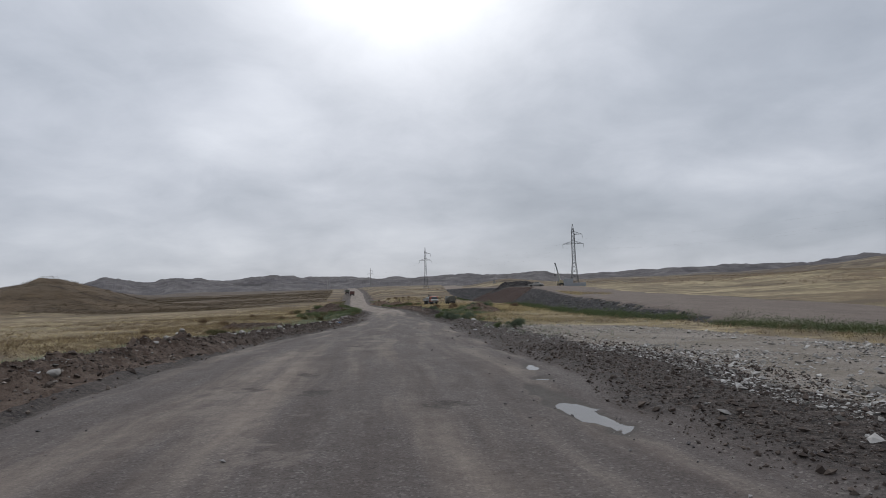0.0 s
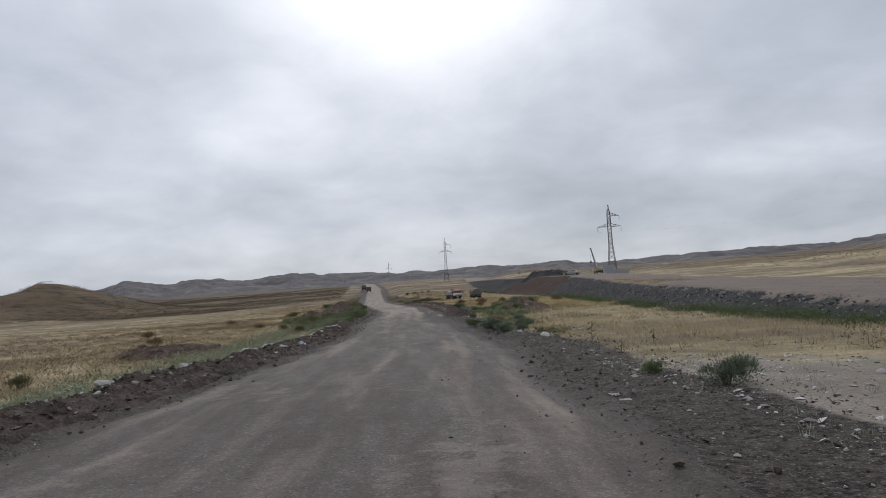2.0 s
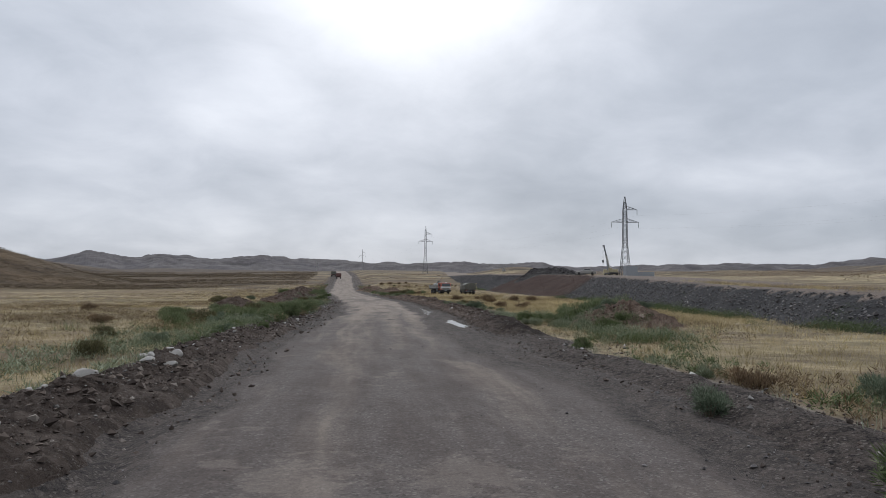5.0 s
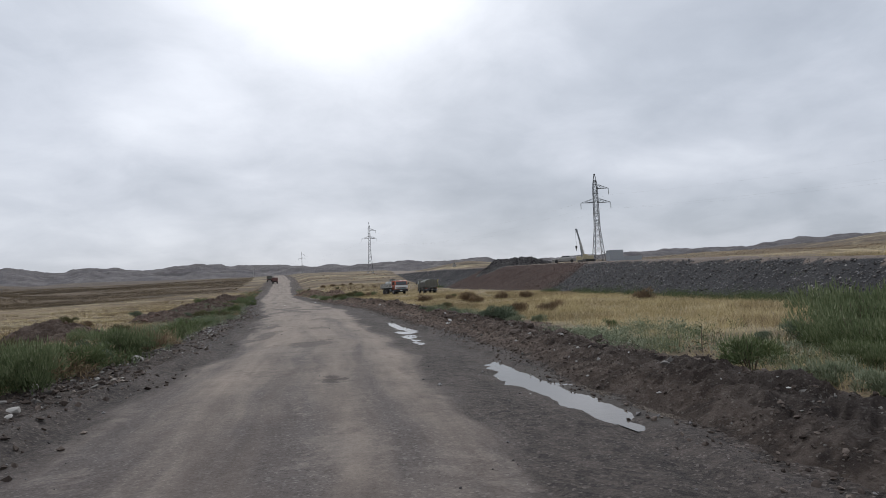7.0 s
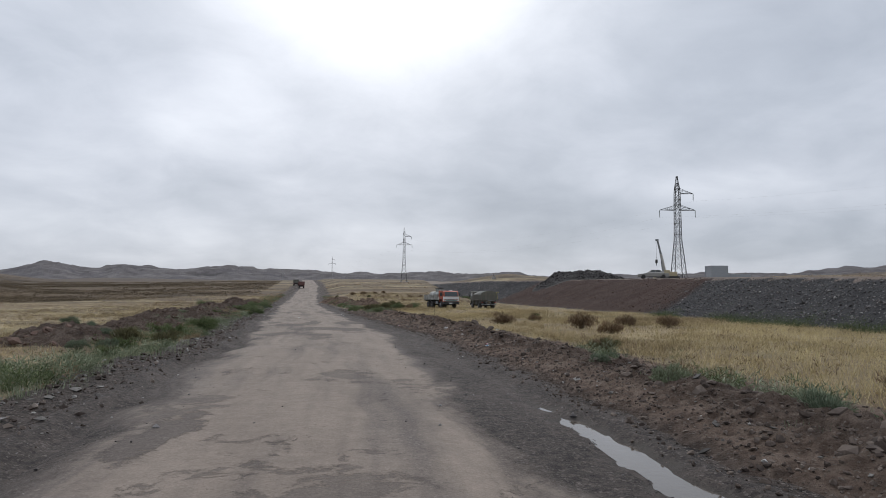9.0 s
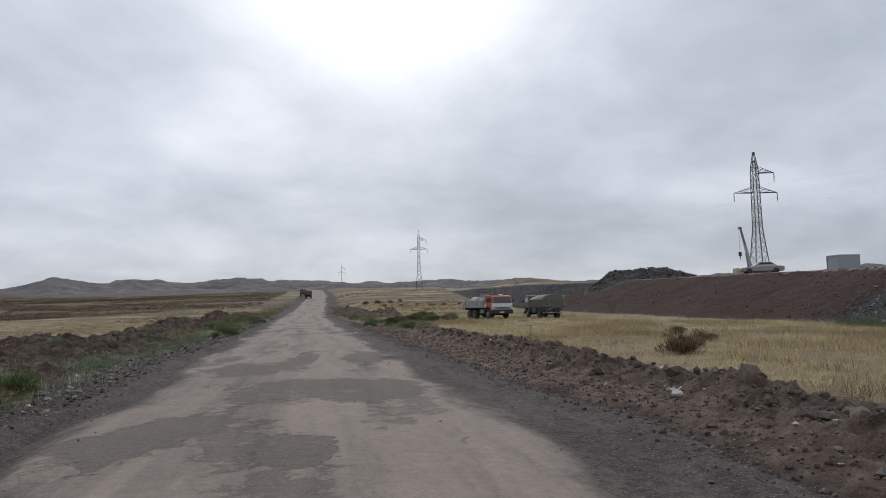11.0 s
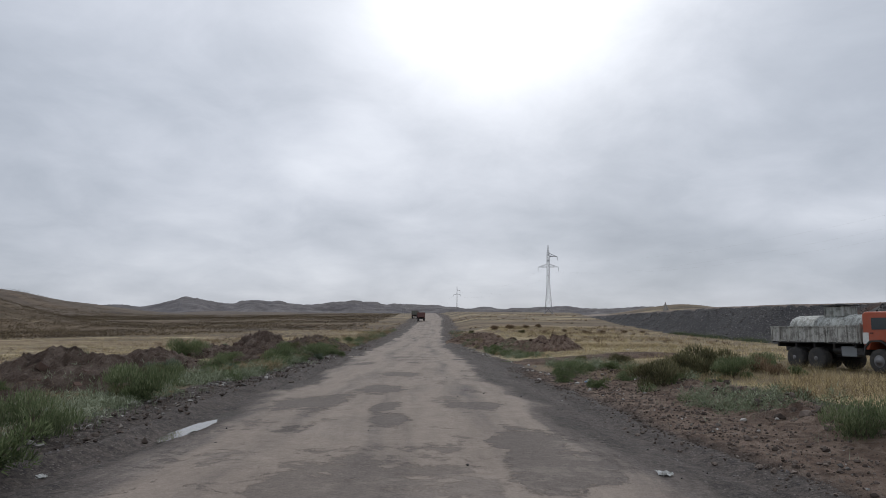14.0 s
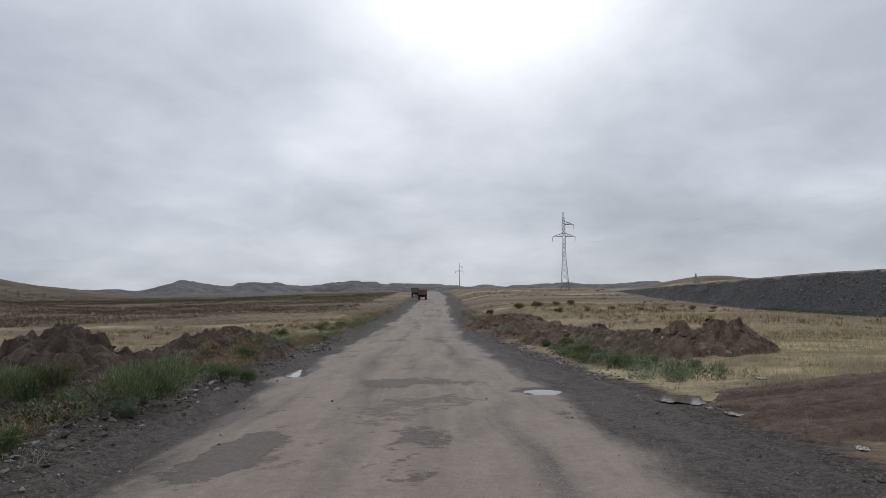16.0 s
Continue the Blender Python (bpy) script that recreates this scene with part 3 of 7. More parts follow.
    damp = ramp(t, noise_tex(t, position(t, 1.0, 0.3, 1.0), 0.9, 7, 0.7, 0.4), [(0.40, 0.0), (0.60, 1.0)])
    mud = mix(t, 0.45, mud, mix(t, damp, (0.012, 0.010, 0.0095), (0.060, 0.049, 0.043)))
    muddy = ramp(t, rim, [(0.30, 0.0), (0.85, 1.0)])
    col = mix(t, muddy, col, mud)
    wet = ramp(t, attr(t, "pud"), [(0.2, 0.0), (0.6, 1.0)])
    col = mix(t, wet, col, (0.05, 0.042, 0.036))
    col = mix(t, 0.42, col, mix(t, ramp(t, mth(t, "ADD", mth(t, "MULTIPLY", grain, 0.55), mth(t, "MULTIPLY", noise_tex(t, p, 6, 6, 0.72), 0.45)), [(0.3, 0.0), (0.7, 1.0)]), (0.15, 0.15, 0.15), (0.85, 0.85, 0.85)), "OVERLAY")
    t.links.new(col, b.inputs["Base Color"])
    t.links.new(mth(t, "SUBTRACT", 0.92, mth(t, "MULTIPLY", wet, 0.12)), b.inputs["Roughness"])
    b.inputs["Specular IOR Level"].default_value = 0.22
    h = mth(t, "ADD", mth(t, "ADD", mth(t, "MULTIPLY", grain, 0.4), mth(t, "MULTIPLY", noise_tex(t, p, 7, 5, 0.68), 0.8)), mth(t, "ADD", mth(t, "ADD", mth(t, "MULTIPLY", gsep.outputs[0], 0.2), mth(t, "MULTIPLY", mth(t, "MULTIPLY", muddy, rough_up), 1.2)), mth(t, "MULTIPLY", patch, -0.5)))
    bump(t, b, h, 0.75, 0.035)
    return m


def ground_material():
    m, t, b = material("dry_steppe")
    p = position(t)
    big = noise_tex(t, position(t, 0.5, 1.0, 1.0), 0.06, 5, 0.6, 0.5)
    mid = noise_tex(t, p, 0.45, 5, 0.62)
    fine = noise_tex(t, p, 9, 5, 0.7)
    straw = mix(t, mid, (0.30, 0.238, 0.138), (0.46, 0.375, 0.228))
    olive = mix(t, fine, (0.120, 0.098, 0.056), (0.235, 0.192, 0.112))
    brown = mix(t, ramp(t, noise_tex(t, position(t, 0.3, 1, 1), 0.10, 9, 0.74), [(0.38, 0.0), (0.62, 1.0)]), (0.030, 0.021, 0.014), (0.112, 0.078, 0.046))
    col = mix(t, ramp(t, mth(t, "ADD", mth(t, "MULTIPLY", mid, 0.6), mth(t, "MULTIPLY", big, 0.5)), [(0.44, 0.0), (0.64, 1.0)]), straw, olive)
    # long dark bands of heath further out
    band = noise_tex(t, position(t, 0.22, 1.0, 1.0), 0.022, 4, 0.6, 0.3)
    sepp = t.nodes.new("ShaderNodeSeparateXYZ")
    t.links.new(p, sepp.inputs[0])
    col = mix(t, ramp(t, band, [(0.52, 0.0), (0.62, 0.75)]), col, brown)
    col = mix(t, ramp(t, mth(t, "ADD", attr(t, "heath"), mth(t, "MULTIPLY", mth(t, "SUBTRACT", mid, 0.5), 0.9)), [(0.35, 0.0), (0.6, 0.95)]), col, mix(t, ramp(t, noise_tex(t, position(t, 0.25, 1, 1), 0.07, 7, 0.68), [(0.56, 0.0), (0.66, 0.35)]), brown, straw))
    late = mth(t, "MULTIPLY", ramp(t, mth(t, "DIVIDE", sepp.outputs[1], 500.0), [(0.48, 0.0), (0.6, 1.0)]), ramp(t, noise_tex(t, position(t, 0.3, 1, 1), 0.08, 6, 0.65), [(0.44, 0.0), (0.53, 0.9)]))
    col = mix(t, late, col, brown)
    # hill mottling; its grey-mauve cast is distance haze put into the colour
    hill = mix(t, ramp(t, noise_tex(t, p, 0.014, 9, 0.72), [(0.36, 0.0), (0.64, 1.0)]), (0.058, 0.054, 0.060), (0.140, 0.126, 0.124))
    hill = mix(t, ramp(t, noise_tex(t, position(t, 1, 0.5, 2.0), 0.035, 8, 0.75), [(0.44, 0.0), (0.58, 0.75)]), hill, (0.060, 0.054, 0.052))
    tuft = ramp(t, noise_tex(t, position(t, 0.7, 1, 1), 0.11, 9, 0.78), [(0.46, 0.0), (0.56, 0.85)])
    col = mix(t, tuft, col, mix(t, fine, (0.060, 0.046, 0.032), (0.150, 0.112, 0.075)))
    rusty = ramp(t, mth(t, "ADD", mth(t, "MULTIPLY", noise_tex(t, position(t, 0.5, 1, 1), 0.05, 5, 0.62, 0.4), 0.6), mth(t, "MULTIPLY", noise_tex(t, p, 0.9, 6, 0.7), 0.4)), [(0.49, 0.0), (0.57, 0.65)])
    col = mix(t, rusty, col, mix(t, fine, (0.085, 0.058, 0.036), (0.205, 0.145, 0.088)))
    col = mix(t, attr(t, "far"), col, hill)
    col = mix(t, 0.55, col, mix(t, fine, (0.12, 0.12, 0.12), (0.88, 0.88, 0.88)), "OVERLAY")
    # bare soil, gravel
    clod = noise_tex(t, p, 3.2, 6, 0.7)
    crumb = noise_tex(t, p, 22, 5, 0.75)
    soil, mixed, peb = crumbly_soil(t, p)
    # red-brown dug soil with the same relief shade in its colour
    dug = mix(t, ramp(t, mixed, [(0.34, 0.0), (0.66, 1.0)]), (0.034, 0.022, 0.017), (0.200, 0.128, 0.096))
    soil = mix(t, ramp(t, attr(t, "dug"), [(0.08, 0.0), (0.4, 0.85)]), soil, dug)
    peb2, shade2 = stone_specks(t, p, 16, 0.25, 0.5)
    gra = mix(t, noise_tex(t, p, 0.5, 6, 0.7), (0.130, 0.113, 0.098), (0.330, 0.288, 0.240))
    gra = mix(t, mth(t, "MULTIPLY", peb2, 0.35), gra, mix(t, shade2, (0.08, 0.075, 0.07), (0.33, 0.31, 0.28)))
    wob = mth(t, "MULTIPLY", mth(t, "SUBTRACT", noise_tex(t, p, 1.1, 5, 0.65), 0.5), 1.3)
    bare = ramp(t, noise_tex(t, position(t, 0.6, 1, 1), 0.5, 6, 0.68), [(0.42, 0.0), (0.60, 1.0)])
    gra = mix(t, mth(t, "MULTIPLY", bare, 0.55), gra, mix(t, fine, (0.075, 0.062, 0.050), (0.21, 0.172, 0.118)))
    gmask = ramp(t, mth(t, "ADD", attr(t, "gravel"), wob), [(0.35, 0.0), (0.65, 1.0)])
    smask = ramp(t, mth(t, "ADD", attr(t, "soil"), wob), [(0.3, 0.0), (0.6, 1.0)])
    col = mix(t, gmask, col, gra)
    col = mix(t, smask, col, soil)
    deck = mix(t, fine, (0.13, 0.106, 0.086), (0.21, 0.172, 0.14))
    col = mix(t, ramp(t, attr(t, "deck"), [(0.4, 0.0), (0.6, 1.0)]), col, deck)
    t.links.new(col, b.inputs["Base Color"])
    b.inputs["Roughness"].default_value = 0.95
    b.inputs["Specular IOR Level"].default_value = 0.15
    h = mth(t, "ADD", mth(t, "MULTIPLY", fine, 0.6), mth(t, "ADD", clod, mth(t, "MULTIPLY", mth(t, "MAXIMUM", mth(t, "MULTIPLY", peb, smask), mth(t, "MULTIPLY", peb2, gmask)), 0.9)))
    bump(t, b, h, 0.95, 0.09)
    return m


def bank_material():
    m, t, b = material("embankment_fill")
    p = position(t)
    coarse = noise_tex(t, p, 1.2, 6, 0.7)
    peb, shade = stone_specks(t, p, 3.4, 0.15, 0.4)
    stone = mix(t, coarse, (0.016, 0.016, 0.017), (0.065, 0.063, 0.064))
    stone = mix(t, mth(t, "MULTIPLY", peb, 0.8), stone, mix(t, shade, (0.025, 0.025, 0.027), (0.20, 0.196, 0.195)))
    red = mix(t, noise_tex(t, position(t, 1, 0.5, 1), 0.45, 6, 0.65), (0.022, 0.0135, 0.011), (0.066, 0.040, 0.032))
    red = mix(t, mth(t, "MULTIPLY", peb, 0.12), red, (0.20, 0.165, 0.15))
    col = mix(t, ramp(t, mth(t, "ADD", attr(t, "red"), mth(t, "MULTIPLY", mth(t, "SUBTRACT", coarse, 0.5), 0.8)), [(0.35, 0.0), (0.65, 1.0)]), stone, red)
    deck = mix(t, noise_tex(t, position(t, 1, 0.2, 1), 0.8, 5, 0.6), (0.105, 0.085, 0.072), (0.205, 0.168, 0.142))
    col = mix(t, ramp(t, attr(t, "deck"), [(0.4, 0.0), (0.7, 1.0)]), col, deck)
    t.links.new(col, b.inputs["Base Color"])
    b.inputs["Roughness"].default_value = 0.93
    b.inputs["Specular IOR Level"].default_value = 0.08
    bump(t, b, mth(t, "ADD", coarse, mth(t, "MULTIPLY", peb, 0.8)), 0.9, 0.2)
    return m


def water_material():
    m, t, b = material("muddy_water")
    b.inputs["Base Color"].default_value = (0.10, 0.085, 0.07, 1)
    b.inputs["Roughness"].default_value = 0.06
    b.inputs["IOR"].default_value = 1.33
    b.inputs["Specular IOR Level"].default_value = 0.9
    bump(t, b, noise_tex(t, position(t), 5, 3, 0.5), 0.08, 0.02)
    return m


def plain(name, colour, rough=0.6, metal=0.0, vary=0.25, scale=6.0, dirt=(0.12, 0.10, 0.08), dirty=0.25):
    """Painted, rusty or bare surface with blotches and dirt; colour shifts a little from piece to piece."""
    m, t, b = material(name)
    o = t.nodes.new("ShaderNodeTexCoord").outputs["Object"]
    n1, n2 = noise_tex(t, o, scale, 5, 0.6), noise_tex(t, o, scale * 7, 4, 0.65)
    dark = tuple(c * (1 - vary) for c in colour)
    col = mix(t, n1, dark, tuple(min(1, c * (1 + vary * 0.6)) for c in colour))
    col = mix(t, mth(t, "MULTIPLY", ramp(t, mth(t, "ADD", mth(t, "MULTIPLY", n1, 0.5), mth(t, "MULTIPLY", n2, 0.5)), [(0.48, 0.0), (0.66, 1.0)]), dirty), col, dirt)
    t.links.new(col, b.inputs["Base Color"])
    b.inputs["Roughness"].default_value, b.inputs["Metallic"].default_value = rough, metal
    bump(t, b, n2, 0.15, 0.01)
    return m


# ---- large structure ----
LAND = build_land()
LAND["road"].data.materials.append(road_material())
LAND["ground"].data.materials.append(ground_material())
LAND["embankment"].data.materials.append(bank_material())
HILLS = tagged(build_hills(), "range of bare grey-brown hills far off", "hills", kind="structure")
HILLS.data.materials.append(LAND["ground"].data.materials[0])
tagged(LAND["road"], "rutted grey-brown dirt road with worn dark patches", "road", kind="structure")
tagged(LAND["ground"], "dry yellow steppe with bare soil and far hills", "ground", kind="structure")
tagged(LAND["embankment"], "raised bank of dark stone and reddish earth for a new road", "embankment", kind="structure")


def part(name, bm, mat, parent=None, label=""):
    me = bpy.data.meshes.new(name)
    bm.to_mesh(me)
    bm.free()
    if mat:
        me.materials.append(mat)
    ob = new(name, me)
    if parent:
        ob.parent = parent
    if label:
        tagged(ob, label)
    return ob


def make_puddles():
    mat = water_material()
    for cx, cy, w, l, turn in PUDDLES:
        c, s = math.cos(radians(turn)), math.sin(radians(turn))
        step = 0.06 if w < 0.5 else 0.08
        us, vs = np.arange(-1.5 * w, 1.5 * w + step, step), np.arange(-1.4 * l, 1.4 * l + 2 * step, 2 * step)
        u, v = np.meshgrid(us, vs)
        gx, gy = u * c - v * s, u * s + v * c
        z = land(gx + cx, gy + cy)[0]
        near = (u / w) ** 2 + (v / l) ** 2 < 1.0
        level = float(np.percentile(z[near], 62))
        wet = (z < level) & ((u / (1.5 * w)) ** 2 + (v / (1.4 * l)) ** 2 < 1.0)
        idx = np.arange(u.size).reshape(u.shape)
        quads = np.stack([idx[:-1, :-1], idx[:-1, 1:], idx[1:, 1:], idx[1:, :-1]], -1).reshape(-1, 4)
        quads = quads[wet.reshape(-1)[quads].sum(1) > 1]
        if len(quads) == 0:
            continue
        used, inv = np.unique(quads, return_inverse=True)
        co = np.stack([gx, gy, np.zeros_like(gx)], -1).reshape(-1, 3)[used]
        me = bpy.data.meshes.new("puddle")
        me.from_pydata(co.tolist(), [], inv.reshape(-1, 4).tolist())
        me.materials.append(mat)
        ob = new("puddle", me)
        off_road = cx > float(road_edges(np.array([cy]))[1][0]) and cy > 220
        ob.location = (cx, cy, level + (0.05 if off_road else 0.0))
        tagged(ob, "shallow muddy rain puddle lying in the road", "puddle", "puddles on the road")


make_puddles()


# ---- shaping tools ----


def box(bm, x0, x1, y0, y1, z0, z1, bev=0.0, taper=None):
    """A box between the given planes; taper moves the top's edges in by (x, y front, y back)."""
    vs = [bm.verts.new((x, y, z)) for z in (z0, z1) for y in (y0, y1) for x in (x0, x1)]
    if taper:
        tx, ty1, ty0 = taper
        for v in vs[4:]:
            v.co.x += tx if v.co.x < (x0 + x1) / 2 else -tx
            v.co.y += ty0 if v.co.y < (y0 + y1) / 2 else -ty1
    fs = [bm.faces.new([vs[i] for i in q]) for q in ((0, 2, 3, 1), (4, 5, 7, 6), (0, 1, 5, 4), (2, 6, 7, 3), (0, 4, 6, 2), (1, 3, 7, 5))]
    if bev:
        edges = list({e for f in fs for e in f.edges})
        bmesh.ops.bevel(bm, geom=edges, offset=bev, segments=2, profile=0.5, affect="EDGES")
    return bm


def rod(bm, a, b, r0, r1=None, seg=6):
    """A straight round bar from a to b."""
    a, b = Vector(a), Vector(b)
    r1 = r0 if r1 is None else r1
    q = (b - a).to_track_quat("Z", "Y")
    rings = []
    for p, r in ((a, r0), (b, r1)):
        rings.append([bm.verts.new(p + q @ Vector((r * math.cos(2 * math.pi * k / seg), r * math.sin(2 * math.pi * k / seg), 0))) for k in range(seg)])
    for k in range(seg):
        bm.faces.new((rings[0][k], rings[0][(k + 1) % seg], rings[1][(k + 1) % seg], rings[1][k]))
    bm.faces.new(rings[0][::-1])
    bm.faces.new(rings[1])
    return bm


def lathe(bm, profile, seg=20, axis="x", at=(0, 0, 0)):
    """Turns (radius, along) pairs round an axis."""
    rings = []
    for r, a in profile:
        ring = []
        for k in range(seg):
            c, s = r * math.cos(2 * math.pi * k / seg), r * math.sin(2 * math.pi * k / seg)
            p = {"x": (a, c, s), "y": (c, a, s), "z": (c, s, a)}[axis]
            ring.append(bm.verts.new(Vector(p) + Vector(at)))
        rings.append(ring)
    for r0, r1 in zip(rings, rings[1:]):
        for k in range(seg):
            f = bm.faces.new((r0[k], r0[(k + 1) % seg], r1[(k + 1) % seg], r1[k]))
            f.smooth = True
    for ring in (rings[0], rings[-1]):
        bm.faces.new(ring)
    bmesh.ops.recalc_face_normals(bm, faces=bm.faces)
    return bm


def slab(bm, outline, x0, x1, bev=0.0):
    """A side profile of (y, z) pairs drawn out across x."""
    a = [bm.verts.new((x0, y, z)) for y, z in outline]
    b = [bm.verts.new((x1, y, z)) for y, z in outline]
    n = len(outline)
    fs = [bm.faces.new(a), bm.faces.new(b[::-1])]
    fs += [bm.faces.new((a[k], b[k], b[(k + 1) % n], a[(k + 1) % n])) for k in range(n)]
    bmesh.ops.recalc_face_normals(bm, faces=fs)
    if bev:
        bmesh.ops.bevel(bm, geom=list({e for f in fs for e in f.edges}), offset=bev, segments=2, profile=0.5, affect="EDGES")
    return bm


def pieces(*steps):
    bm = bmesh.new()
    for step in steps:
        step(bm)
    return bm


def B(*a, **k):
    return box(bmesh.new(), *a, **k)


def thing(name, label, category, group="", kind=""):
    return tagged(new(name), label, category, group, kind)


def place(ob, x, y, turn=0.0, z=None, scale=1.0, rx=0.0, ry=0.0):
    ob.matrix_world = pose(x, y, ground_z(x, y) if z is None else z, rx, ry, turn) @ Matrix.Scale(scale, 4)
    return ob


def mesh_from(name, co, faces, mat, tone=None, smooth=False):
    """A mesh from numpy arrays: points, faces all of one size, and a tone a point."""
    me = bpy.data.meshes.new(name)
    n, k = faces.shape
    me.vertices.add(len(co))
    me.vertices.foreach_set("co", co.astype(np.float32).ravel())
    me.loops.add(n * k)
    me.loops.foreach_set("vertex_index", faces.astype(np.int32).ravel())
    me.polygons.add(n)
    me.polygons.foreach_set("loop_start", np.arange(0, n * k, k, dtype=np.int32))
    me.polygons.foreach_set("loop_total", np.full(n, k, np.int32))
    me.polygons.foreach_set("use_smooth", np.full(n, smooth, bool))
    if tone is not None:
        me.attributes.new("tone", "FLOAT", "POINT").data.foreach_set("value", tone.astype(np.float32))
    me.update(calc_edges=True)
    me.materials.append(mat)
    return me


def toned(name, stops, rough=0.9, through=0.0, grain=0.0):
    """A surface whose colour runs along the tone that its points carry."""
    m, t, b = material(name)
    col = ramp(t, attr(t, "tone"), stops)
    if grain:
        col = mix(t, grain, col, mix(t, noise_tex(t, position(t), 14, 4, 0.65), (0.1, 0.1, 0.1), (0.9, 0.9, 0.9)), "OVERLAY")
    t.links.new(col, b.inputs["Base Color"])
    b.inputs["Roughness"].default_value = rough
    b.inputs["Specular IOR Level"].default_value = 0.2
    if through:
        b.inputs["Transmission Weight"].default_value = 0.0
        b.inputs["Subsurface Weight"].default_value = 0.0
    return m


RNG = np.random.default_rng(7)
ICO_V, ICO_F = None, None


def ico():
    g = (1 + 5**0.5) / 2
    v = np.array([(-1, g, 0), (1, g, 0), (-1, -g, 0), (1, -g, 0), (0, -1, g), (0, 1, g), (0, -1, -g), (0, 1, -g), (g, 0, -1), (g, 0, 1), (-g, 0, -1), (-g, 0, 1)], float)
    f = np.array([(0, 11, 5), (0, 5, 1), (0, 1, 7), (0, 7, 10), (0, 10, 11), (1, 5, 9), (5, 11, 4), (11, 10, 2), (10, 7, 6), (7, 1, 8), (3, 9, 4), (3, 4, 2), (3, 2, 6), (3, 6, 8), (3, 8, 9), (4, 9, 5), (2, 4, 11), (6, 2, 10), (8, 6, 7), (9, 8, 1)])
    return v / np.linalg.norm(v, axis=1, keepdims=True), f


ICO_V, ICO_F = ico()
OCT_V = np.array([(1, 0, 0), (-1, 0, 0), (0, 1, 0), (0, -1, 0), (0, 0, 1), (0, 0, -1)], float)
OCT_F = np.array([(0, 2, 4), (2, 1, 4), (1, 3, 4), (3, 0, 4), (2, 0, 5), (1, 2, 5), (3, 1, 5), (0, 3, 5)])


def stones(x, y, size, flat=0.7, sink=0.25, jag=0.35, z=None, small=False, tone=None):
    """Many angular lumps lying on the ground: points, faces and a tone."""
    n = len(x)
    gz = land(x, y)[0] if z is None else z
    shape, tris = (OCT_V, OCT_F) if small else (ICO_V, ICO_F)
    c = len(shape)
    v = shape[None] * (1 + RNG.uniform(-jag, jag, (n, c, 1))) + RNG.uniform(-0.18, 0.18, (n, c, 3))
    v = v * (size[:, None, None] * RNG.uniform(0.6, 1.25, (n, 1, 3)))
    v[:, :, 2] *= flat
    a, b = RNG.uniform(0, 2 * np.pi, n), RNG.uniform(-0.7, 0.7, n)
    ca, sa, cb, sb = np.cos(a)[:, None], np.sin(a)[:, None], np.cos(b)[:, None], np.sin(b)[:, None]
    vx, vy, vz = v[..., 0], v[..., 1], v[..., 2]
    vx, vz = vx * cb + vz * sb, -vx * sb + vz * cb
    vx, vy = vx * ca - vy * sa, vx * sa + vy * ca
    co = np.stack([vx + x[:, None], vy + y[:, None], vz + (gz + size * flat * (0.75 - sink))[:, None]], -1).reshape(-1, 3)
    faces = (tris[None] + c * np.arange(n)[:, None, None]).reshape(-1, 3)
    return co, faces, np.repeat(RNG.uniform(0, 1, n) if tone is None else tone, c)


def blades(x, y, high, per, spread, wide, lean=0.45, z=None, tone=None, bow=0.25):
    """Tufts of narrow leaves: narrow and leaning."""
    n = len(x)
    gz = land(x, y)[0] if z is None else z
    m = n * per
    cx, cy, cz, h = (np.repeat(a, per) for a in (x, y, gz, high))
    sp = np.repeat(spread, per) if isinstance(spread, np.ndarray) else spread
    a, r = RNG.uniform(0, 2 * np.pi, m), np.sqrt(RNG.uniform(0, 1, m)) * sp
    bx, by = cx + r * np.cos(a), cy + r * np.sin(a)
    h = h * RNG.uniform(0.55, 1.1, m)
    b = a + RNG.normal(0, 0.9, m)
    tilt = lean * RNG.uniform(0.1, 1.0, m)
    dx, dy = np.cos(b) * tilt * h, np.sin(b) * tilt * h
    c = RNG.uniform(0, 2 * np.pi, m)
    w = wide * RNG.uniform(0.6, 1.4, m)
    wx, wy = np.cos(c) * w / 2, np.sin(c) * w / 2
    p0 = np.stack([bx - wx, by - wy, cz - 0.03], -1)
    p1 = np.stack([bx + wx, by + wy, cz - 0.03], -1)
    p3 = np.stack([bx + dx, by + dy, cz + h * (1 - bow * tilt)], -1)
    co = np.stack([p0, p1, p3], 1).reshape(-1, 3)
    k = 3 * np.arange(m)
    faces = np.stack([k, k + 1, k + 2], -1)
    tn = np.repeat(RNG.uniform(0, 1, n) if tone is None else tone, per) + RNG.normal(0, 0.10, m)
    return co, faces, np.repeat(np.clip(tn, 0, 1), 3)


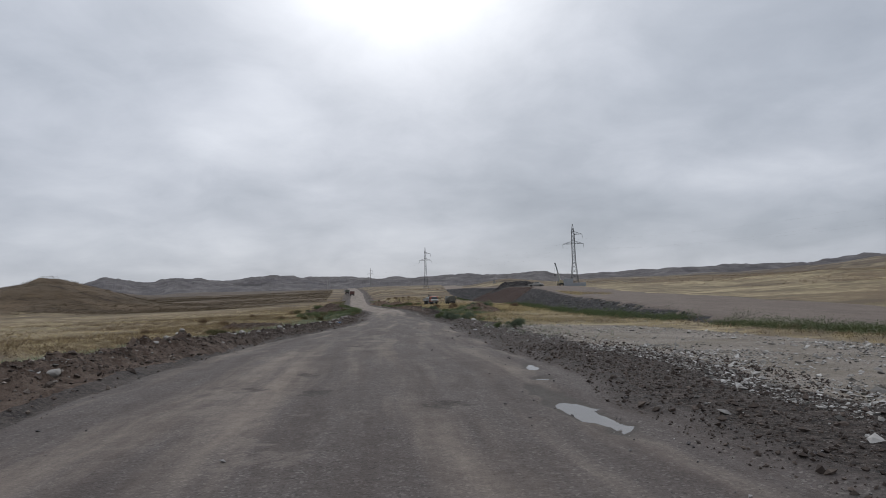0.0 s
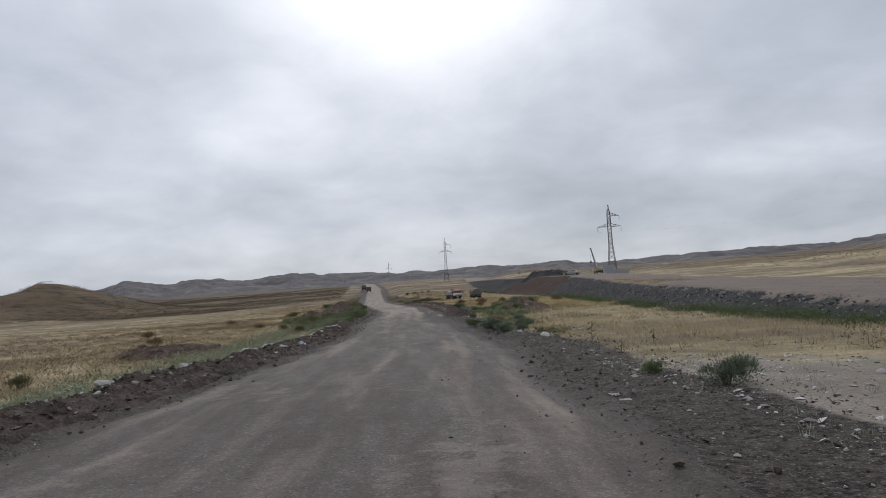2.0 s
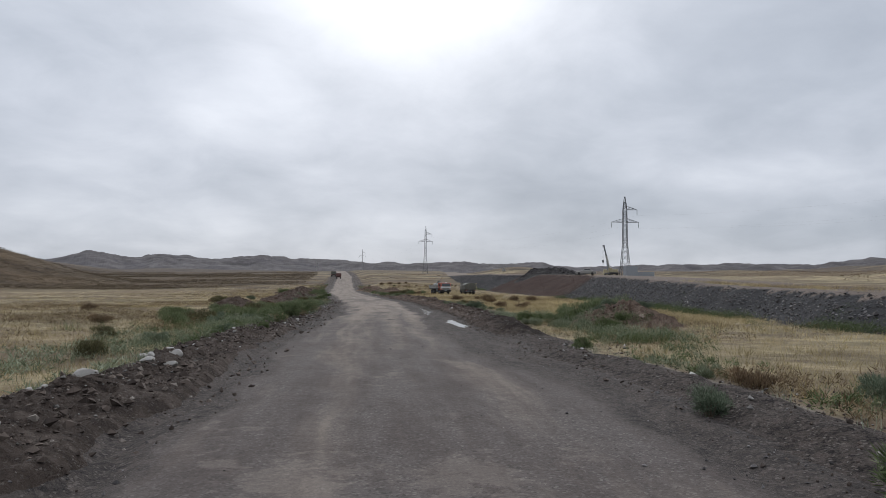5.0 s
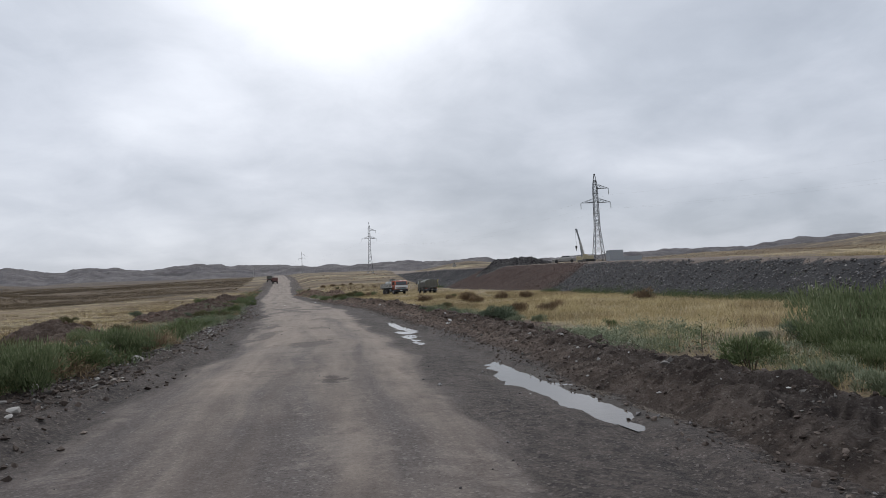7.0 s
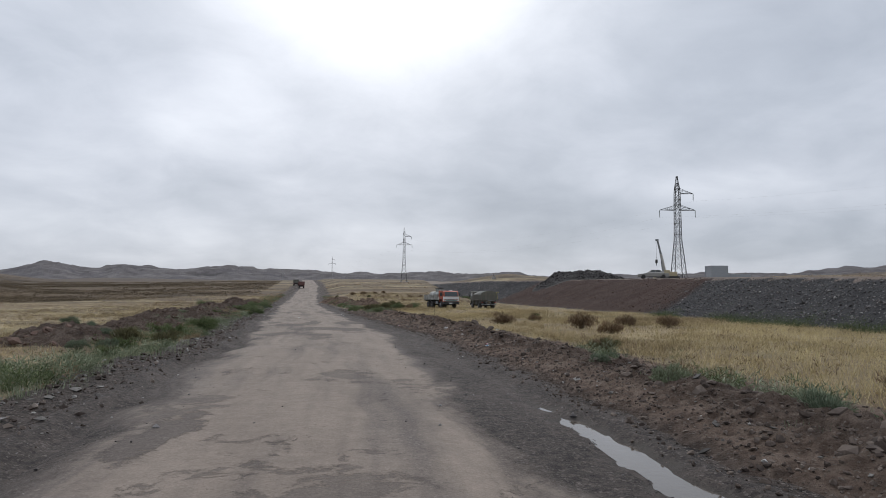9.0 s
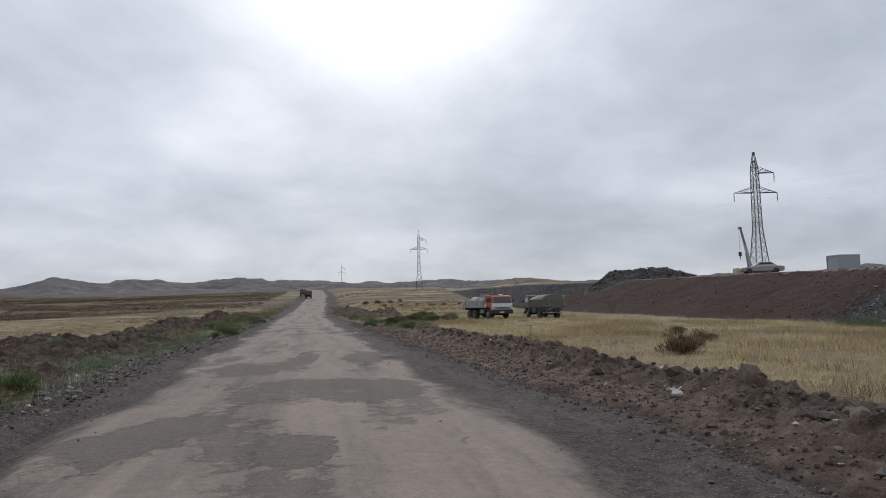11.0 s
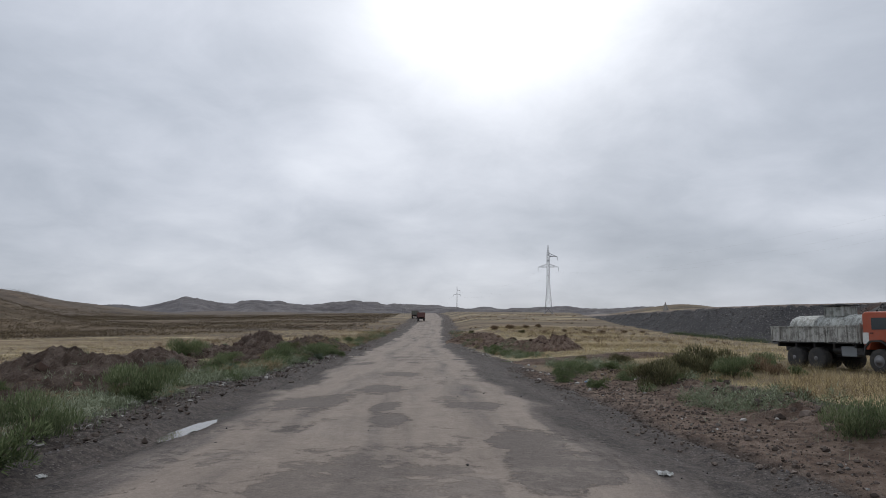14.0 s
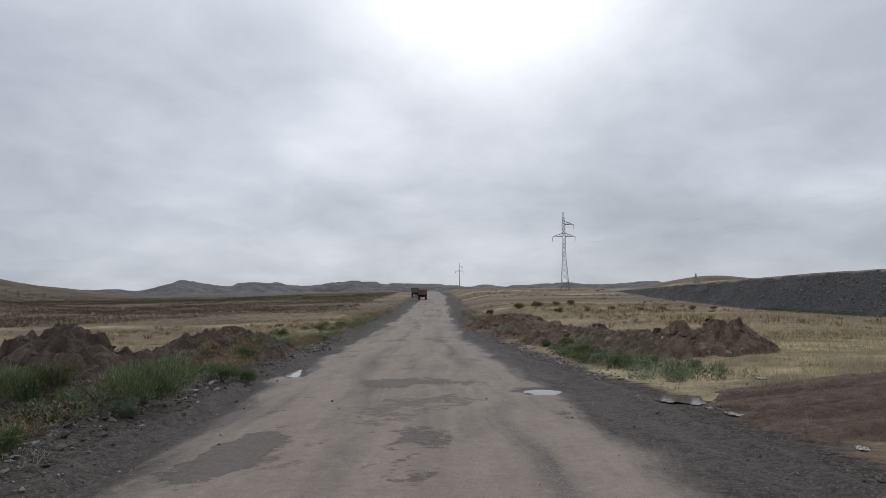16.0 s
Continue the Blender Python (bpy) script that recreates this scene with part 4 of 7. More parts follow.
def leaf_clumps(x, y, high, wide, per, leaf, tone=None):
    """Weed clumps: many small pointed leaves filling uneven low mounds."""
    n, m = len(x), len(x) * per
    gz = land(x, y)[0]
    cx, cy, cz, h, w = (np.repeat(a, per) for a in (x, y, gz, high, wide))
    a, r = RNG.uniform(0, 2 * np.pi, m), np.sqrt(RNG.uniform(0, 1, m))
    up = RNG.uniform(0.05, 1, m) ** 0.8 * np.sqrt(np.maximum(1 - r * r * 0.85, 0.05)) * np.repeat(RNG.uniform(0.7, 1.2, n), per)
    p = np.stack([cx + w * r * np.cos(a), cy + w * r * np.sin(a), cz + h * up], -1)
    way = np.stack([np.cos(a) * 0.6, np.sin(a) * 0.6, np.full(m, 0.7)], -1) + RNG.normal(0, 0.55, (m, 3))
    way /= np.linalg.norm(way, axis=1, keepdims=True)
    side = np.cross(way, RNG.normal(0, 1, (m, 3)))
    side /= np.linalg.norm(side, axis=1, keepdims=True) + 1e-6
    ln = (leaf * RNG.uniform(0.5, 1.5, m))[:, None]
    co = np.stack([p + side * ln * 0.085, p + way * ln, p - side * ln * 0.085], 1).reshape(-1, 3)
    k = 3 * np.arange(m)
    # tone differs by clump and rises from the lower leaves to the upper
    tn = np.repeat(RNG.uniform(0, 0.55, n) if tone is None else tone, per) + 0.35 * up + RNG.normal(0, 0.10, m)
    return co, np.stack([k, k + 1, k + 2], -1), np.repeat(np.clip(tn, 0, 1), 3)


def scatter(name, made, mat, label, category):
    co, faces, tone = made
    ob = new(name, mesh_from(name, co, faces, mat, tone))
    return tagged(ob, label, category, kind="stuff")


# ---- vehicles ----
M_ORANGE = plain("orange_cab_paint", (0.37, 0.078, 0.036), 0.5, 0, 0.25, 3, dirty=0.45)
M_GRILLE = plain("grey_green_grille_paint", (0.20, 0.25, 0.235), 0.5, 0.1, 0.2, 5, dirty=0.35)
M_WHITE = plain("chalky_white_paint", (0.62, 0.62, 0.60), 0.55, 0, 0.15, 4, dirty=0.3)


def weathered(name, colour, stain, rough=0.75, amount=0.75):
    """Old paint with stains that ran down it and flaked spots."""
    m, t, b = material(name)
    o = t.nodes.new("ShaderNodeTexCoord").outputs["Object"]
    long = t.nodes.new("ShaderNodeVectorMath")
    long.operation = "MULTIPLY"
    long.inputs[1].default_value = (7.0, 7.0, 0.7)
    t.links.new(o, long.inputs[0])
    runs = ramp(t, noise_tex(t, long.outputs[0], 1.0, 6, 0.65), [(0.44, 0.0), (0.60, 1.0)])
    spots = ramp(t, noise_tex(t, o, 3.5, 7, 0.72), [(0.50, 0.0), (0.58, 1.0)])
    col = mix(t, noise_tex(t, o, 1.4, 4, 0.6), tuple(c * 0.75 for c in colour), tuple(c * 1.15 for c in colour))
    col = mix(t, mth(t, "MULTIPLY", runs, amount), col, stain)
    col = mix(t, mth(t, "MULTIPLY", spots, amount * 0.8), col, tuple(c * 0.6 for c in stain))
    t.links.new(col, b.inputs["Base Color"])
    b.inputs["Roughness"].default_value = rough
    bump(t, b, spots, 0.2, 0.01)
    return m


M_GREYWOOD = weathered("weathered_grey_boards", (0.42, 0.415, 0.38), (0.15, 0.14, 0.125))
M_TANK = weathered("faded_tank_paint", (0.33, 0.345, 0.32), (0.13, 0.125, 0.11))
M_OLIVE = weathered("dull_olive_paint", (0.088, 0.090, 0.072), (0.16, 0.14, 0.115), 0.65, 0.5)
M_DOME = weathered("dusty_tarpaulin", (0.23, 0.232, 0.205), (0.12, 0.112, 0.095), 0.85, 0.5)
M_BLACK = plain("black_chassis_steel", (0.022, 0.022, 0.023), 0.6, 0.2, 0.3, 5, dirty=0.45)
M_RUBBER = plain("dusty_tyre_rubber", (0.032, 0.031, 0.030), 0.9, 0, 0.2, 6, dirty=0.5)
M_RIM = plain("grey_wheel_steel", (0.16, 0.16, 0.165), 0.55, 0.4, 0.25, 6, dirty=0.5)
M_STEEL = plain("grey_painted_steel", (0.21, 0.225, 0.235), 0.5, 0.3, 0.2, 4, dirty=0.3)
M_GLASS = plain("dark_window_glass", (0.055, 0.065, 0.070), 0.12, 0, 0.2, 2, dirty=0.15)
next(n for n in M_GLASS.node_tree.nodes if n.type == "BSDF_PRINCIPLED").inputs["Specular IOR Level"].default_value = 0.4
M_PALEGLASS = plain("pale_lamp_and_window_glass", (0.55, 0.56, 0.55), 0.15, 0, 0.1, 5, dirty=0.2)
M_TAIL = plain("red_tail_lamp", (0.30, 0.02, 0.015), 0.3, 0, 0.2, 5)
M_SILVER = plain("beige_metallic_paint", (0.26, 0.25, 0.23), 0.35, 0.4, 0.12, 2, dirty=0.15)
M_YELLOW = plain("crane_yellow_paint", (0.36, 0.31, 0.19), 0.5, 0, 0.2, 3, dirty=0.3)
M_RUSTRED = plain("dull_red_paint", (0.12, 0.05, 0.042), 0.6, 0, 0.25, 3, dirty=0.4)


def wheel(parent, x, y, r=0.5, w=0.28, side=1, twin=False, hub_out=True):
    """A road wheel with tyre and dished rim; side +1 faces +x."""
    s = side
    tyre = part("tyre", lathe(bmesh.new(), [(r * 0.58, -w / 2), (r * 0.88, -w / 2), (r * 0.97, -w / 2 + 0.03), (r, -w * 0.2), (r, w * 0.2), (r * 0.97, w / 2 - 0.03), (r * 0.88, w / 2), (r * 0.58, w / 2)], 22), M_RUBBER, parent, "dusty black rubber tyre")
    tyre.location = (x, y, r)
    dish = -0.07 if twin else 0.02
    rim = part("rim", lathe(bmesh.new(), [(0.03, s * (w / 2 + dish + 0.09)), (r * 0.20, s * (w / 2 + dish + 0.08)), (r * 0.24, s * (w / 2 + dish)), (r * 0.50, s * (w / 2 + dish - 0.02)), (r * 0.60, s * (w / 2 - 0.01)), (r * 0.58, 0)], 18), M_RIM, tyre)
    return tyre


M_POLE = plain("yellow_pole_paint", (0.42, 0.34, 0.08), 0.6, 0, 0.2, 5, dirty=0.3)


def orange_truck():
    """Cab-over tipper chassis with drop sides and a water tank lying in the bed. Front is +y."""
    T = thing("flatbed_truck", "orange cab-over flatbed truck carrying a water tank, parked in dry grass", "truck")
    part("chassis", pieces(lambda b: box(b, -0.45, -0.33, -3.5, 3.3, 0.78, 1.0), lambda b: box(b, 0.33, 0.45, -3.5, 3.3, 0.78, 1.0), lambda b: [box(b, -0.33, 0.33, y, y + 0.12, 0.8, 0.98) for y in (-3.45, -2.2, -0.9, 0.6, 1.6, 3.0)]), M_BLACK, T)
    # cab
    shell = [(1.66, 0.95), (1.62, 2.42), (1.75, 2.52), (3.05, 2.50), (3.28, 2.40), (3.42, 1.72), (3.46, 1.02), (3.40, 0.92), (2.82, 0.92), (2.78, 1.12), (2.62, 1.28), (2.2, 1.30), (1.95, 1.2), (1.86, 0.95)]
    cab = part("cab", slab(bmesh.new(), shell, -1.18, 1.18, 0.05), M_ORANGE, T, "faded orange cab")
    part("windscreen", slab(bmesh.new(), [(3.30, 2.36), (3.435, 1.76), (3.45, 1.76), (3.315, 2.36)], -1.02, 1.02), M_GLASS, cab, "dark windscreen")
    part("front_panel", pieces(lambda b: box(b, -1.17, 1.17, 3.44, 3.485, 1.30, 1.68, 0.01), lambda b: box(b, -1.2, -1.12, 3.22, 3.46, 1.05, 1.70, 0.01), lambda b: box(b, 1.12, 1.2, 3.22, 3.46, 1.05, 1.70, 0.01)), M_WHITE, cab, "white painted band below the windscreen")
    grille = part("grille", pieces(lambda b: box(b, -0.85, 0.85, 3.455, 3.49, 0.98, 1.27, 0.006), lambda b: [box(b, -0.80, 0.80, 3.49, 3.51, z, z + 0.025) for z in (1.01, 1.065, 1.12, 1.175)]), M_GRILLE, cab, "greenish grey slatted radiator grille")
    part("badge", B(-0.6, 0.62, 3.495, 3.505, 1.215, 1.255), M_BLACK, cab)
    part("trim_strip", B(-1.1, 1.1, 3.455, 3.50, 1.685, 1.745, 0.008), M_RUSTRED, cab, "maroon strip below the windscreen")
    for s in (-1, 1):
        x = s * 1.19
        d = part("door", slab(bmesh.new(), [(1.95, 1.05), (1.92, 2.34), (2.98, 2.34), (3.18, 1.75), (3.16, 1.30), (2.75, 1.34), (2.2, 1.36), (1.97, 1.28)], min(x, x + s * 0.02), max(x, x + s * 0.02)), M_ORANGE, cab)
        part("window", slab(bmesh.new(), [(2.1, 1.78), (2.1, 2.26), (2.92, 2.26), (3.07, 1.78)], min(x + s * 0.021, x + s * 0.03), max(x + s * 0.021, x + s * 0.03)), M_GLASS, d)
        part("door_handle", B(min(x + s * 0.02, x + s * 0.05), max(x + s * 0.02, x + s * 0.05), 2.02, 2.16, 1.62, 1.66), M_BLACK, d)
        part("headlight", lathe(bmesh.new(), [(0.10, 3.45), (0.105, 3.50), (0.08, 3.52), (0.01, 3.525)], 14, "y", (s * 0.98, 0, 1.12)), M_PALEGLASS, cab, "round glass headlight")
        m = part("mirror", pieces(lambda b: rod(b, (s * 1.18, 3.25, 1.9), (s * 1.42, 3.3, 2.0), 0.015), lambda b: box(b, s * 1.42 - 0.08, s * 1.42 + 0.08, 3.28, 3.33, 1.78, 2.16, 0.01)), M_BLACK, cab)
        part("wheel_arch", slab(bmesh.new(), [(1.62, 0.72), (1.70, 1.10), (1.98, 1.34), (2.5, 1.36), (2.8, 1.16), (2.9, 0.84), (2.86, 0.84), (2.74, 1.12), (2.47, 1.29), (2.02, 1.27), (1.77, 1.06), (1.69, 0.72)], min(s * 0.92, s * 1.23), max(s * 0.92, s * 1.23)), M_BLACK, T, "black wheel arch")
        part("cab_corner", B(min(s * 1.19, s * 1.2), max(s * 1.19, s * 1.2), 1.64, 1.94, 1.2, 1.66), M_WHITE, cab)
    part("roof_box", B(-0.55, -0.15, 2.3, 2.6, 2.5, 2.63, 0.02), M_WHITE, cab, "small white box on the cab roof")
    for x in (-0.2, 0.15, 0.5, 0.8):
        part("marker_lamp", B(x, x + 0.09, 3.0, 3.1, 2.49, 2.55, 0.01), M_TAIL, cab)
    bumper = part("bumper", pieces(lambda b: box(b, -1.22, 1.22, 3.30, 3.58, 0.58, 0.92, 0.03), lambda b: box(b, -1.2, 1.2, 2.9, 3.32, 0.62, 0.90)), M_BLACK, T, "dented black bumper")
    part("number_plate", B(-0.1, 0.42, 3.58, 3.595, 0.68, 0.80), M_WHITE, bumper, "pale number plate")
    # bed
    part("bed_floor", pieces(lambda b: box(b, -1.22, 1.22, -3.55, 1.45, 1.18, 1.28), lambda b: [box(b, -1.1, 1.1, y, y + 0.1, 1.0, 1.18) for y in (-3.3, -2.2, -1.1, 0, 1.1)]), M_BLACK, T)
    for s in (-1, 1):
        x0, x1 = sorted((s * 1.20, s * 1.24))
        for y0, y1 in ((-3.55, -1.92), (-1.88, -0.24), (-0.20, 1.45)):
            sd = part("side_board", B(x0, x1, y0, y1, 1.26, 1.95, 0.008), M_GREYWOOD, T, "weathered grey drop side")
            a0, a1 = sorted((s * 1.24, s * 1.275))
            part("rib", pieces(lambda b: [box(b, a0, a1, y0 + f * (y1 - y0) - 0.035, y0 + f * (y1 - y0) + 0.035, 1.22, 1.97) for f in (0.03, 0.35, 0.66, 0.97)], lambda b: box(b, a0, a1, y0, y1, 1.9, 1.96), lambda b: box(b, a0, a1, y0, y1, 1.24, 1.32)), M_GREYWOOD, sd)
    part("tailboard", B(-1.22, 1.22, -3.60, -3.56, 1.26, 1.95, 0.01), M_GREYWOOD, T)
    part("headboard", pieces(lambda b: box(b, -1.2, 1.2, 1.46, 1.52, 1.26, 2.0), lambda b: [rod(b, (x, 1.5, 1.2), (x, 1.5, 2.05), 0.03) for x in (-1.15, 1.15)]), M_GREYWOOD, T)
    tank = part("tank", lathe(bmesh.new(), [(0.02, -3.20), (0.45, -3.18), (0.62, -3.06), (0.66, -2.9), (0.66, -1.55), (0.68, -1.54), (0.68, -1.46), (0.66, -1.45), (0.66, 0.1), (0.68, 0.11), (0.68, 0.19), (0.66, 0.2), (0.66, 0.95), (0.60, 1.12), (0.4, 1.25), (0.02, 1.28)], 26, "y", (0, 0, 1.80)), M_TANK, T, "faded grey-green water tank")
    hatch = part("hatch_box", pieces(lambda b: [box(b, x, x + 0.05, y, y + 0.05, 2.38, 2.86) for x in (-0.40, 0.35) for y in (-1.10, -0.12)], lambda b: box(b, -0.36, 0.36, -1.06, -1.03, 2.38, 2.82), lambda b: box(b, -0.36, 0.36, -0.14, -0.11, 2.38, 2.82), lambda b: box(b, 0.355, 0.37, -1.06, -0.11, 2.38, 2.82), lambda b: box(b, -0.37, -0.355, -1.06, -0.11, 2.38, 2.82)), M_TANK, tank, "square filler housing on top")
    part("hatch_lid", pieces(lambda b: box(b, -0.46, 0.46, -1.18, 0.02, 2.86, 2.91, 0.01), lambda b: box(b, -0.1, 0.14, -0.7, -0.4, 2.91, 2.97)), M_BLACK, tank)
    # side gear
    part("air_tank", lathe(bmesh.new(), [(0.02, -0.05), (0.17, -0.02), (0.18, 0.03), (0.18, 0.6), (0.16, 0.65), (0.02, 0.67)], 14, "y", (0.8, -0.15, 0.9)), M_BLACK, T)
    part("fuel_tank", B(0.55, 1.05, 0.35, 1.15, 0.62, 1.08, 0.05), M_STEEL, T, "square grey fuel tank")
    part("tool_box", B(-1.05, -0.55, 0.2, 1.1, 0.65, 1.08, 0.03), M_BLACK, T)
    part("spare_step", pieces(lambda b: box(b, 0.6, 1.1, 1.2, 1.5, 0.72, 0.78), lambda b: box(b, 1.02, 1.08, 1.2, 1.5, 0.72, 1.0)), M_BLACK, T)
    for s in (-1, 1):
        wheel(T, s * 1.02, 2.3, 0.5, 0.27, s)
        for y in (-0.92, -2.2):
            wheel(T, s * 0.93, y, 0.5, 0.48, s, True)
    for y in (2.3, -0.92, -2.2):
        part("axle", rod(bmesh.new(), (-0.9, y, 0.5), (0.9, y, 0.5), 0.09, seg=8), M_BLACK, T)
    return T


def green_truck():
    """Bonnetless tipper with ribbed dump body, domed cover and rear frame. Front is +y."""
    T = thing("dump_truck", "olive dump truck with a rounded dusty cover in dry grass", "truck")
    part("chassis", pieces(lambda b: box(b, -0.45, -0.33, -2.9, 3.2, 0.72, 0.94), lambda b: box(b, 0.33, 0.45, -2.9, 3.2, 0.72, 0.94), lambda b: [box(b, -0.33, 0.33, y, y + 0.12, 0.74, 0.92) for y in (-2.8, -1.4, 0.2, 1.5, 3.0)]), M_BLACK, T)
    shell = [(1.62, 0.9), (1.60, 2.48), (1.72, 2.58), (2.95, 2.57), (3.12, 2.48), (3.28, 1.76), (3.33, 0.98), (3.28, 0.82), (2.80, 0.82), (2.72, 1.08), (2.5, 1.2), (2.1, 1.2), (1.88, 1.05), (1.82, 0.9)]
    cab = part("cab", slab(bmesh.new(), shell, -1.14, 1.14, 0.05), M_OLIVE, T, "dull olive cab")
    part("windscreen", slab(bmesh.new(), [(3.135, 2.44), (3.29, 1.80), (3.305, 1.80), (3.15, 2.44)], -0.98, 0.98), M_GLASS, cab)
    part("rear_window", B(-0.7, 0.7, 1.575, 1.605, 1.85, 2.3), M_GLASS, cab)
    for s in (-1, 1):
        x = s * 1.145
        d = part("door", slab(bmesh.new(), [(1.88, 1.0), (1.88, 2.42), (2.86, 2.42), (3.04, 1.8), (3.0, 1.2), (2.6, 1.25), (2.1, 1.26), (1.92, 1.15)], min(x, x + s * 0.02), max(x, x + s * 0.02)), M_OLIVE, cab)
        # pale glass colour paints the sky's reflection on the door window
        part("window", slab(bmesh.new(), [(2.02, 1.82), (2.02, 2.34), (2.8, 2.34), (2.95, 1.82)], min(x + s * 0.021, x + s * 0.03), max(x + s * 0.021, x + s * 0.03)), M_PALEGLASS, d, "door window with pale sky reflection put into its colour")
        part("mirror", pieces(lambda b: rod(b, (s * 1.14, 3.05, 1.9), (s * 1.4, 3.1, 1.95), 0.014), lambda b: box(b, s * 1.4 - 0.07, s * 1.4 + 0.07, 3.08, 3.13, 1.72, 2.1, 0.01)), M_BLACK, cab)
        part("wheel_arch", slab(bmesh.new(), [(1.58, 0.7), (1.68, 1.06), (1.95, 1.25), (2.45, 1.27), (2.75, 1.1), (2.84, 0.8), (2.8, 0.8), (2.7, 1.06), (2.43, 1.21), (1.97, 1.19), (1.73, 1.02), (1.64, 0.7)], min(s * 0.9, s * 1.2), max(s * 0.9, s * 1.2)), M_OLIVE, T)
        part("mudguard", slab(bmesh.new(), [(-0.95, 0.85), (-0.98, 1.12), (-1.15, 1.22), (-1.95, 1.22), (-2.2, 1.05), (-2.26, 0.8), (-2.22, 0.8), (-2.15, 1.02), (-1.93, 1.17), (-1.17, 1.17), (-1.02, 1.09), (-0.99, 0.85)], min(s * 0.72, s * 1.22), max(s * 0.72, s * 1.22)), M_OLIVE, T)
    part("bumper", B(-1.2, 1.2, 3.2, 3.45, 0.52, 0.80, 0.03), M_BLACK, T)
    # ribbed dump body, open frame below it at the rear
    body = part("dump_body", pieces(lambda b: box(b, -1.22, 1.22, -2.95, 1.45, 1.22, 2.05, 0.02, taper=(-0.04, -0.02, -0.1)), lambda b: box(b, -1.1, 1.1, -2.9, 1.4, 1.06, 1.22)), M_OLIVE, T, "ribbed olive steel dump body")
    for s in (-1, 1):
        for z in (1.34, 1.58, 1.82, 2.02):
            x0, x1 = sorted((s * (1.22 + (z - 1.22) * 0.04), s * (1.28 + (z - 1.22) * 0.04)))
            part("rib", B(x0, x1, -2.95, 1.45, z - 0.035, z + 0.035, 0.008), M_OLIVE, body)
    tail = part("tailgate", pieces(lambda b: box(b, -1.24, 1.24, -3.08, -3.03, 1.24, 2.08, 0.01), lambda b: [box(b, -1.24, 1.24, -3.12, -3.08, z, z + 0.07) for z in (1.28, 1.62, 1.98)]), M_OLIVE, body)
    dome = bmesh.new()
    prof = [(1.22 * math.cos(math.pi * k / 16), 2.05 + 0.52 * math.sin(math.pi * k / 16)) for k in range(17)]
    a = [dome.verts.new((x, -3.0, z)) for x, z in prof]
    mid = [dome.verts.new((x, -0.6, z + 0.03)) for x, z in prof]
    c = [dome.verts.new((x, 1.35, z - (0.12 if z > 2.1 else 0))) for x, z in prof]
    for r0, r1 in ((a, mid), (mid, c)):
        for k in range(16):
            dome.faces.new((r0[k], r0[k + 1], r1[k + 1], r1[k])).smooth = True
    dome.faces.new(a[::-1])
    dome.faces.new(c)
    part("cover", dome, M_DOME, body, "rounded dusty tarpaulin cover")
    half = bmesh.new()
    ring = [half.verts.new((x * 1.01, -3.07, z)) for x, z in prof]
    ring2 = [half.verts.new((x * 1.01, -3.01, z)) for x, z in prof]
    for k in range(16):
        half.faces.new((ring[k], ring[k + 1], ring2[k + 1], ring2[k]))
    half.faces.new(ring[::-1])
    half.faces.new(ring2)
    part("end_board", half, M_OLIVE, body, "half-round olive end board")
    part("bundle", pieces(lambda b: box(b, -0.5, 0.3, 0.9, 1.6, 2.42, 2.56, 0.05), lambda b: box(b, -0.2, 0.7, 1.1, 1.9, 2.38, 2.47, 0.04)), M_DOME, body, "folded canvas lying on top")
    part("rear_frame", pieces(lambda b: rod(b, (-1.1, -3.0, 0.62), (1.1, -3.0, 0.62), 0.04), lambda b: rod(b, (-1.1, -2.6, 0.75), (-1.1, -3.0, 0.62), 0.035), lambda b: rod(b, (1.1, -2.6, 0.75), (1.1, -3.0, 0.62), 0.035), lambda b: rod(b, (-1.05, -3.05, 0.66), (-0.1, -3.15, 1.22), 0.035), lambda b: rod(b, (-0.1, -3.15, 1.22), (0.75, -3.15, 1.24), 0.035), lambda b: rod(b, (0.75, -3.15, 1.24), (0.95, -3.12, 0.62), 0.03), lambda b: rod(b, (0.2, -3.12, 0.62), (0.2, -3.15, 1.2), 0.03), lambda b: rod(b, (-0.45, -3.1, 0.62), (-0.42, -3.13, 1.0), 0.03)), M_STEEL, T, "bent grey tube frame at the rear")
    part("pole", pieces(lambda b: rod(b, (1.3, -3.1, 1.4), (1.12, -3.05, 2.2), 0.03), lambda b: rod(b, (1.12, -3.05, 2.2), (1.22, -2.95, 2.42), 0.03), lambda b: rod(b, (1.05, -2.95, 2.43), (1.5, -2.95, 2.41), 0.03)), M_POLE, body, "thin yellow pole at the rear corner")
    for s in (-1, 1):
        part("tail_lamp", B(s * 0.95 - 0.12, s * 0.95 + 0.12, -2.98, -2.92, 0.9, 1.0, 0.01), M_TAIL, T)
        wheel(T, s * 1.0, 2.28, 0.5, 0.27, s)
        wheel(T, s * 0.93, -1.55, 0.5, 0.48, s, True)
    part("fuel_tank", B(-1.05, -0.55, -0.2, 0.9, 0.6, 1.02, 0.06), M_OLIVE, T)
    for y in (2.28, -1.55):
        part("axle", rod(bmesh.new(), (-0.9, y, 0.5), (0.9, y, 0.5), 0.09, seg=8), M_BLACK, T)
    return T


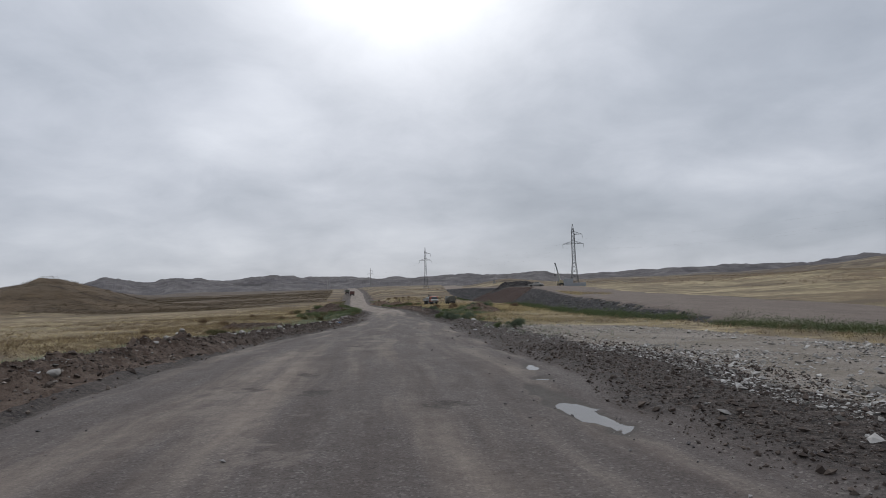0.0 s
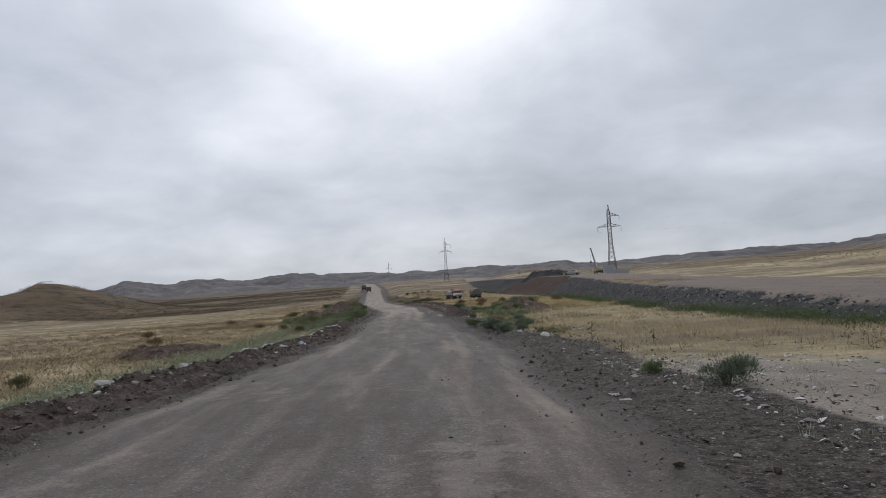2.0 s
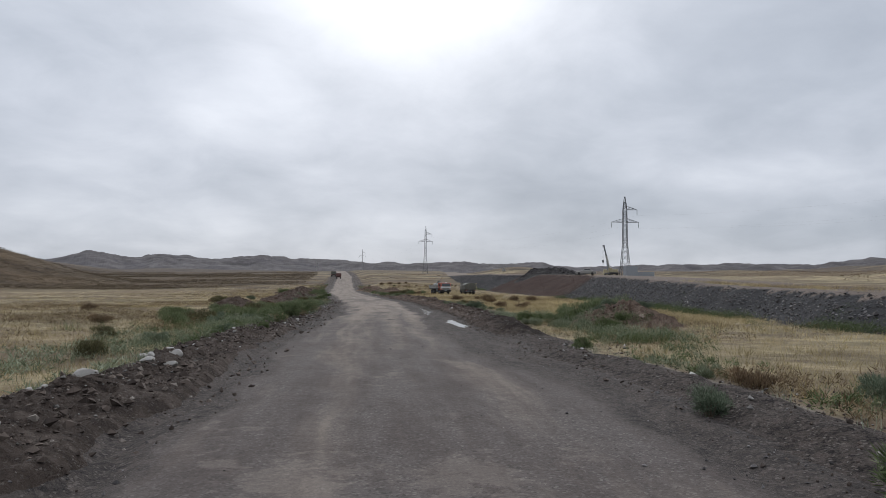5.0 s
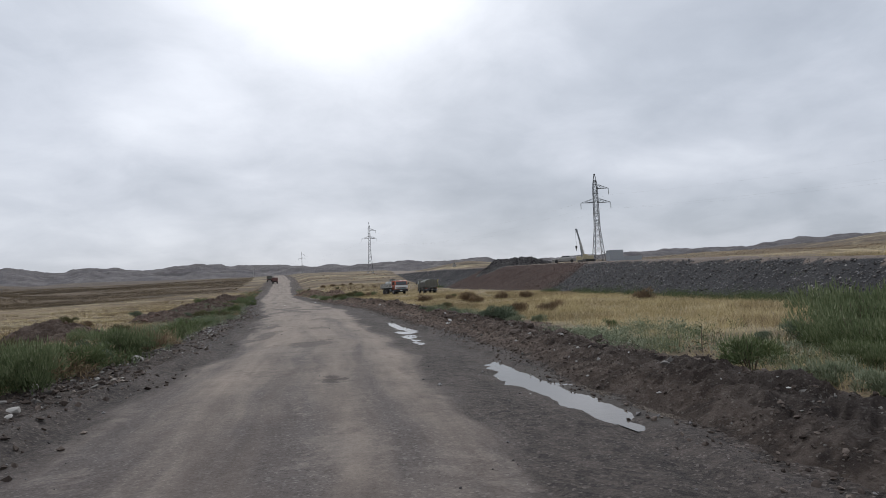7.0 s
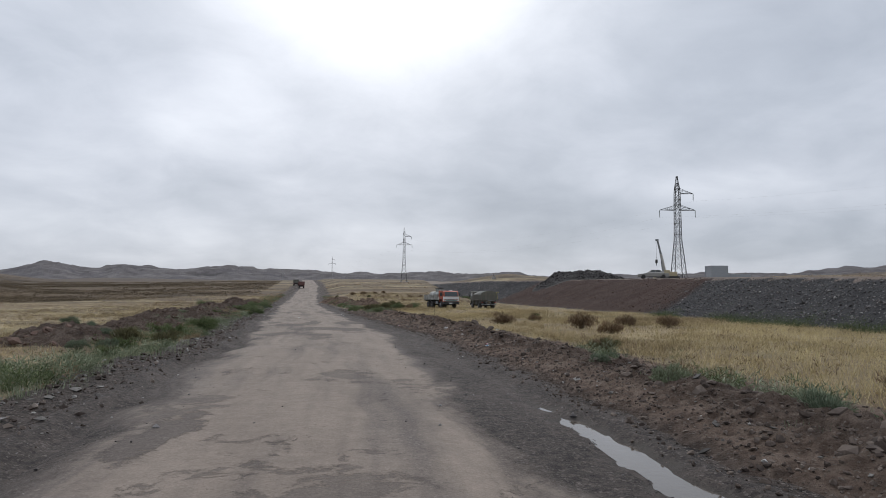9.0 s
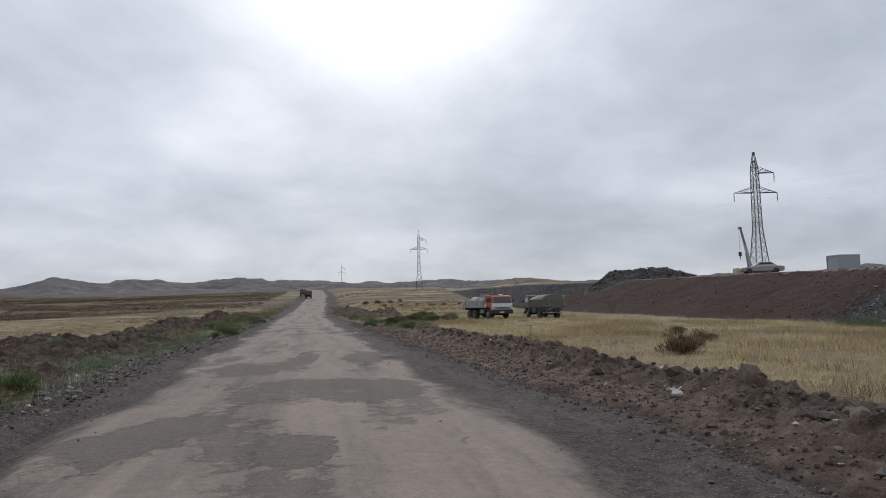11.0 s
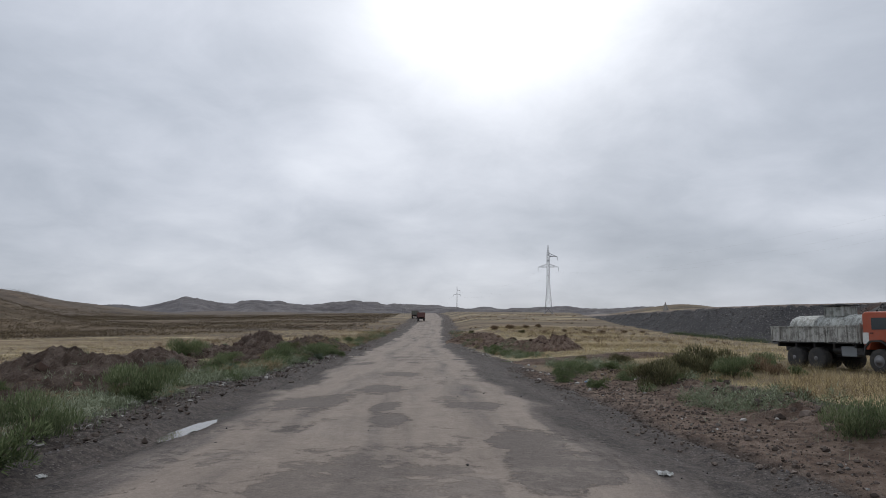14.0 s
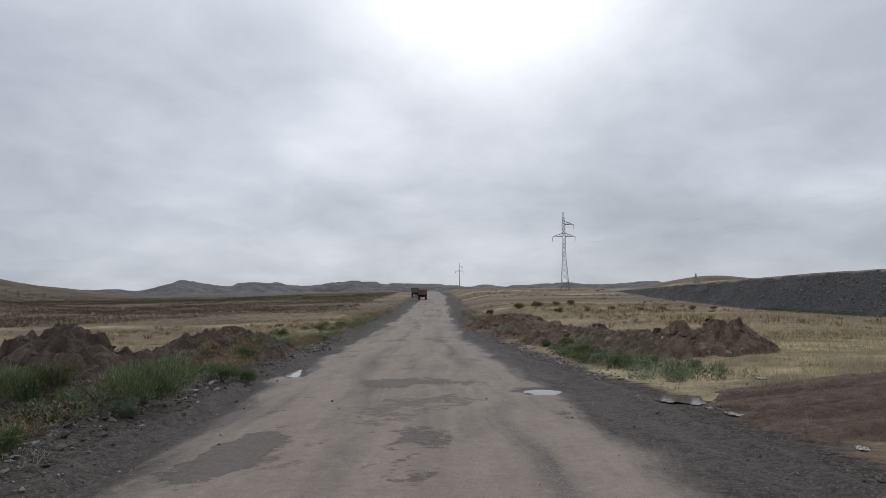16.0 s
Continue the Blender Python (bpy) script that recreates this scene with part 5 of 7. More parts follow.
def sedan():
    """A low four-door saloon. Front is -x here."""
    T = thing("sedan_car", "beige metallic sedan parked on top of the embankment", "car")
    low = [(-2.40, 0.42), (-2.42, 0.62), (-2.30, 0.74), (-1.0, 0.90), (1.65, 0.93), (2.30, 0.88), (2.42, 0.72), (2.42, 0.42), (2.30, 0.28), (1.85, 0.28), (1.80, 0.5), (1.62, 0.63), (1.38, 0.63), (1.2, 0.5), (1.15, 0.26), (-1.18, 0.26), (-1.22, 0.5), (-1.4, 0.63), (-1.64, 0.63), (-1.82, 0.5), (-1.87, 0.28), (-2.28, 0.30)]
    m = Matrix.Rotation(math.pi / 2, 4, "Z")
    bm = slab(bmesh.new(), [(y, z) for y, z in low], -0.88, 0.88, 0.05)
    bmesh.ops.transform(bm, matrix=m.inverted(), verts=bm.verts)
    body = part("body", bm, M_SILVER, T, "beige metallic bodywork")
    bm = box(bmesh.new(), -1.05, 1.65, -0.8, 0.8, 0.88, 1.40, 0.05, taper=None)
    for v in bm.verts:
        if v.co.z > 1.1:
            v.co.x = v.co.x + 0.72 if v.co.x < 0 else v.co.x - 0.55
            v.co.y *= 0.82
    part("roof", bm, M_SILVER, T)
    for s in (-1, 1):
        for x0, x1, t0, t1 in ((-0.62, 0.28, -0.25, 0.28), (0.34, 1.28, 0.34, 0.98)):
            bm = bmesh.new()
            vs = [bm.verts.new(p) for p in ((x0, s * 0.775, 0.95), (x1, s * 0.775, 0.95), (t1, s * 0.695, 1.33), (t0, s * 0.695, 1.33))]
            bm.faces.new(vs)
            bmesh.ops.solidify(bm, geom=bm.faces[:], thickness=0.03 * s)
            part("side_window", bm, M_GLASS, T)
        part("sill", B(-1.1, 1.1, s * 0.86 - 0.03, s * 0.86 + 0.03, 0.24, 0.34, 0.01), M_BLACK, T)
        part("headlight", B(-2.43, -2.25, s * 0.62 - 0.2, s * 0.62 + 0.2, 0.58, 0.70, 0.02), M_PALEGLASS, T)
        part("tail_light", B(2.28, 2.435, s * 0.62 - 0.2, s * 0.62 + 0.2, 0.66, 0.80, 0.02), M_TAIL, T)
        for x in (-1.52, 1.5):
            ty = part("tyre", lathe(bmesh.new(), [(0.18, -0.1), (0.30, -0.1), (0.325, -0.07), (0.33, 0), (0.325, 0.07), (0.30, 0.1), (0.18, 0.1)], 20, "y", (x, s * 0.79, 0.33)), M_RUBBER, T)
            part("rim", lathe(bmesh.new(), [(0.02, s * 0.08), (0.09, s * 0.085), (0.19, s * 0.07), (0.205, s * 0.09), (0.2, 0)], 16, "y", (x, s * 0.79, 0.33)), M_RIM, ty)
    for n, x0, x1, t0, t1 in (("windscreen", -0.98, -0.98, -0.36, -0.36), ("rear_window", 1.58, 1.58, 1.1, 1.1)):
        bm = bmesh.new()
        vs = [bm.verts.new(p) for p in ((x0, -0.72, 0.92), (x0, 0.72, 0.92), (t0, 0.6, 1.36), (t0, -0.6, 1.36))]
        bm.faces.new(vs)
        bmesh.ops.solidify(bm, geom=bm.faces[:], thickness=0.03 if x0 < 0 else -0.03)
        part(n, bm, M_GLASS, T)
    return T


M_BOOM = plain("pale_grey_boom_paint", (0.42, 0.41, 0.39), 0.5, 0, 0.2, 3, dirty=0.3)


def crane():
    """A truck crane with its telescopic boom raised. Front is -x."""
    T = thing("truck_crane", "pale yellow truck crane with its grey boom raised", "crane")
    part("chassis", pieces(lambda b: box(b, 1.1, 3.3, -3.0, 4.6, 0.75, 1.15, 0.03)), M_BLACK, T)
    cab = part("cab", box(bmesh.new(), 1.05, 3.35, 4.6, 6.2, 0.7, 2.2, 0.08, taper=(0.05, 0.05, 0.05)), M_YELLOW, T, "pale yellow driving cab")
    part("windscreen", B(1.3, 3.1, 6.16, 6.22, 1.45, 2.0), M_GLASS, cab)
    turret = part("turret", pieces(lambda b: box(b, 1.2, 3.6, -1.0, 1.0, 1.2, 2.1, 0.08), lambda b: lathe(b, [(0.7, 1.12), (0.7, 1.22)], 20, "z", (2.2, 0, 0))), M_YELLOW, T)
    part("operator_cab", B(1.1, 2.1, -1.15, -0.35, 1.3, 2.45, 0.06), M_YELLOW, turret)
    base, top = Vector((1.6, 0.3, 2.0)), Vector((0, 0, 8.6))
    d = (top - base).normalized()
    b1 = base + d * 3.9
    m1 = part("boom", pieces(lambda b: rod(b, base, b1, 0.34, 0.30, 4)), M_BOOM, T, "pale grey lower boom section")
    part("boom_extension", pieces(lambda b: rod(b, b1 - d * 0.2, top, 0.25, 0.20, 4), lambda b: box(b, top.x - 0.35, top.x + 0.2, -0.2, 0.2, top.z - 0.25, top.z + 0.15, 0.03)), M_STEEL, m1, "grey upper boom section")
    part("lift_ram", pieces(lambda b: rod(b, (1.0, 0, 1.8), base + d * 2.6 + Vector((-0.2, 0, -0.1)), 0.12)), M_STEEL, T)
    hook = part("hook_block", pieces(lambda b: rod(b, (-0.25, 0.0, 8.4), (-0.25, 0, 4.6), 0.02, seg=5), lambda b: box(b, -0.47, -0.03, -0.14, 0.14, 3.9, 4.6, 0.06), lambda b: rod(b, (-0.25, 0, 3.9), (-0.25, 0, 3.35), 0.08, 0.04)), M_BLACK, T, "dark hook block on its cable")
    for s in (-1, 1):
        for y in (-2.0, -0.7, 4.0):
            ty = part("tyre", lathe(bmesh.new(), [(0.28, -0.14), (0.44, -0.14), (0.5, -0.08), (0.5, 0.08), (0.44, 0.14), (0.28, 0.14)], 18, "x", (2.2 + s * 1.0, y, 0.5)), M_RUBBER, T)
            part("rim", lathe(bmesh.new(), [(0.02, s * 0.1), (0.15, s * 0.1), (0.29, s * 0.05), (0.29, 0)], 14, "x", (2.2 + s * 1.0, y, 0.5)), M_RIM, ty)
    return T


TRUCK_A = place(orange_truck(), 16.75, 212.6, 196)
TRUCK_B = place(green_truck(), 23.0, 212.0, 3.0)
place(sedan(), 51.5, 215.1, -22)
place(crane(), 65.5, 241, -8)


def far_truck(x, y, turn, red):
    T = thing("haul_truck", "dusty red tipper truck on the road" if red else "dark tipper truck on the road", "truck", "trucks on the road")
    mat = M_RUSTRED if red else M_OLIVE
    part("chassis", B(-0.45, 0.45, -3.0, 3.2, 0.7, 1.0), M_BLACK, T)
    cab = part("cab", box(bmesh.new(), -1.2, 1.2, 1.9, 3.5, 0.8, 2.75, 0.06, taper=(0.05, 0.1, 0.02)), M_RUSTRED, T)
    part("windscreen", B(-1.0, 1.0, 3.42, 3.5, 1.75, 2.5), M_GLASS, cab)
    body = part("dump_body", box(bmesh.new(), -1.25, 1.25, -3.3, 1.7, 1.2, 2.7, 0.03, taper=(-0.05, -0.05, -0.15)), mat, T)
    part("tailgate", pieces(lambda b: box(b, -1.2, 1.2, -3.42, -3.36, 1.25, 2.55), lambda b: [box(b, x, x + 0.08, -3.47, -3.42, 1.25, 2.55) for x in (-1.1, -0.4, 0.35, 1.0)]), mat, body)
    for s in (-1, 1):
        part("mudflap", B(s * 0.9 - 0.3, s * 0.9 + 0.3, -3.1, -3.07, 0.3, 0.95), M_BLACK, T)
        part("tail_lamp", B(s * 0.95 - 0.12, s * 0.95 + 0.12, -3.12, -3.05, 0.95, 1.05), M_TAIL, T)
        wheel(T, s * 1.02, 2.5, 0.5, 0.27, s)
        for back in (-1.2, -2.5):
            wheel(T, s * 0.93, back, 0.5, 0.48, s, True)
    return place(T, x, y, turn)


far_truck(-13.2, 398, 3.0, True)
far_truck(-17.0, 425, 3.0, False)


# ---- power line and works ----
M_LATTICE = plain("weathered_galvanised_steel", (0.085, 0.088, 0.092), 0.6, 0.4, 0.25, 3, dirty=0.3)
M_GLASSINS = plain("glass_insulator", (0.30, 0.34, 0.33), 0.25, 0, 0.15, 8)
M_CONCRETE = plain("grey_concrete", (0.27, 0.285, 0.30), 0.85, 0, 0.2, 1.4, dirty=0.25)
M_POLE = plain("old_concrete_pole", (0.22, 0.21, 0.20), 0.85, 0, 0.2, 1.5, dirty=0.3)
M_STATUE = plain("pale_stone", (0.24, 0.225, 0.205), 0.85, 0, 0.2, 2)
M_WIRE = plain("aluminium_wire", (0.12, 0.12, 0.125), 0.5, 0.7, 0.1, 2)


def pylon(h, label):
    """A lattice tower: flared legs, straight body, peak, one arm above on +x and a pair below."""
    T = thing("pylon", label, "pylon", "pylons of the power line")
    k = h / 24.2
    arm_lo, arm_hi, neck, foot, mid = 16.5 * k, 20.3 * k, 9.6 * k, 1.45, 0.64
    peak = h

    def half(z):
        if z <= neck:
            return foot + (mid - foot) * z / neck
        if z <= arm_hi + 0.6:
            return mid + (0.52 - mid) * (z - neck) / (arm_hi + 0.6 - neck)
        return 0.52 + (0.10 - 0.52) * (z - arm_hi - 0.6) / (peak - arm_hi - 0.6)

    levels = [0, 2.6 * k, 4.8 * k, 6.6 * k, 8.2 * k, neck, 10.9 * k, 12.2 * k, 13.5 * k, 14.8 * k, arm_lo - 0.3, arm_lo + 1.2, 18.9 * k, arm_hi, arm_hi + 1.1, 22.6 * k, peak]
    corners = ((-1, -1), (1, -1), (1, 1), (-1, 1))
    for cx, cy in corners:
        bm = bmesh.new()
        for z0, z1 in zip(levels, levels[1:]):
            rod(bm, (cx * half(z0), cy * half(z0), z0), (cx * half(z1), cy * half(z1), z1), 0.085 if z0 < neck else 0.07, seg=4)
        part("leg", bm, M_LATTICE, T)
    for (ax, ay), (bx, by) in zip(corners, corners[1:] + corners[:1]):
        bm = bmesh.new()
        for n, (z0, z1) in enumerate(zip(levels, levels[1:-1])):
            a, b = half(z0), half(z1)
            rod(bm, (ax * a, ay * a, z0), (bx * b, by * b, z1), 0.042, seg=4)
            rod(bm, (bx * a, by * a, z0), (ax * b, ay * b, z1), 0.042, seg=4)
            if n in (5, 7, 10, 11, 13, 14):
                rod(bm, (ax * b, ay * b, z1), (bx * b, by * b, z1), 0.05, seg=4)
        part("bracing", bm, M_LATTICE, T)
    for name, z, reach in (("cross_arm", arm_lo, 4.0), ("cross_arm", arm_lo, -4.0), ("cross_arm", arm_hi, 3.6)):
        s = 1 if reach > 0 else -1
        bm = bmesh.new()
        w = half(z)
        tip = (reach, 0, z)
        for sy in (-1, 1):
            rod(bm, (s * w, sy * w, z), tip, 0.06, seg=4)
            rod(bm, (s * w, sy * w, z + 1.1 * k), tip, 0.045, seg=4)
            for f in (0.3, 0.6):
                p = Vector((s * w, sy * w, z)).lerp(Vector(tip), f)
                q = Vector((s * w, sy * w, z + 1.1 * k)).lerp(Vector(tip), f)
                rod(bm, p, q, 0.03, seg=4)
                rod(bm, q, Vector((s * w, sy * w, z)).lerp(Vector(tip), f - 0.3), 0.03, seg=4)
            rod(bm, Vector((s * w, sy * w, z)).lerp(Vector(tip), 0.4), Vector((s * w, -sy * w, z)).lerp(Vector(tip), 0.7), 0.03, seg=4)
        arm = part(name, bm, M_LATTICE, T)
        prof = [(0.02, 0)]
        for n in range(8):
            prof += [(0.11, -0.18 - 0.17 * n), (0.11, -0.23 - 0.17 * n), (0.035, -0.27 - 0.17 * n)]
        part("insulator", lathe(bmesh.new(), prof + [(0.05, -1.62), (0.02, -1.7)], 8, "z", tip), M_GLASSINS, arm, "string of glass insulators")
    part("peak", B(-0.2, 0.2, -0.2, 0.2, h - 0.25, h + 0.1, 0.03), M_LATTICE, T)
    for cx, cy in corners:
        part("footing", B(cx * foot - 0.35, cx * foot + 0.35, cy * foot - 0.35, cy * foot + 0.35, -0.9, 0.25, 0.03), M_CONCRETE, T)
    return T, [(4.0, arm_lo - 1.7), (-4.0, arm_lo - 1.7), (3.6, arm_hi - 1.7)]


def pole(h, label):
    T = thing("power_pole", label, "pole", "poles of the power line")
    part("shaft", lathe(bmesh.new(), [(0.30, -0.8), (0.28, 0), (0.15, h), (0.02, h + 0.1)], 12, "z"), M_POLE, T)
    for z, reach in ((h - 5.6, 2.6), (h - 5.6, -2.6), (h - 2.6, 2.2)):
        arm = part("cross_arm", pieces(lambda b: rod(b, (0, 0, z), (reach, 0, z), 0.09, 0.06, 4), lambda b: rod(b, (0, 0, z + 0.9), (reach * 0.8, 0, z), 0.04, seg=4)), M_LATTICE, T)
        part("insulator", lathe(bmesh.new(), [(0.02, 0), (0.10, -0.1), (0.10, -1.2), (0.02, -1.3)], 8, "z", (reach, 0, z)), M_GLASSINS, arm)
    return T, [(2.6, h - 6.9), (-2.6, h - 6.9), (2.2, h - 3.9)]


LINE = []
for made, x, y, turn, top in ((pylon, 76.2, 252.4, -8, 29.35), (pylon, 34.5, 448, -8, 37.3), (pole, -2.8, 651, 8, 34.7), (pole, -57, 850, 10, 31.0)):
    z = ground_z(x, y)
    ob, ends = made(top - z, "tall grey lattice pylon with three arms, beyond the embankment" if y < 300 else "grey lattice pylon with three arms standing in the steppe" if made is pylon else "slender concrete power pole far along the road")
    place(ob, x, y, turn)
    m = pose(x, y, z, 0, 0, turn)
    LINE.append([m @ Vector((ex, 0, ez)) for ex, ez in ends])
LINE.insert(0, [p + Vector((44, -196, -1.0)) for p in LINE[0]])
cable = thing("overhead_cables", "thin sagging overhead power cables", "cable")
for k in range(3):
    for a, b in zip(LINE, LINE[1:]):
        p, q = a[k], b[k]
        bm = bmesh.new()
        pts = [p.lerp(q, i / 16) - Vector((0, 0, 4 * 4.5 * (i / 16) * (1 - i / 16))) for i in range(17)]
        for u, v in zip(pts, pts[1:]):
            rod(bm, u, v, 0.004, seg=3)
        part("wire", bm, M_WIRE, cable)


def concrete_blocks():
    for name, x, y, turn, sx, sy, sz in (("concrete_box", 62.2, 214.6, -6, 2.75, 2.4, 2.3), ("concrete_box", 66.0, 215.6, -6, 4.2, 2.4, 1.25)):
        T = thing(name, "grey precast concrete culvert box on the embankment", "concrete box", "culvert boxes")
        w = 0.16
        part("wall", pieces(lambda b: box(b, -sx / 2, sx / 2, -sy / 2, -sy / 2 + w, 0, sz, 0.02)), M_CONCRETE, T)
        part("wall", pieces(lambda b: box(b, -sx / 2, sx / 2, sy / 2 - w, sy / 2, 0, sz, 0.02)), M_CONCRETE, T)
        for e in (-1, 1):
            part("end_wall", B(e * (sx / 2 - 0.1) - 0.06, e * (sx / 2 - 0.1) + 0.06, -sy / 2 + w, sy / 2 - w, w, sz - w), M_CONCRETE, T)
        part("top_slab", pieces(lambda b: box(b, -sx / 2, sx / 2, -sy / 2 + w, sy / 2 - w, sz - w, sz - 0.003, 0.01)), M_CONCRETE, T)
        part("base_slab", pieces(lambda b: box(b, -sx / 2, sx / 2, -sy / 2 + w, sy / 2 - w, 0.003, w, 0.01)), M_CONCRETE, T)
        place(T, x, y, turn, ground_z(x, y) - 0.03)


concrete_blocks()


def monument():
    """A plain upright figure shape on a rough stepped base: one mesh."""
    bm = bmesh.new()
    box(bm, -1.0, 1.0, -0.9, 0.9, -0.6, 0.5, 0.05, taper=(0.15, 0.15, 0.15))
    box(bm, -0.75, 0.75, -0.7, 0.7, 0.5, 1.6, 0.05, taper=(0.22, 0.2, 0.2))
    lathe(bm, [(0.5, 1.55), (0.45, 2.0), (0.36, 2.5), (0.24, 2.75), (0.28, 2.95), (0.22, 3.15), (0.02, 3.25)], 12, "z", (-0.12, 0, 0))
    ob = part("statue", bm, M_STATUE)
    tagged(ob, "small weathered stone monument on a hilltop base", "statue")
    place(ob, 81.3, 450, 20)


monument()


def rubble_pile():
    """A long heap of dark broken stone on the edge of the embankment."""
    ang = math.atan2(-6.2, 10.1)
    c, s = math.cos(ang), math.sin(ang)
    us, vs = np.arange(-13, 13.1, 0.3), np.arange(-8, 8.1, 0.3)
    u, v = np.meshgrid(us, vs)
    x, y = 53.5 + u * c - v * s, 251.8 + u * s + v * c
    g = land(x, y)[0]
    h = 2.05 * np.exp(-((u / 8.2) ** 4) - (v / 3.9) ** 2 * 1.1) * (0.8 + 0.45 * (fbm(u * 0.5, v * 0.5, 4, 71, 0.6)))
    h = h + (fbm(u * 1.8, v * 1.8, 3, 72, 0.6) - 0.5) * 0.5 * np.clip(h, 0, 1)
    z = np.maximum(g, 5.35 - np.clip(-v - 3, 0, 6) * 0.2) * 0 + g + h - 0.12
    idx = np.arange(u.size).reshape(u.shape)
    quads = np.stack([idx[:-1, :-1], idx[:-1, 1:], idx[1:, 1:], idx[1:, :-1]], -1).reshape(-1, 4)
    tone = np.clip(fbm(x * 0.8, y * 0.8, 4, 73, 0.6), 0, 1).reshape(-1)
    mat = toned("dark_broken_stone", [(0.2, (0.020, 0.018, 0.018)), (0.55, (0.044, 0.040, 0.038)), (0.9, (0.095, 0.088, 0.083))], 0.9, grain=0.5)
    pile = new("stone_mound", mesh_from("stone_mound", np.stack([x, y, z], -1).reshape(-1, 3), quads, mat, tone))
    tagged(pile, "long heap of dark broken stone on the embankment edge", "heap")
    keep = (h > 0.25).reshape(-1)
    pick = RNG.choice(np.flatnonzero(keep), 2600)
    px, py, pz = (a.reshape(-1)[pick] + RNG.uniform(-0.15, 0.15, len(pick)) * (k < 2) for k, a in enumerate((x, y, z)))
    co, f, tn = stones(px, py, RNG.gamma(1.6, 0.035, len(pick)) + 0.03, 0.75, 0.35, 0.35, z=pz)
    ob = new("rubble", mesh_from("rubble", co, f, mat, tn))
    ob.parent = pile
    tagged(ob, "loose dark broken stones", kind="stuff")


rubble_pile()


# ---- plants ----
M_DRY = toned("dry_grass_blades", [(0.0, (0.19, 0.155, 0.080)), (0.35, (0.37, 0.295, 0.150)), (0.7, (0.57, 0.46, 0.245)), (1.0, (0.70, 0.58, 0.37))])
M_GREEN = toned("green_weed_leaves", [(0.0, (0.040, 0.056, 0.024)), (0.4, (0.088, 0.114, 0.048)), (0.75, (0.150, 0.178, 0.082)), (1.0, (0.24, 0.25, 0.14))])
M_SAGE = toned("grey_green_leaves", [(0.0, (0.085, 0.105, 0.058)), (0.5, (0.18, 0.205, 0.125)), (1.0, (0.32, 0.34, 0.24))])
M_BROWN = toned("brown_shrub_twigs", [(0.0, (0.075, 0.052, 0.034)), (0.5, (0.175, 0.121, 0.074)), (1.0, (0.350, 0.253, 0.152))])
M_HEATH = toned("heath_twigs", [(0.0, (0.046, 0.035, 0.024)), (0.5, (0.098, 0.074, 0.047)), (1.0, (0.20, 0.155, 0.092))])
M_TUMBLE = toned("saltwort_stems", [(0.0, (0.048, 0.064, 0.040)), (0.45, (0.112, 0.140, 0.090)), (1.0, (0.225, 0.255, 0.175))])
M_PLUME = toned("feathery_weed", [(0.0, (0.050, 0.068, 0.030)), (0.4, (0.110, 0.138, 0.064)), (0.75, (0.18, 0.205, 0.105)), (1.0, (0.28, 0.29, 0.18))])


def free_of_road(x, y, gap):
    lo, hi = road_edges(y)
    return (x < lo - gap) | (x > hi + gap)


def dry_grass():
    n = 62000
    x = np.where(RNG.uniform(0, 1, n) < 0.62, -RNG.gamma(1.6, 11, n) - 3, RNG.gamma(2.0, 7.0, n) + 3)
    y = RNG.uniform(12, 330, n)
    z, zone = land(x, y)
    patch = fbm(x * 0.09, y * 0.09, 3, 81)
    ok = free_of_road(x, y, 1.8) & (zone["soil"] < 0.35) & (zone["gravel"] < 0.3) & (zone["bank"] < 0.15) & (zone["deck"] < 0.2) & (x > -75) & (x < tab(TOE_X, y) - 0.6) & (RNG.uniform(0, 1, n) < 0.35 + 1.1 * patch)
    x, y, z, patch = x[ok], y[ok], z[ok], patch[ok]
    high = RNG.uniform(0.12, 0.30, len(x)) * (0.6 + 0.9 * patch) * np.where(x > 5, np.interp(y, [40, 90, 120], [0.8, 1.5, 1.7]), 1.0)
    tone = np.clip(1.05 - 1.2 * patch + RNG.normal(0, 0.12, len(x)), 0, 1)
    far = np.clip(np.hypot(np.maximum(np.abs(x) - 8, 0), 0) / 30, 0, 1.5)
    for name, pick, per, wide in (("dry_grass", far < 0.35, 12, 0.010), ("dry_grass", far >= 0.35, 8, 0.02)):
        scatter(name, blades(x[pick], y[pick], high[pick], per, 0.30, wide, 1.15, z[pick], tone[pick]), M_DRY, "dry yellow steppe grass in uneven tufts", "grass")
    # tall pale stand before the embankment
    n = 15000
    x, y = RNG.uniform(9, 36, n), RNG.uniform(96, 208, n)
    z, zone = land(x, y)
    patch = fbm(x * 0.12, y * 0.07, 3, 84)
    ok = (zone["bank"] < 0.1) & (zone["soil"] < 0.2) & (patch > 0.42) & free_of_road(x, y, 5.5)
    scatter("tall_grass", blades(x[ok], y[ok], RNG.uniform(0.25, 0.5, ok.sum()), 13, 0.45, 0.011, 1.15, z[ok], np.clip(0.5 + 0.9 * (fbm(x[ok] * 0.4, y[ok] * 0.25, 3, 185) - 0.5) + RNG.normal(0, 0.08, ok.sum()), 0, 1)), M_DRY, "tall straw-coloured grass below the embankment", "grass")
    pick = ok & (fbm(x * 0.16, y * 0.1, 3, 184) > 0.55)
    scatter("tall_herbs", blades(x[pick], y[pick], RNG.uniform(0.28, 0.55, pick.sum()), 14, 0.5, 0.014, 1.1, z[pick]), M_HERB, "tall rusty brown withered herbs in the grass", "herbs")


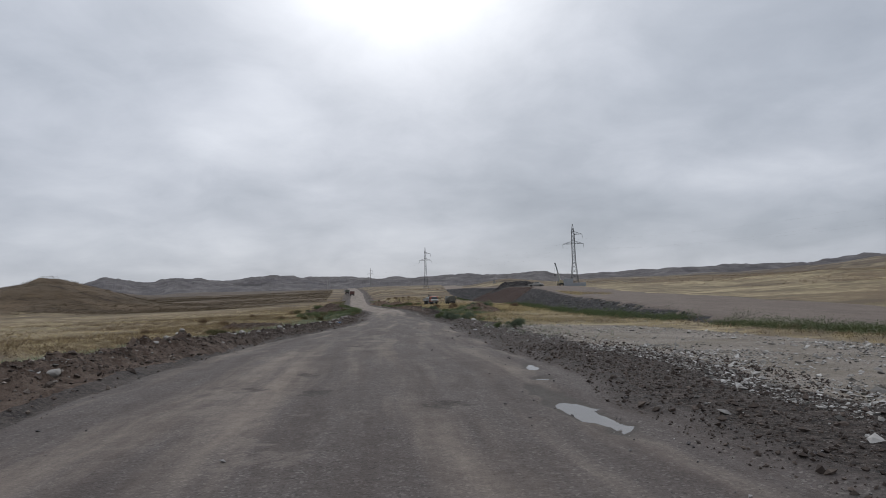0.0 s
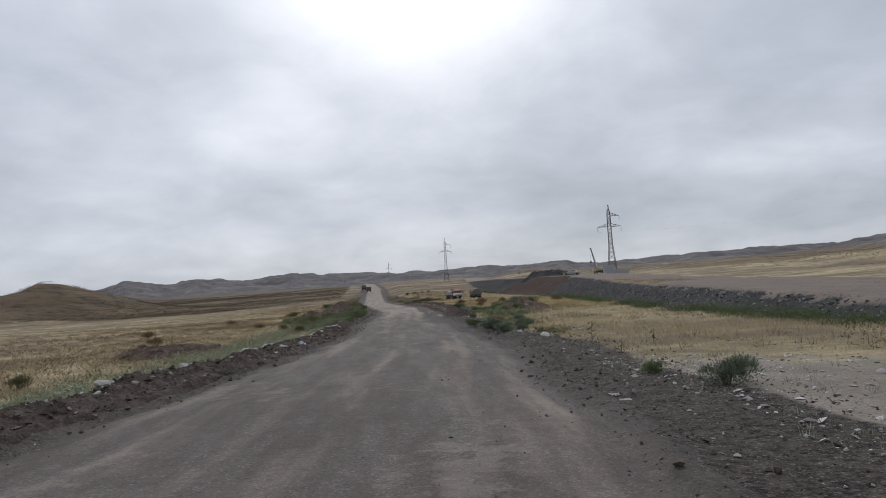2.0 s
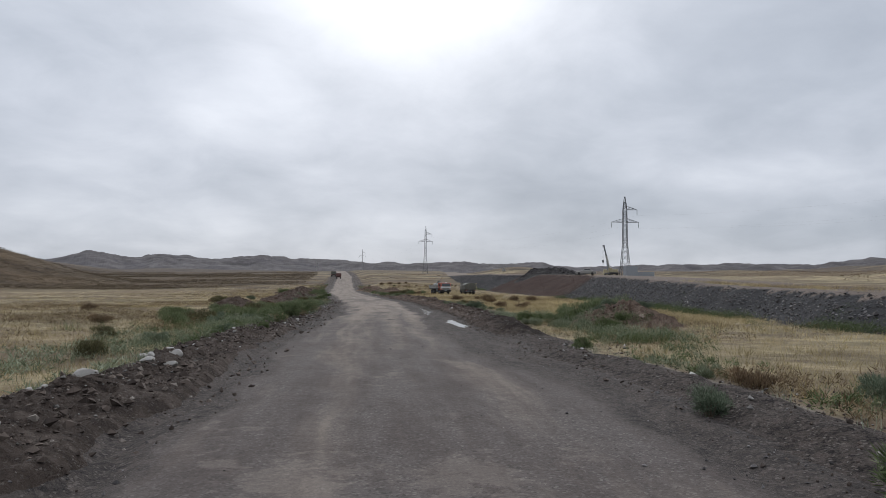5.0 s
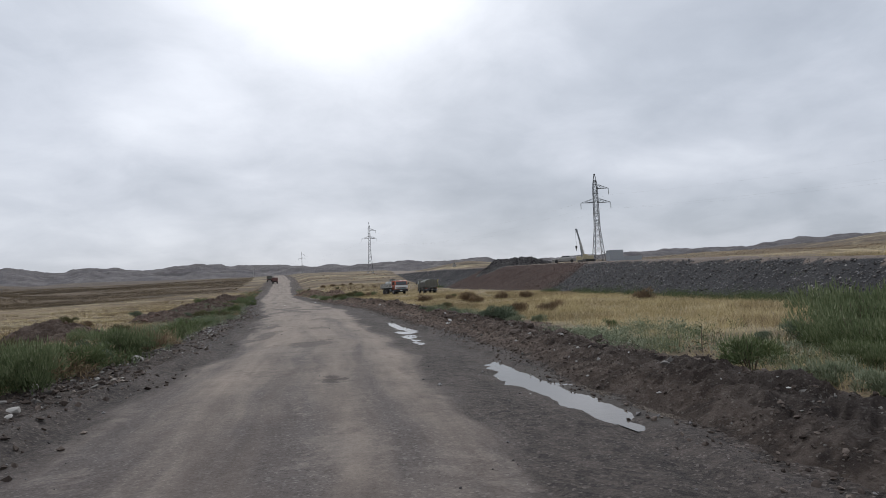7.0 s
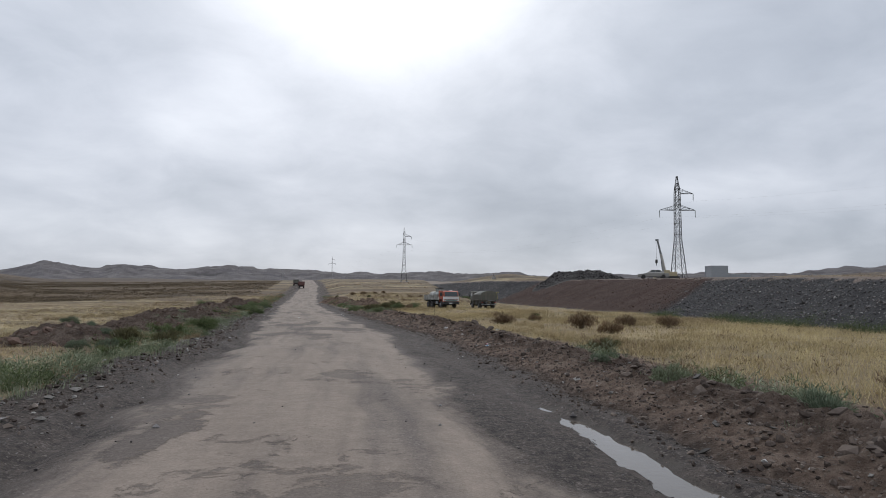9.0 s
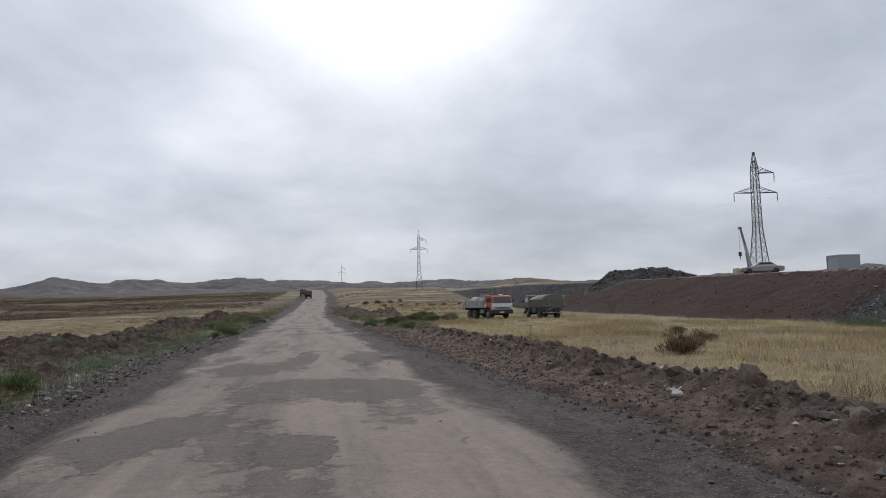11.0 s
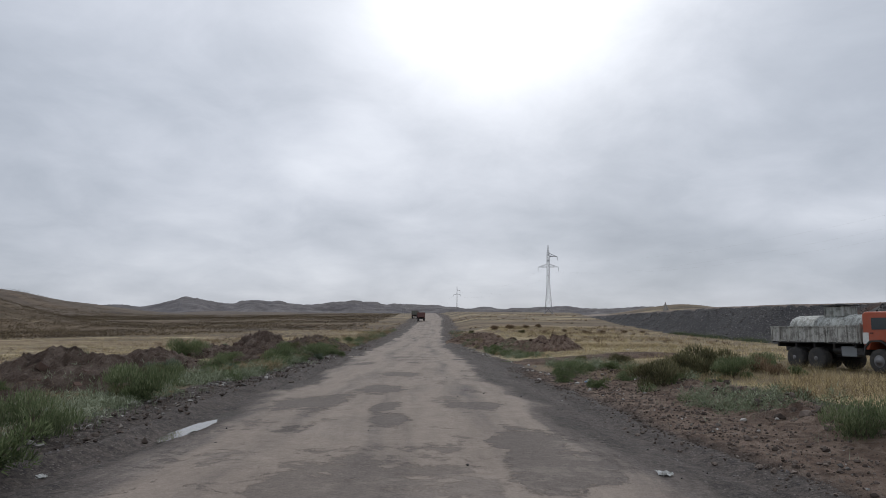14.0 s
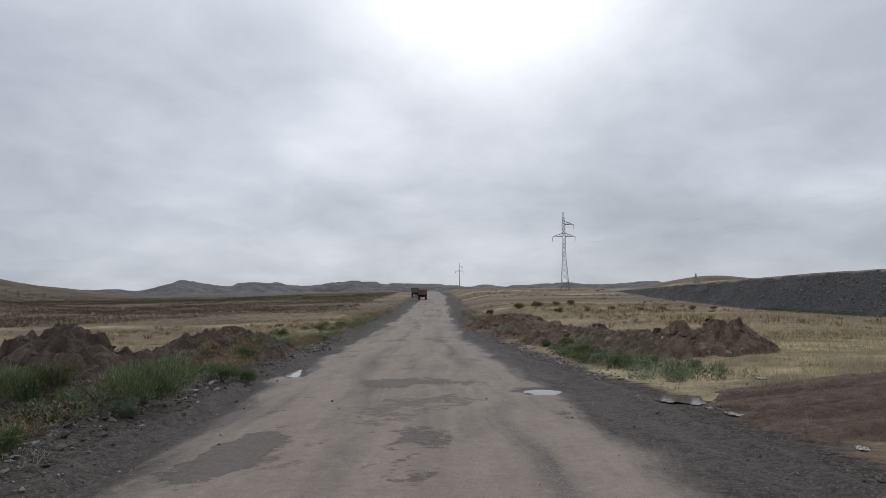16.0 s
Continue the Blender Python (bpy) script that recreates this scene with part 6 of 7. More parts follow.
def heath():
    n = 26000
    x, y = -RNG.gamma(1.9, 52, n) - 16, RNG.uniform(270, 540, n)
    z, zone = land(x, y)
    ok = (zone["heath"] > 0.3) & (fbm(x * 0.02, y * 0.07, 3, 82) + RNG.normal(0, 0.05, n) > 0.36)
    x, y, z = x[ok], y[ok], z[ok]
    size = RNG.uniform(0.22, 0.5, len(x)) * (1 + 0.002 * np.abs(x))
    keep = RNG.uniform(0, 1, len(x)) < 0.85
    x, y, size = x[keep], y[keep], size[keep]
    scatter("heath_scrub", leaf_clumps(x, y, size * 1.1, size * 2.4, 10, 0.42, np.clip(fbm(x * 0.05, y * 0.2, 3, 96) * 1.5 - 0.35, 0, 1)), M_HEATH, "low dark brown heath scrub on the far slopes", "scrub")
    n = 24000
    x, y = RNG.uniform(-320, -90, n), RNG.uniform(300, 520, n)
    z, zone = land(x, y)
    ok = fbm(x * 0.03, y * 0.03, 3, 97) + RNG.normal(0, 0.07, n) > 0.44
    x, y, z = x[ok], y[ok], z[ok]
    size = RNG.uniform(0.3, 0.75, len(x))
    scatter("hill_scrub", leaf_clumps(x, y, size * 0.6, size * 2.0, 11, 0.4), M_HEATH, "dark scrub dotted over the far brown hill", "scrub")
    n = 15000
    y = RNG.uniform(30, 520, n)
    x = RNG.gamma(2.0, 60, n) + np.interp(y, [0, 200, 300], [55, 70, 115])
    z, zone = land(x, y)
    ok = (zone["deck"] < 0.1) & (fbm(x * 0.025, y * 0.05, 3, 83) + RNG.normal(0, 0.07, n) > 0.47)
    x, y, z = x[ok], y[ok], z[ok]
    size = RNG.uniform(0.18, 0.5, len(x)) * (1 + 0.004 * x)
    scatter("hill_scrub", leaf_clumps(x, y, size, size * 1.4, 10, 0.32), M_BROWN, "scattered low brown scrub on the yellow hillside", "scrub")
    n = 2600
    x, y = RNG.uniform(-40, 60, n), RNG.uniform(262, 430, n)
    z, zone = land(x, y)
    ok = free_of_road(x, y, 3) & (x < tab(TOE_X, y) - 1) & (fbm(x * 0.05, y * 0.09, 3, 85) > 0.52) & (zone["bank"] < 0.1)
    size = RNG.uniform(0.3, 0.7, ok.sum())
    scatter("roadside_scrub", blades(x[ok], y[ok], size, 14, size * 0.8, 0.06, 0.7, z[ok]), M_BROWN, "dark brown scrub beyond the soil heaps", "scrub")


def field_tufts():
    """Darker dry herbs standing in drifts in the grass."""
    n = 40000
    x = np.where(RNG.uniform(0, 1, n) < 0.66, -RNG.gamma(1.8, 13, n) - 8, RNG.gamma(2.2, 7, n) + 6)
    y = RNG.uniform(22, 330, n)
    z, zone = land(x, y)
    drift = fbm(x * 0.07, y * 0.12, 4, 95, 0.6)
    ok = free_of_road(x, y, 2.6) & (x < tab(TOE_X, y) - 0.6) & (zone["soil"] < 0.3) & (zone["gravel"] < 0.3) & (zone["bank"] < 0.1) & (zone["deck"] < 0.1) & (drift + RNG.normal(0, 0.04, n) > np.where(x < 0, 0.45, 0.54))
    x, y, z = x[ok], y[ok], z[ok]
    keep = RNG.uniform(0, 1, len(x)) < np.where((x < 0) & (y < 140), 0.75, 0.3)
    x, y = x[keep], y[keep]
    h = RNG.uniform(0.16, 0.42, len(x))
    scatter("field_herbs", leaf_clumps(x, y, h, h * 1.5, 24, 0.13, np.clip(RNG.normal(0.12, 0.15, len(x)), 0, 1)), M_HERB, "brown withered herbs in drifts among the grass", "herbs")


M_HERB = toned("withered_herbs", [(0.0, (0.095, 0.066, 0.040)), (0.5, (0.23, 0.168, 0.098)), (1.0, (0.41, 0.325, 0.19))])


def green_weeds():
    spots = []
    # (side, y from, y to, nearest, farthest, count, height)
    for side, y0, y1, d0, d1, n, h in (("l", 84, 108, 0.9, 6, 420, 0.5), ("l", 92, 135, 0.7, 8, 1500, 0.6), ("l", 135, 182, 0.8, 6, 760, 0.40), ("l", 182, 215, 0.6, 5, 900, 0.42), ("l", 215, 262, 0.9, 5, 1250, 0.48), ("l", 262, 330, 1.2, 8, 800, 0.7), ("r", 262, 330, 1.0, 6, 420, 0.6),
                                          ("r", 58, 82, 1.2, 4.5, 220, 0.35), ("r", 84, 112, 2.4, 9, 850, 0.5), ("r", 112, 140, 2.4, 6, 420, 0.45), ("r", 198, 222, 1.8, 6.5, 600, 0.45), ("r", 232, 262, 1.2, 5, 650, 0.42)):
        y = RNG.uniform(y0, y1, n)
        lo, hi = road_edges(y)
        d = RNG.triangular(d0, d0 + 0.6, d1, n)
        x = lo - d if side == "l" else hi + d
        ok = fbm(x * 0.35, y * 0.25, 2, 86) > 0.45
        spots.append((x[ok], y[ok], h * RNG.uniform(0.5, 1.25, ok.sum())))
    x, y, h = (np.concatenate(a) for a in zip(*spots))
    kind = fbm(x * 0.3, y * 0.3, 2, 87) + RNG.normal(0, 0.05, len(x))
    sage, dry = kind > 0.54, kind < 0.40
    for pick, mat, label in ((~(sage | dry), M_GREEN, "green roadside weeds along the stony verge"), (sage, M_SAGE, "grey-green wormwood along the verge"), (dry, M_HERB, "withered brown weeds along the verge")):
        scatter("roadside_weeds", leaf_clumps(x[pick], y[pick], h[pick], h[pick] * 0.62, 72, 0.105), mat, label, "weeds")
    n = 1500
    y = RNG.uniform(26, 96, n)
    x = road_edges(y)[0] - RNG.triangular(1.7, 2.6, 7.5, n)
    ok = fbm(x * 0.3, y * 0.2, 2, 186) > 0.42
    hh = RNG.uniform(0.14, 0.32, ok.sum())
    scatter("verge_grass", leaf_clumps(x[ok], y[ok], hh, hh * 1.4, 30, 0.15, RNG.uniform(0.2, 0.7, ok.sum())), M_SAGE, "soft olive grass behind the stony bank", "grass")
    n = 900
    y = RNG.uniform(88, 114, n)
    x = road_edges(y)[1] + RNG.triangular(1.8, 3.2, 8.5, n)
    ok = fbm(x * 0.35, y * 0.3, 2, 187) > 0.53
    hh = RNG.uniform(0.15, 0.42, ok.sum())
    scatter("verge_grass", leaf_clumps(x[ok], y[ok], hh, hh * 0.9, 60, 0.085, RNG.uniform(0.0, 0.8, ok.sum())), M_SAGE, "grey-green wormwood and grass on broken soil", "grass")
    # strip at the foot of the bank
    n = 2600
    y = np.concatenate([RNG.uniform(8, 182, n), RNG.uniform(262, 300, 260)])
    x = np.interp(y, TOE_X[0], TOE_X[1]) + RNG.normal(-0.9, 0.75, len(y)) - 0.3
    ok = fbm(x * 0.35, y * 0.2, 3, 88) > 0.43
    h = RNG.uniform(0.3, 0.75, ok.sum()) * np.interp(y[ok], [0, 60, 120], [0.75, 0.95, 1.1])
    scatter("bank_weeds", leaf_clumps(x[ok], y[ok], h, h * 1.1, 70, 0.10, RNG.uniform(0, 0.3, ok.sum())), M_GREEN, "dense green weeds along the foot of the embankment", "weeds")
    # fresh low green shoots through the soil on the verge
    n = 2600
    y = RNG.uniform(30, 258, n)
    lo, hi = road_edges(y)
    left = RNG.uniform(0, 1, n) < 0.6
    x = np.where(left, lo - RNG.gamma(2.2, 0.9, n) - 0.8, hi + RNG.gamma(2.5, 0.9, n) + 1.0)
    k = 2600
    yy = np.concatenate([RNG.uniform(92, 132, k // 2), RNG.uniform(90, 108, k // 2)])
    lo, hi = road_edges(yy)
    xx = np.where(np.arange(k) < k // 2, lo - RNG.gamma(2.2, 1.6, k) - 0.8, hi + 3.2 + RNG.gamma(2.2, 1.5, k))
    ok = (fbm(xx * 0.35, yy * 0.3, 2, 98) > 0.58) & ((np.arange(k) < k // 2) | (RNG.uniform(0, 1, k) < 0.22))
    scatter("tall_weeds", blades(xx[ok], yy[ok], RNG.uniform(0.3, 0.65, ok.sum()), 22, 0.34, 0.014, 0.55, None, np.clip(RNG.normal(0.55, 0.25, ok.sum()), 0, 1)), M_PLUME, "tall soft green weeds standing thick on the verge", "weeds")
    k = 3600
    yy = RNG.uniform(128, 262, k)
    xx = road_edges(yy)[0] - RNG.gamma(2.0, 1.3, k) - 0.5
    low = fbm(xx * 0.3, yy * 0.2, 2, 99) > 0.42
    scatter("verge_grass", blades(xx[low], yy[low], RNG.uniform(0.15, 0.42, low.sum()), 16, 0.26, 0.012, 0.7), M_SAGE, "soft grey-green grass along the verge", "grass")
    k = 1500
    yy = RNG.uniform(182, 216, k)
    xx = road_edges(yy)[0] - RNG.triangular(0.9, 1.8, 7.5, k)
    low = fbm(xx * 0.4, yy * 0.3, 2, 188) > 0.36
    hh = RNG.uniform(0.10, 0.30, low.sum())
    scatter("verge_grass", leaf_clumps(xx[low], yy[low], hh, hh * 1.5, 34, 0.12, np.clip(RNG.normal(0.45, 0.2, low.sum()), 0, 1)), M_SAGE, "low soft olive grass over the broken verge", "grass")
    scatter("verge_grass", blades(x, y, RNG.uniform(0.1, 0.28, n), 10, 0.16, 0.013, 0.6), M_SAGE, "thin pale grass growing through the verge", "grass")


def bush_mesh(name, r, h, count, leaf, mat, seed, upright=0.3):
    """A rounded mass of many small narrow leaves, uneven in outline, with gaps."""
    g = np.random.default_rng(seed)
    lobes = [(g.uniform(-0.7, 0.7) * r, g.uniform(-0.7, 0.7) * r, g.uniform(0.05, 0.72) * h, g.uniform(0.28, 0.6)) for _ in range(13)]
    pts, out = [], []
    while len(pts) < count:
        lx, ly, lz, s = lobes[g.integers(len(lobes))]
        d = g.normal(0, 1, 3)
        d /= np.linalg.norm(d)
        d[2] = abs(d[2]) if g.uniform() < 0.75 else d[2]
        p = np.array([lx, ly, lz * 0.75]) + d * np.array([r * s, r * s, h * s * 0.62]) * g.uniform(0.45, 1.05)
        p[2] = abs(p[2]) + 0.01
        pts.append(p)
        out.append(d)
    p, d = np.array(pts), np.array(out)
    m = len(p)
    way = d + np.array([0, 0, upright * 2]) + g.normal(0, 0.35, (m, 3))
    way /= np.linalg.norm(way, axis=1, keepdims=True)
    ln = leaf * g.uniform(0.6, 1.4, (m, 1))
    side = np.cross(way, g.normal(0, 1, (m, 3)))
    side /= np.linalg.norm(side, axis=1, keepdims=True) + 1e-6
    wd = ln * 0.10
    co = np.stack([p + side * wd, p + way * ln, p - side * wd], 1).reshape(-1, 3)
    k = 3 * np.arange(m)
    faces = np.stack([k, k + 1, k + 2], -1)
    # crown shade put into the leaf tone: darker towards the middle and foot
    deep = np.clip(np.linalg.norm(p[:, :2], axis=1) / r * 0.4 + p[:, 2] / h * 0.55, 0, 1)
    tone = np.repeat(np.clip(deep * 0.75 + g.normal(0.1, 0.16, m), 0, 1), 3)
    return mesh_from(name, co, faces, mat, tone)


def stem_mesh(name, r, h, mat, seed):
    g = np.random.default_rng(seed)
    bm = bmesh.new()
    for _ in range(14):
        a, t = g.uniform(0, 2 * math.pi), g.uniform(0.1, 0.75)
        rod(bm, (0.05 * math.cos(a), 0.05 * math.sin(a), -0.04), (r * t * math.cos(a), r * t * math.sin(a), h * g.uniform(0.55, 0.85)), 0.012, 0.004, 4)
    me = bpy.data.meshes.new(name)
    bm.to_mesh(me)
    bm.free()
    me.materials.append(mat)
    return me


M_STEM = plain("woody_stems", (0.10, 0.075, 0.05), 0.9, 0, 0.3, 8)
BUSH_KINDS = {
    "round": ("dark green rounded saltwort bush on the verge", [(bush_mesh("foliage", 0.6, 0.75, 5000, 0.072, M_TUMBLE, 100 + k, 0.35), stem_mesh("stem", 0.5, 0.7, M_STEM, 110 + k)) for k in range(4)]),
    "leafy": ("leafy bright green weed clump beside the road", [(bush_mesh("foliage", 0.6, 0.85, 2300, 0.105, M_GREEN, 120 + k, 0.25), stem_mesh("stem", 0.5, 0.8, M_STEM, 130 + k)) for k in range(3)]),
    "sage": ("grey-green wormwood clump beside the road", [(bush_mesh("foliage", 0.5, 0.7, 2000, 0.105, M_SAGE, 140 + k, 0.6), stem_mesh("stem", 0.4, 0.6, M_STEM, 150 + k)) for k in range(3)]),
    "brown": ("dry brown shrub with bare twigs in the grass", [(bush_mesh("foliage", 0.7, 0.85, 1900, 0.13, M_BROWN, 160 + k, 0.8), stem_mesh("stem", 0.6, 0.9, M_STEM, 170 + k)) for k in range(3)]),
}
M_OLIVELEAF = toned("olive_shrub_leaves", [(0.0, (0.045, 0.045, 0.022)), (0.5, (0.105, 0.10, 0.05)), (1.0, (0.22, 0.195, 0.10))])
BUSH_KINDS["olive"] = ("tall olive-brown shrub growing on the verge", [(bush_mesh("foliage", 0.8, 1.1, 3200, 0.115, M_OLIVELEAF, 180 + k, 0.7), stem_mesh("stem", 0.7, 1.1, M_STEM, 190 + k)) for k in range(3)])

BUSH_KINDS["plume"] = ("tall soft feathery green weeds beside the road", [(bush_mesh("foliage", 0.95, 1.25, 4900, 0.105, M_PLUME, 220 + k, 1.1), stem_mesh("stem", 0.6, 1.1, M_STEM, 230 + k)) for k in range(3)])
# kind, x, y, size
BUSHES = """
round 6.35 40.0 1.0; round 5.5 60.7 .82; round 5.4 63.1 1.05; round 5.3 65.1 .85; round 7.5 66.1 .85; round 6.5 61.9 .6; round 5.2 73.4 .75; leafy 5.1 69.2 .7; round 8.9 74.2 .9; round 8.5 69.6 .62; round 7.0 63.9 .6; sage 6.1 66.8 .6; sage 7.0 68.4 .55; sage 8.0 71.4 .6; brown 7.6 76 .6; sage 6.6 70.8 .6; sage 7.4 77.5 .6; leafy 6.8 84 .6; leafy 5.9 42.3 .45
plume -4.7 99 .85; leafy -5.0 101.5 1.15; round -6.0 100.6 1.0; leafy -4.4 106.5 1.1; leafy -4.7 112 1.0; olive -9 101 1.1; olive -8 113 1.1; leafy -5.3 116 1.0; round -6.6 108.4 1.1; leafy -4.3 97.4 .8; sage -5.4 98 .9; plume -6.2 103 1.0; leafy -5.8 110 1.0; round -7.4 99.4 1.0; leafy -4.2 119.6 .8; round -8.7 105 .95; round -10 111 .95; plume -4.9 103.6 .8; leafy -6.8 118.5 1.0; round -4.4 109.3 .75; leafy -5 125.9 1.1; leafy -4.4 93 .6; sage -4.6 96.5 .5; round -9.4 107.6 .7; round -5.9 106.4 .7; leafy -5.4 113.2 .8; leafy -6.3 131.2 1.1; round -8.6 147 .9; round -10 148.6 .7; brown -7 124 .9; sage -5.7 123.8 .7; olive -17.4 145.7 1.2
plume 11.5 100.8 .95; plume 12.8 102.4 1.2; plume 14.4 103.6 1.45; plume 15.6 105 1.5; leafy 13.2 101 1.3; leafy 11.4 98.6 .9; round 13.8 105 .95; round 12.9 105.6 .5; round 13.1 98.3 .9; round 12.2 97.6 .8; leafy 9.1 100.9 .9; sage 9 97.9 .7; sage 9.8 96.4 .8; sage 8.7 99.2 .6; plume 10.3 99.4 .6; round 14.6 97.2 .9; sage 10.6 95.2 .8; leafy 10.2 102.2 .8; leafy 12.6 95.6 .8; brown 11.4 94.6 .7; plume -11 105 .9; plume -10.4 114 .9; plume -12.6 109 .9; plume -9.4 98.6 .8; plume -6.4 105.6 .75; plume -8.2 106.8 .8; plume -5.9 111.5 .6; plume -7.4 113.6 .75; plume -9.6 110 .8; plume -6.6 119.4 .7; plume -8.6 121 .8; leafy 11.4 100 .9; leafy 12.8 103.5 1.0; leafy 10.4 97.6 .9; leafy 11 93.5 1.0; sage 9.2 99 .7; round 9.4 121 .7; round 8.6 116.5 1.25; sage 9.2 115.8 .8; round 8.5 124 .8; sage 8.0 127.5 .7; round 8.2 131.4 .6
sage 11.2 118.5 .7; brown 13 127 .9; brown 15.5 128.5 1.0; brown 22 160 1.3; brown 24 158 1.1; brown 14.5 165 .8; brown 18 170 .9; olive 20 176 .6; brown 11.6 140 .6; brown 28 140 1.4
olive 8.2 209.5 1.2; olive 9.3 211 1.3; olive 10.6 212.6 .9; olive 7.0 208.2 .9; plume 9.8 208.6 .8; brown 11.8 211.4 1.0; plume 12.8 212.8 .8; plume 6.4 210.4 .55; olive 10.2 210.2 1.1; plume 5.6 207.8 .5; plume 5.2 213.6 .5; plume 4.6 216.4 .45; olive 7.4 216.8 .8; brown 11.8 209.4 .7; leafy 6.6 206 .7; leafy 6.0 212.8 .7; leafy 7.2 203.5 .6; brown 8.4 200.6 .6; olive 6.7 223.6 .5; leafy 12.4 209 .6
leafy 3.2 237.4 .8; leafy 2.4 245.8 .7; sage 4.1 234 .6; leafy 4.2 236.6 .7; leafy 2.6 241.4 .8; sage 2.9 239.4 .7; leafy 1.8 249 .7; olive 4.4 254.8 .8; sage 5.4 235.6 .5; leafy 3.4 243.4 .6; plume -7.9 193.7 .85; plume -9 199.6 .9; round -11.6 206.5 1.05; round -12 224.4 .9; plume -11.5 222.4 1.0; round -9.9 225.8 .6; plume -10.2 227 1.0; leafy -10 222.2 .7; plume -19.6 228.4 1.3; olive 5.9 205.4 1.1; olive 6.6 206.4 .9; plume 6.3 194.4 .7; plume 3.9 211.2 .75; leafy 3.3 208.5 .6; leafy 4.1 206.1 .6; leafy -6.0 156.9 .9; leafy -5.6 154.6 .7
brown 14.6 303 .8; brown 18.6 306 .7; brown 22 304 .75; brown 25.4 306 .8; brown 29 304 .7; brown 33 307 .7; olive 10.2 300 .9; brown 6 312 1.2; brown 9.5 318 1.4; brown 13 322 1.2; brown 16 325 1.3
plume -10.9 229.6 1.0; plume -12.0 225.8 .8; plume -11.2 223 .6; plume -10.4 233 .6; plume -10.6 219.4 .6; plume -12.6 215 .8; plume -14.6 222.5 .8; plume -11.0 205.6 .7; round -13 209 .95; leafy -11.4 221.2 .8; round -18.6 233.4 1.1; leafy -9.8 233.6 .7; sage -11.4 217.2 .8; round -15.6 238 .8; leafy -11.6 239 .9; leafy -12.6 245 1.0; leafy -13.4 251 1.0
round -17 165.5 1.1; leafy -5.6 128.2 .95; leafy -5.9 139 .7; sage -7.2 133 .8; leafy -8.4 126 .9; olive -9.6 131 .8; round -9.2 103.4 .8; round -5.6 100.6 .8; round -5.8 114.8 .9; round -8.4 110 1.0; leafy -6.3 107 .9; leafy -7.6 104.5 1.0; leafy -5.2 121.5 .7; round -7.2 117.5 .9
leafy -6.9 191.4 .9; leafy -7.5 187.6 .7; round -11.4 213.6 .8; round -10.8 201.4 .6; sage -7.2 165 .7; sage -6.9 158.4 .7; sage -8.2 176 .7; olive -9.2 180 .6; sage -10.2 169.6 .7; leafy -8.8 199.6 .7; leafy -5.6 152.4 1.2; leafy -6.4 150.4 1.1; leafy -7.8 153 1.0; olive -7.4 146 .9; leafy -6.6 143 .8
plume -4.4 104.1 .9; leafy -4.2 106.8 .9; plume -4.2 110.4 1.0; leafy -4.7 121 1.2; brown 17.1 156.3 1.4; brown 16.5 150.1 1.1; brown 13.7 163.6 1.4
olive -10.2 42.1 .7; sage -8.9 44.6 .5; sage -11.4 33 .6; olive -13 52 .5; brown -16 47 .6; brown -20 60 .7; olive -7.8 84 .7; round -7.4 88.6 .8; round -5.4 90.4 .7; leafy -6.0 95.2 .8; olive -10.4 92 .6; brown -18 80 .9; brown -24 95 1.0; brown -15 104 .8; brown -22 120 .9; brown -14 140 .8; brown -19 150 .9
"""


def more_bushes():
    """Mixed growth along the overgrown stretches of verge."""
    g = random.Random(23)
    rows = []
    for side, y0, y1, d0, d1, count, big in (("l", 93, 134, 1.1, 8, 10, 1.1), ("l", 136, 182, 1.2, 6, 13, 0.8), ("l", 184, 262, 1.2, 6, 17, 0.8), ("l", 264, 330, 2, 9, 8, 1.1), ("r", 112, 142, 3.4, 7, 4, 0.75), ("r", 236, 262, 1.4, 5, 3, 0.65), ("r", 264, 320, 1.6, 7, 5, 0.9)):
        for _ in range(count):
            y = g.uniform(y0, y1)
            lo, hi = (float(e[0]) for e in road_edges(np.array([y])))
            d = g.triangular(d0, d1, d0 + 1.5)
            rows.append((g.choice(("round", "sage", "leafy", "sage", "olive", "brown", "leafy")), lo - d if side == "l" else hi + d, y, big * g.uniform(0.55, 1.05)))
    return rows


def bushes():
    rows = [r.split() for line in BUSHES.strip().splitlines() for r in line.split(";") if r.strip()]
    for n, row in enumerate(rows + more_bushes()):
        kind, x, y, s = row[0], float(row[1]), float(row[2]), float(row[3])
        label, forms = BUSH_KINDS[kind]
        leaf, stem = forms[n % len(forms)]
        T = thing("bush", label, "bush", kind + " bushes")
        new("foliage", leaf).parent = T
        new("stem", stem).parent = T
        place(T, x, y, (n * 73) % 360, None, s * (0.92 + 0.16 * ((n * 37) % 10) / 10))


def tall_weed(x, y, h):
    """A single upright thistle-like plant with ragged leaves."""
    T = thing("tall_weed", "single upright ragged green weed at the verge", "weed", "tall weeds")
    bm = bmesh.new()
    rod(bm, (0, 0, -0.05), (0.04, 0.02, h), 0.014, 0.005, 5)
    part("stem", bm, M_STEM, T)
    g = random.Random(int(x * 100))
    for k in range(int(h * 22)):
        z, a = h * (0.12 + 0.85 * k / (h * 22)), g.uniform(0, 6.28)
        ln = 0.20 * (1.15 - z / h) + 0.07
        bm = bmesh.new()
        ca, sa = math.cos(a), math.sin(a)
        pts = [(0, 0, 0), (ln * 0.5, ln * 0.2, ln * 0.25), (ln, 0, ln * 0.3), (ln * 0.5, -ln * 0.2, ln * 0.25)]
        vs = [bm.verts.new((p * ca - q * sa, p * sa + q * ca, z + r)) for p, q, r in pts]
        bm.faces.new(vs)
        part("leaf", bm, M_WEEDLEAF, T)
    return place(T, x, y)


